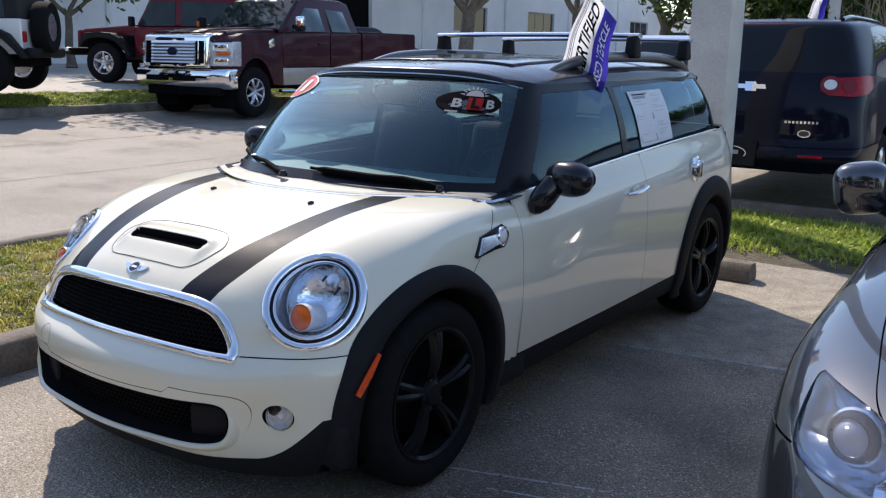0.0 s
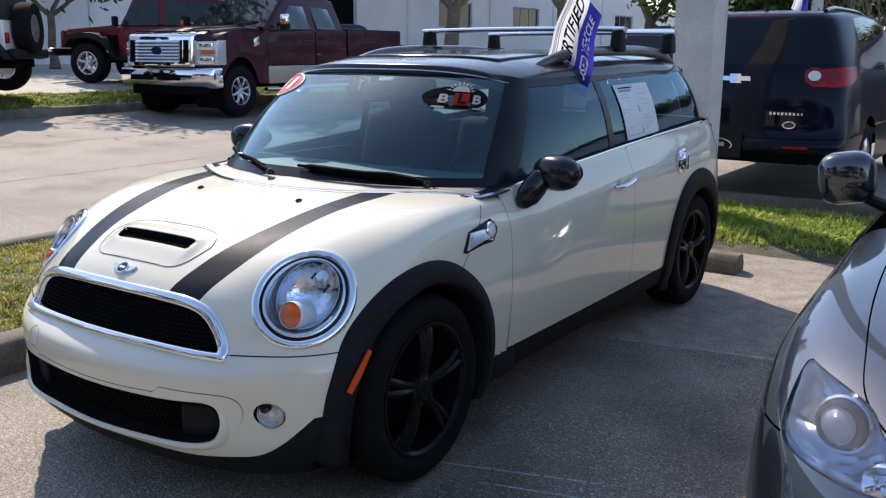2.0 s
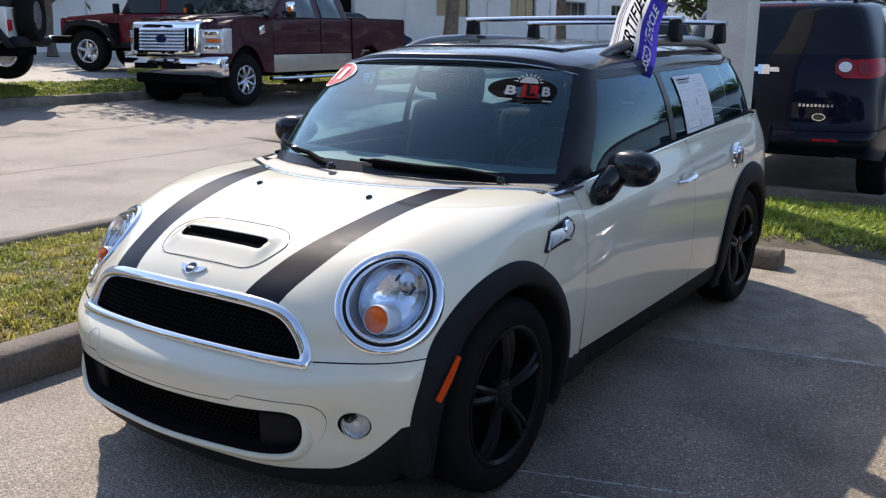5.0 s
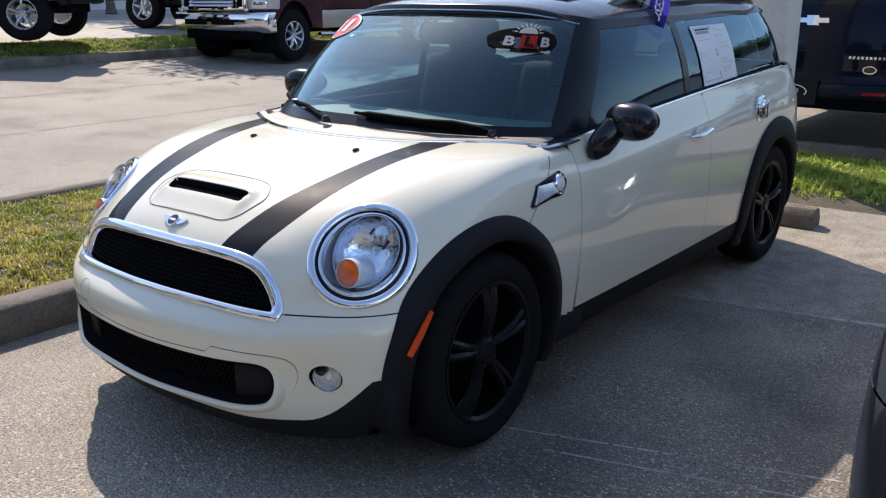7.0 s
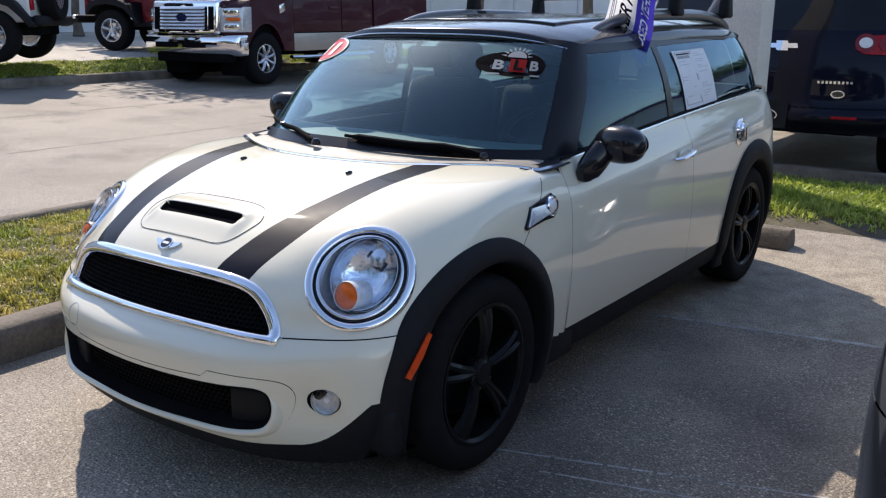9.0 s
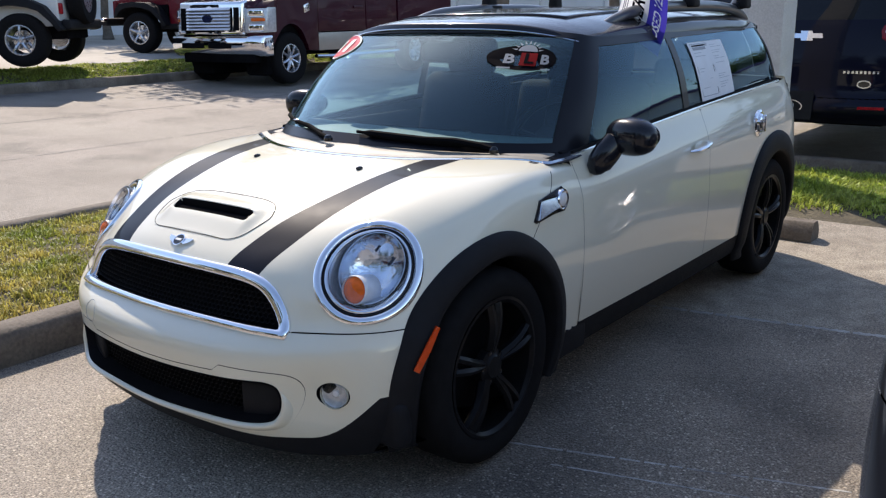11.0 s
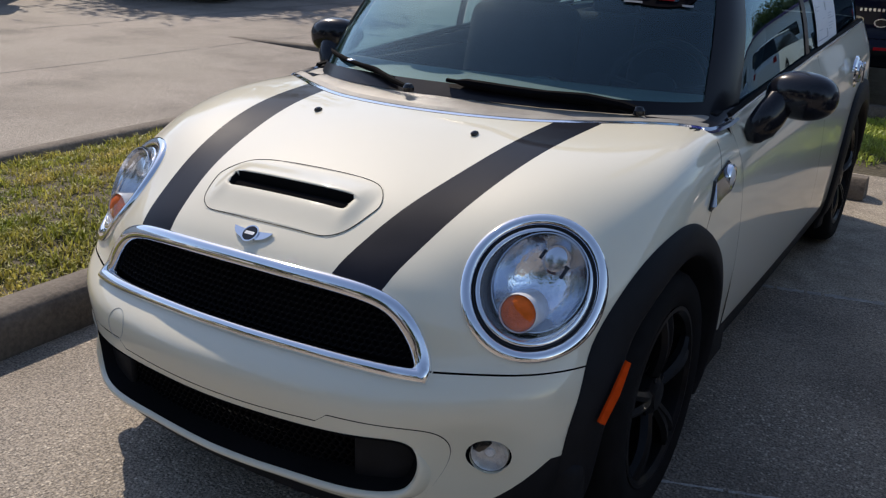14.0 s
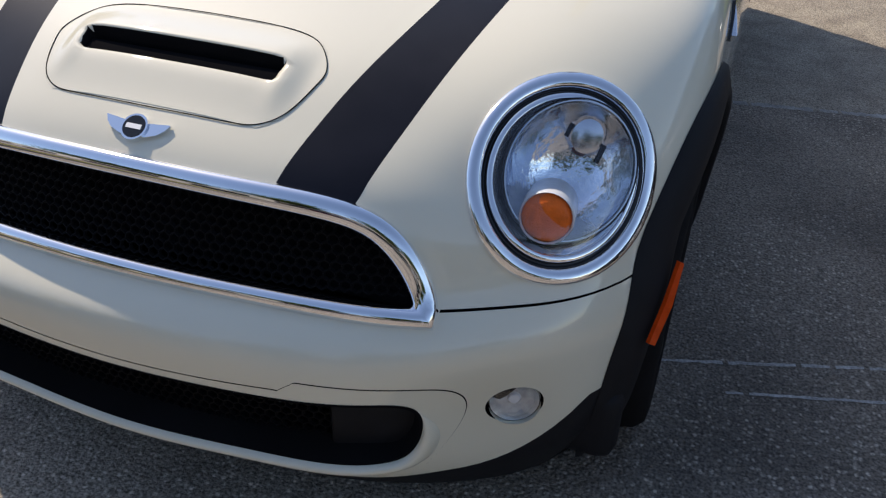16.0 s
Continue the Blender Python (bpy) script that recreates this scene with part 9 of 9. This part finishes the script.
tree("leafy tree at the back of the lot", (12.0, 40.0, 0), 8.0, .9, 43, [(R_(60), .7, 3.2), (R_(180), .8, 3.0), (R_(300), .7, 3.0)], 6000, .2, (0, 0), .26, .3)
tree("dense low tree behind the crossover", (-6.9, 32.5, 0), 6.0, .8, 45, [(R_(60), .5, 2.4), (R_(180), .5, 2.4), (R_(300), .5, 2.4)], 7000, .16, (0, 0), .2, .2)
tree("dense dark tree behind the crossover", (-9.0, 35.0, 0), 7.0, .8, 47, [(R_(60), .5, 2.6), (R_(180), .5, 2.6), (R_(300), .5, 2.6)], 7000, .17, (0, 0), .24, .2)
tree("dense dark tree behind the crossover", (-4.6, 37.0, 0), 7.0, .9, 49, [(R_(20), .5, 2.8), (R_(140), .5, 2.8), (R_(260), .5, 2.8)], 8000, .18, (0, 0), .24, .2)
tree("leaning tree on the verge by the pickup", (-13.6, 11.05, gz(-13.6) + .1), 7.5, .5, 51, [(R_(-10), .75, 2.8), (R_(100), .8, 2.4), (R_(200), .8, 2.4), (R_(-70), .8, 2.8)], 5200, .10, (-.5, .3), .17, .62)


def saplings():
    """A stand of thin bare stems, pale in the sun."""
    rng = random.Random(61)
    bm = bmesh.new()
    for i in range(38):
        x, y = rng.uniform(-4.3, -1.9), rng.uniform(30.4, 32.4)
        p = Vector((x, y, 0))
        d = Vector((rng.uniform(-.35, .35), rng.uniform(-.2, .2), 1))
        tube([p, p + d * 1.6 + Vector((rng.uniform(-.1, .1), 0, 0)), p + d * 3.4, p + d * 5.2], [.035, .03, .022, .012], 5, bm)
        for k in range(2):
            q = p + d * rng.uniform(1.2, 3.2)
            tube([q, q + Vector((rng.uniform(-.9, .9), rng.uniform(-.4, .4), rng.uniform(.5, 1.2)))], [.022, .010], 5, bm)
    ob = part("bare_saplings", bm, STEM, None)
    tagged(ob, "stand of thin pale bare stems behind the lot", "shrub", kind="stuff")


STEM = mat("pale_dry_stem", (0.17, 0.145, 0.10), 0.85, color2=(0.27, 0.23, 0.17), scale=4, bump=0.006, bump_scale=40)
saplings()
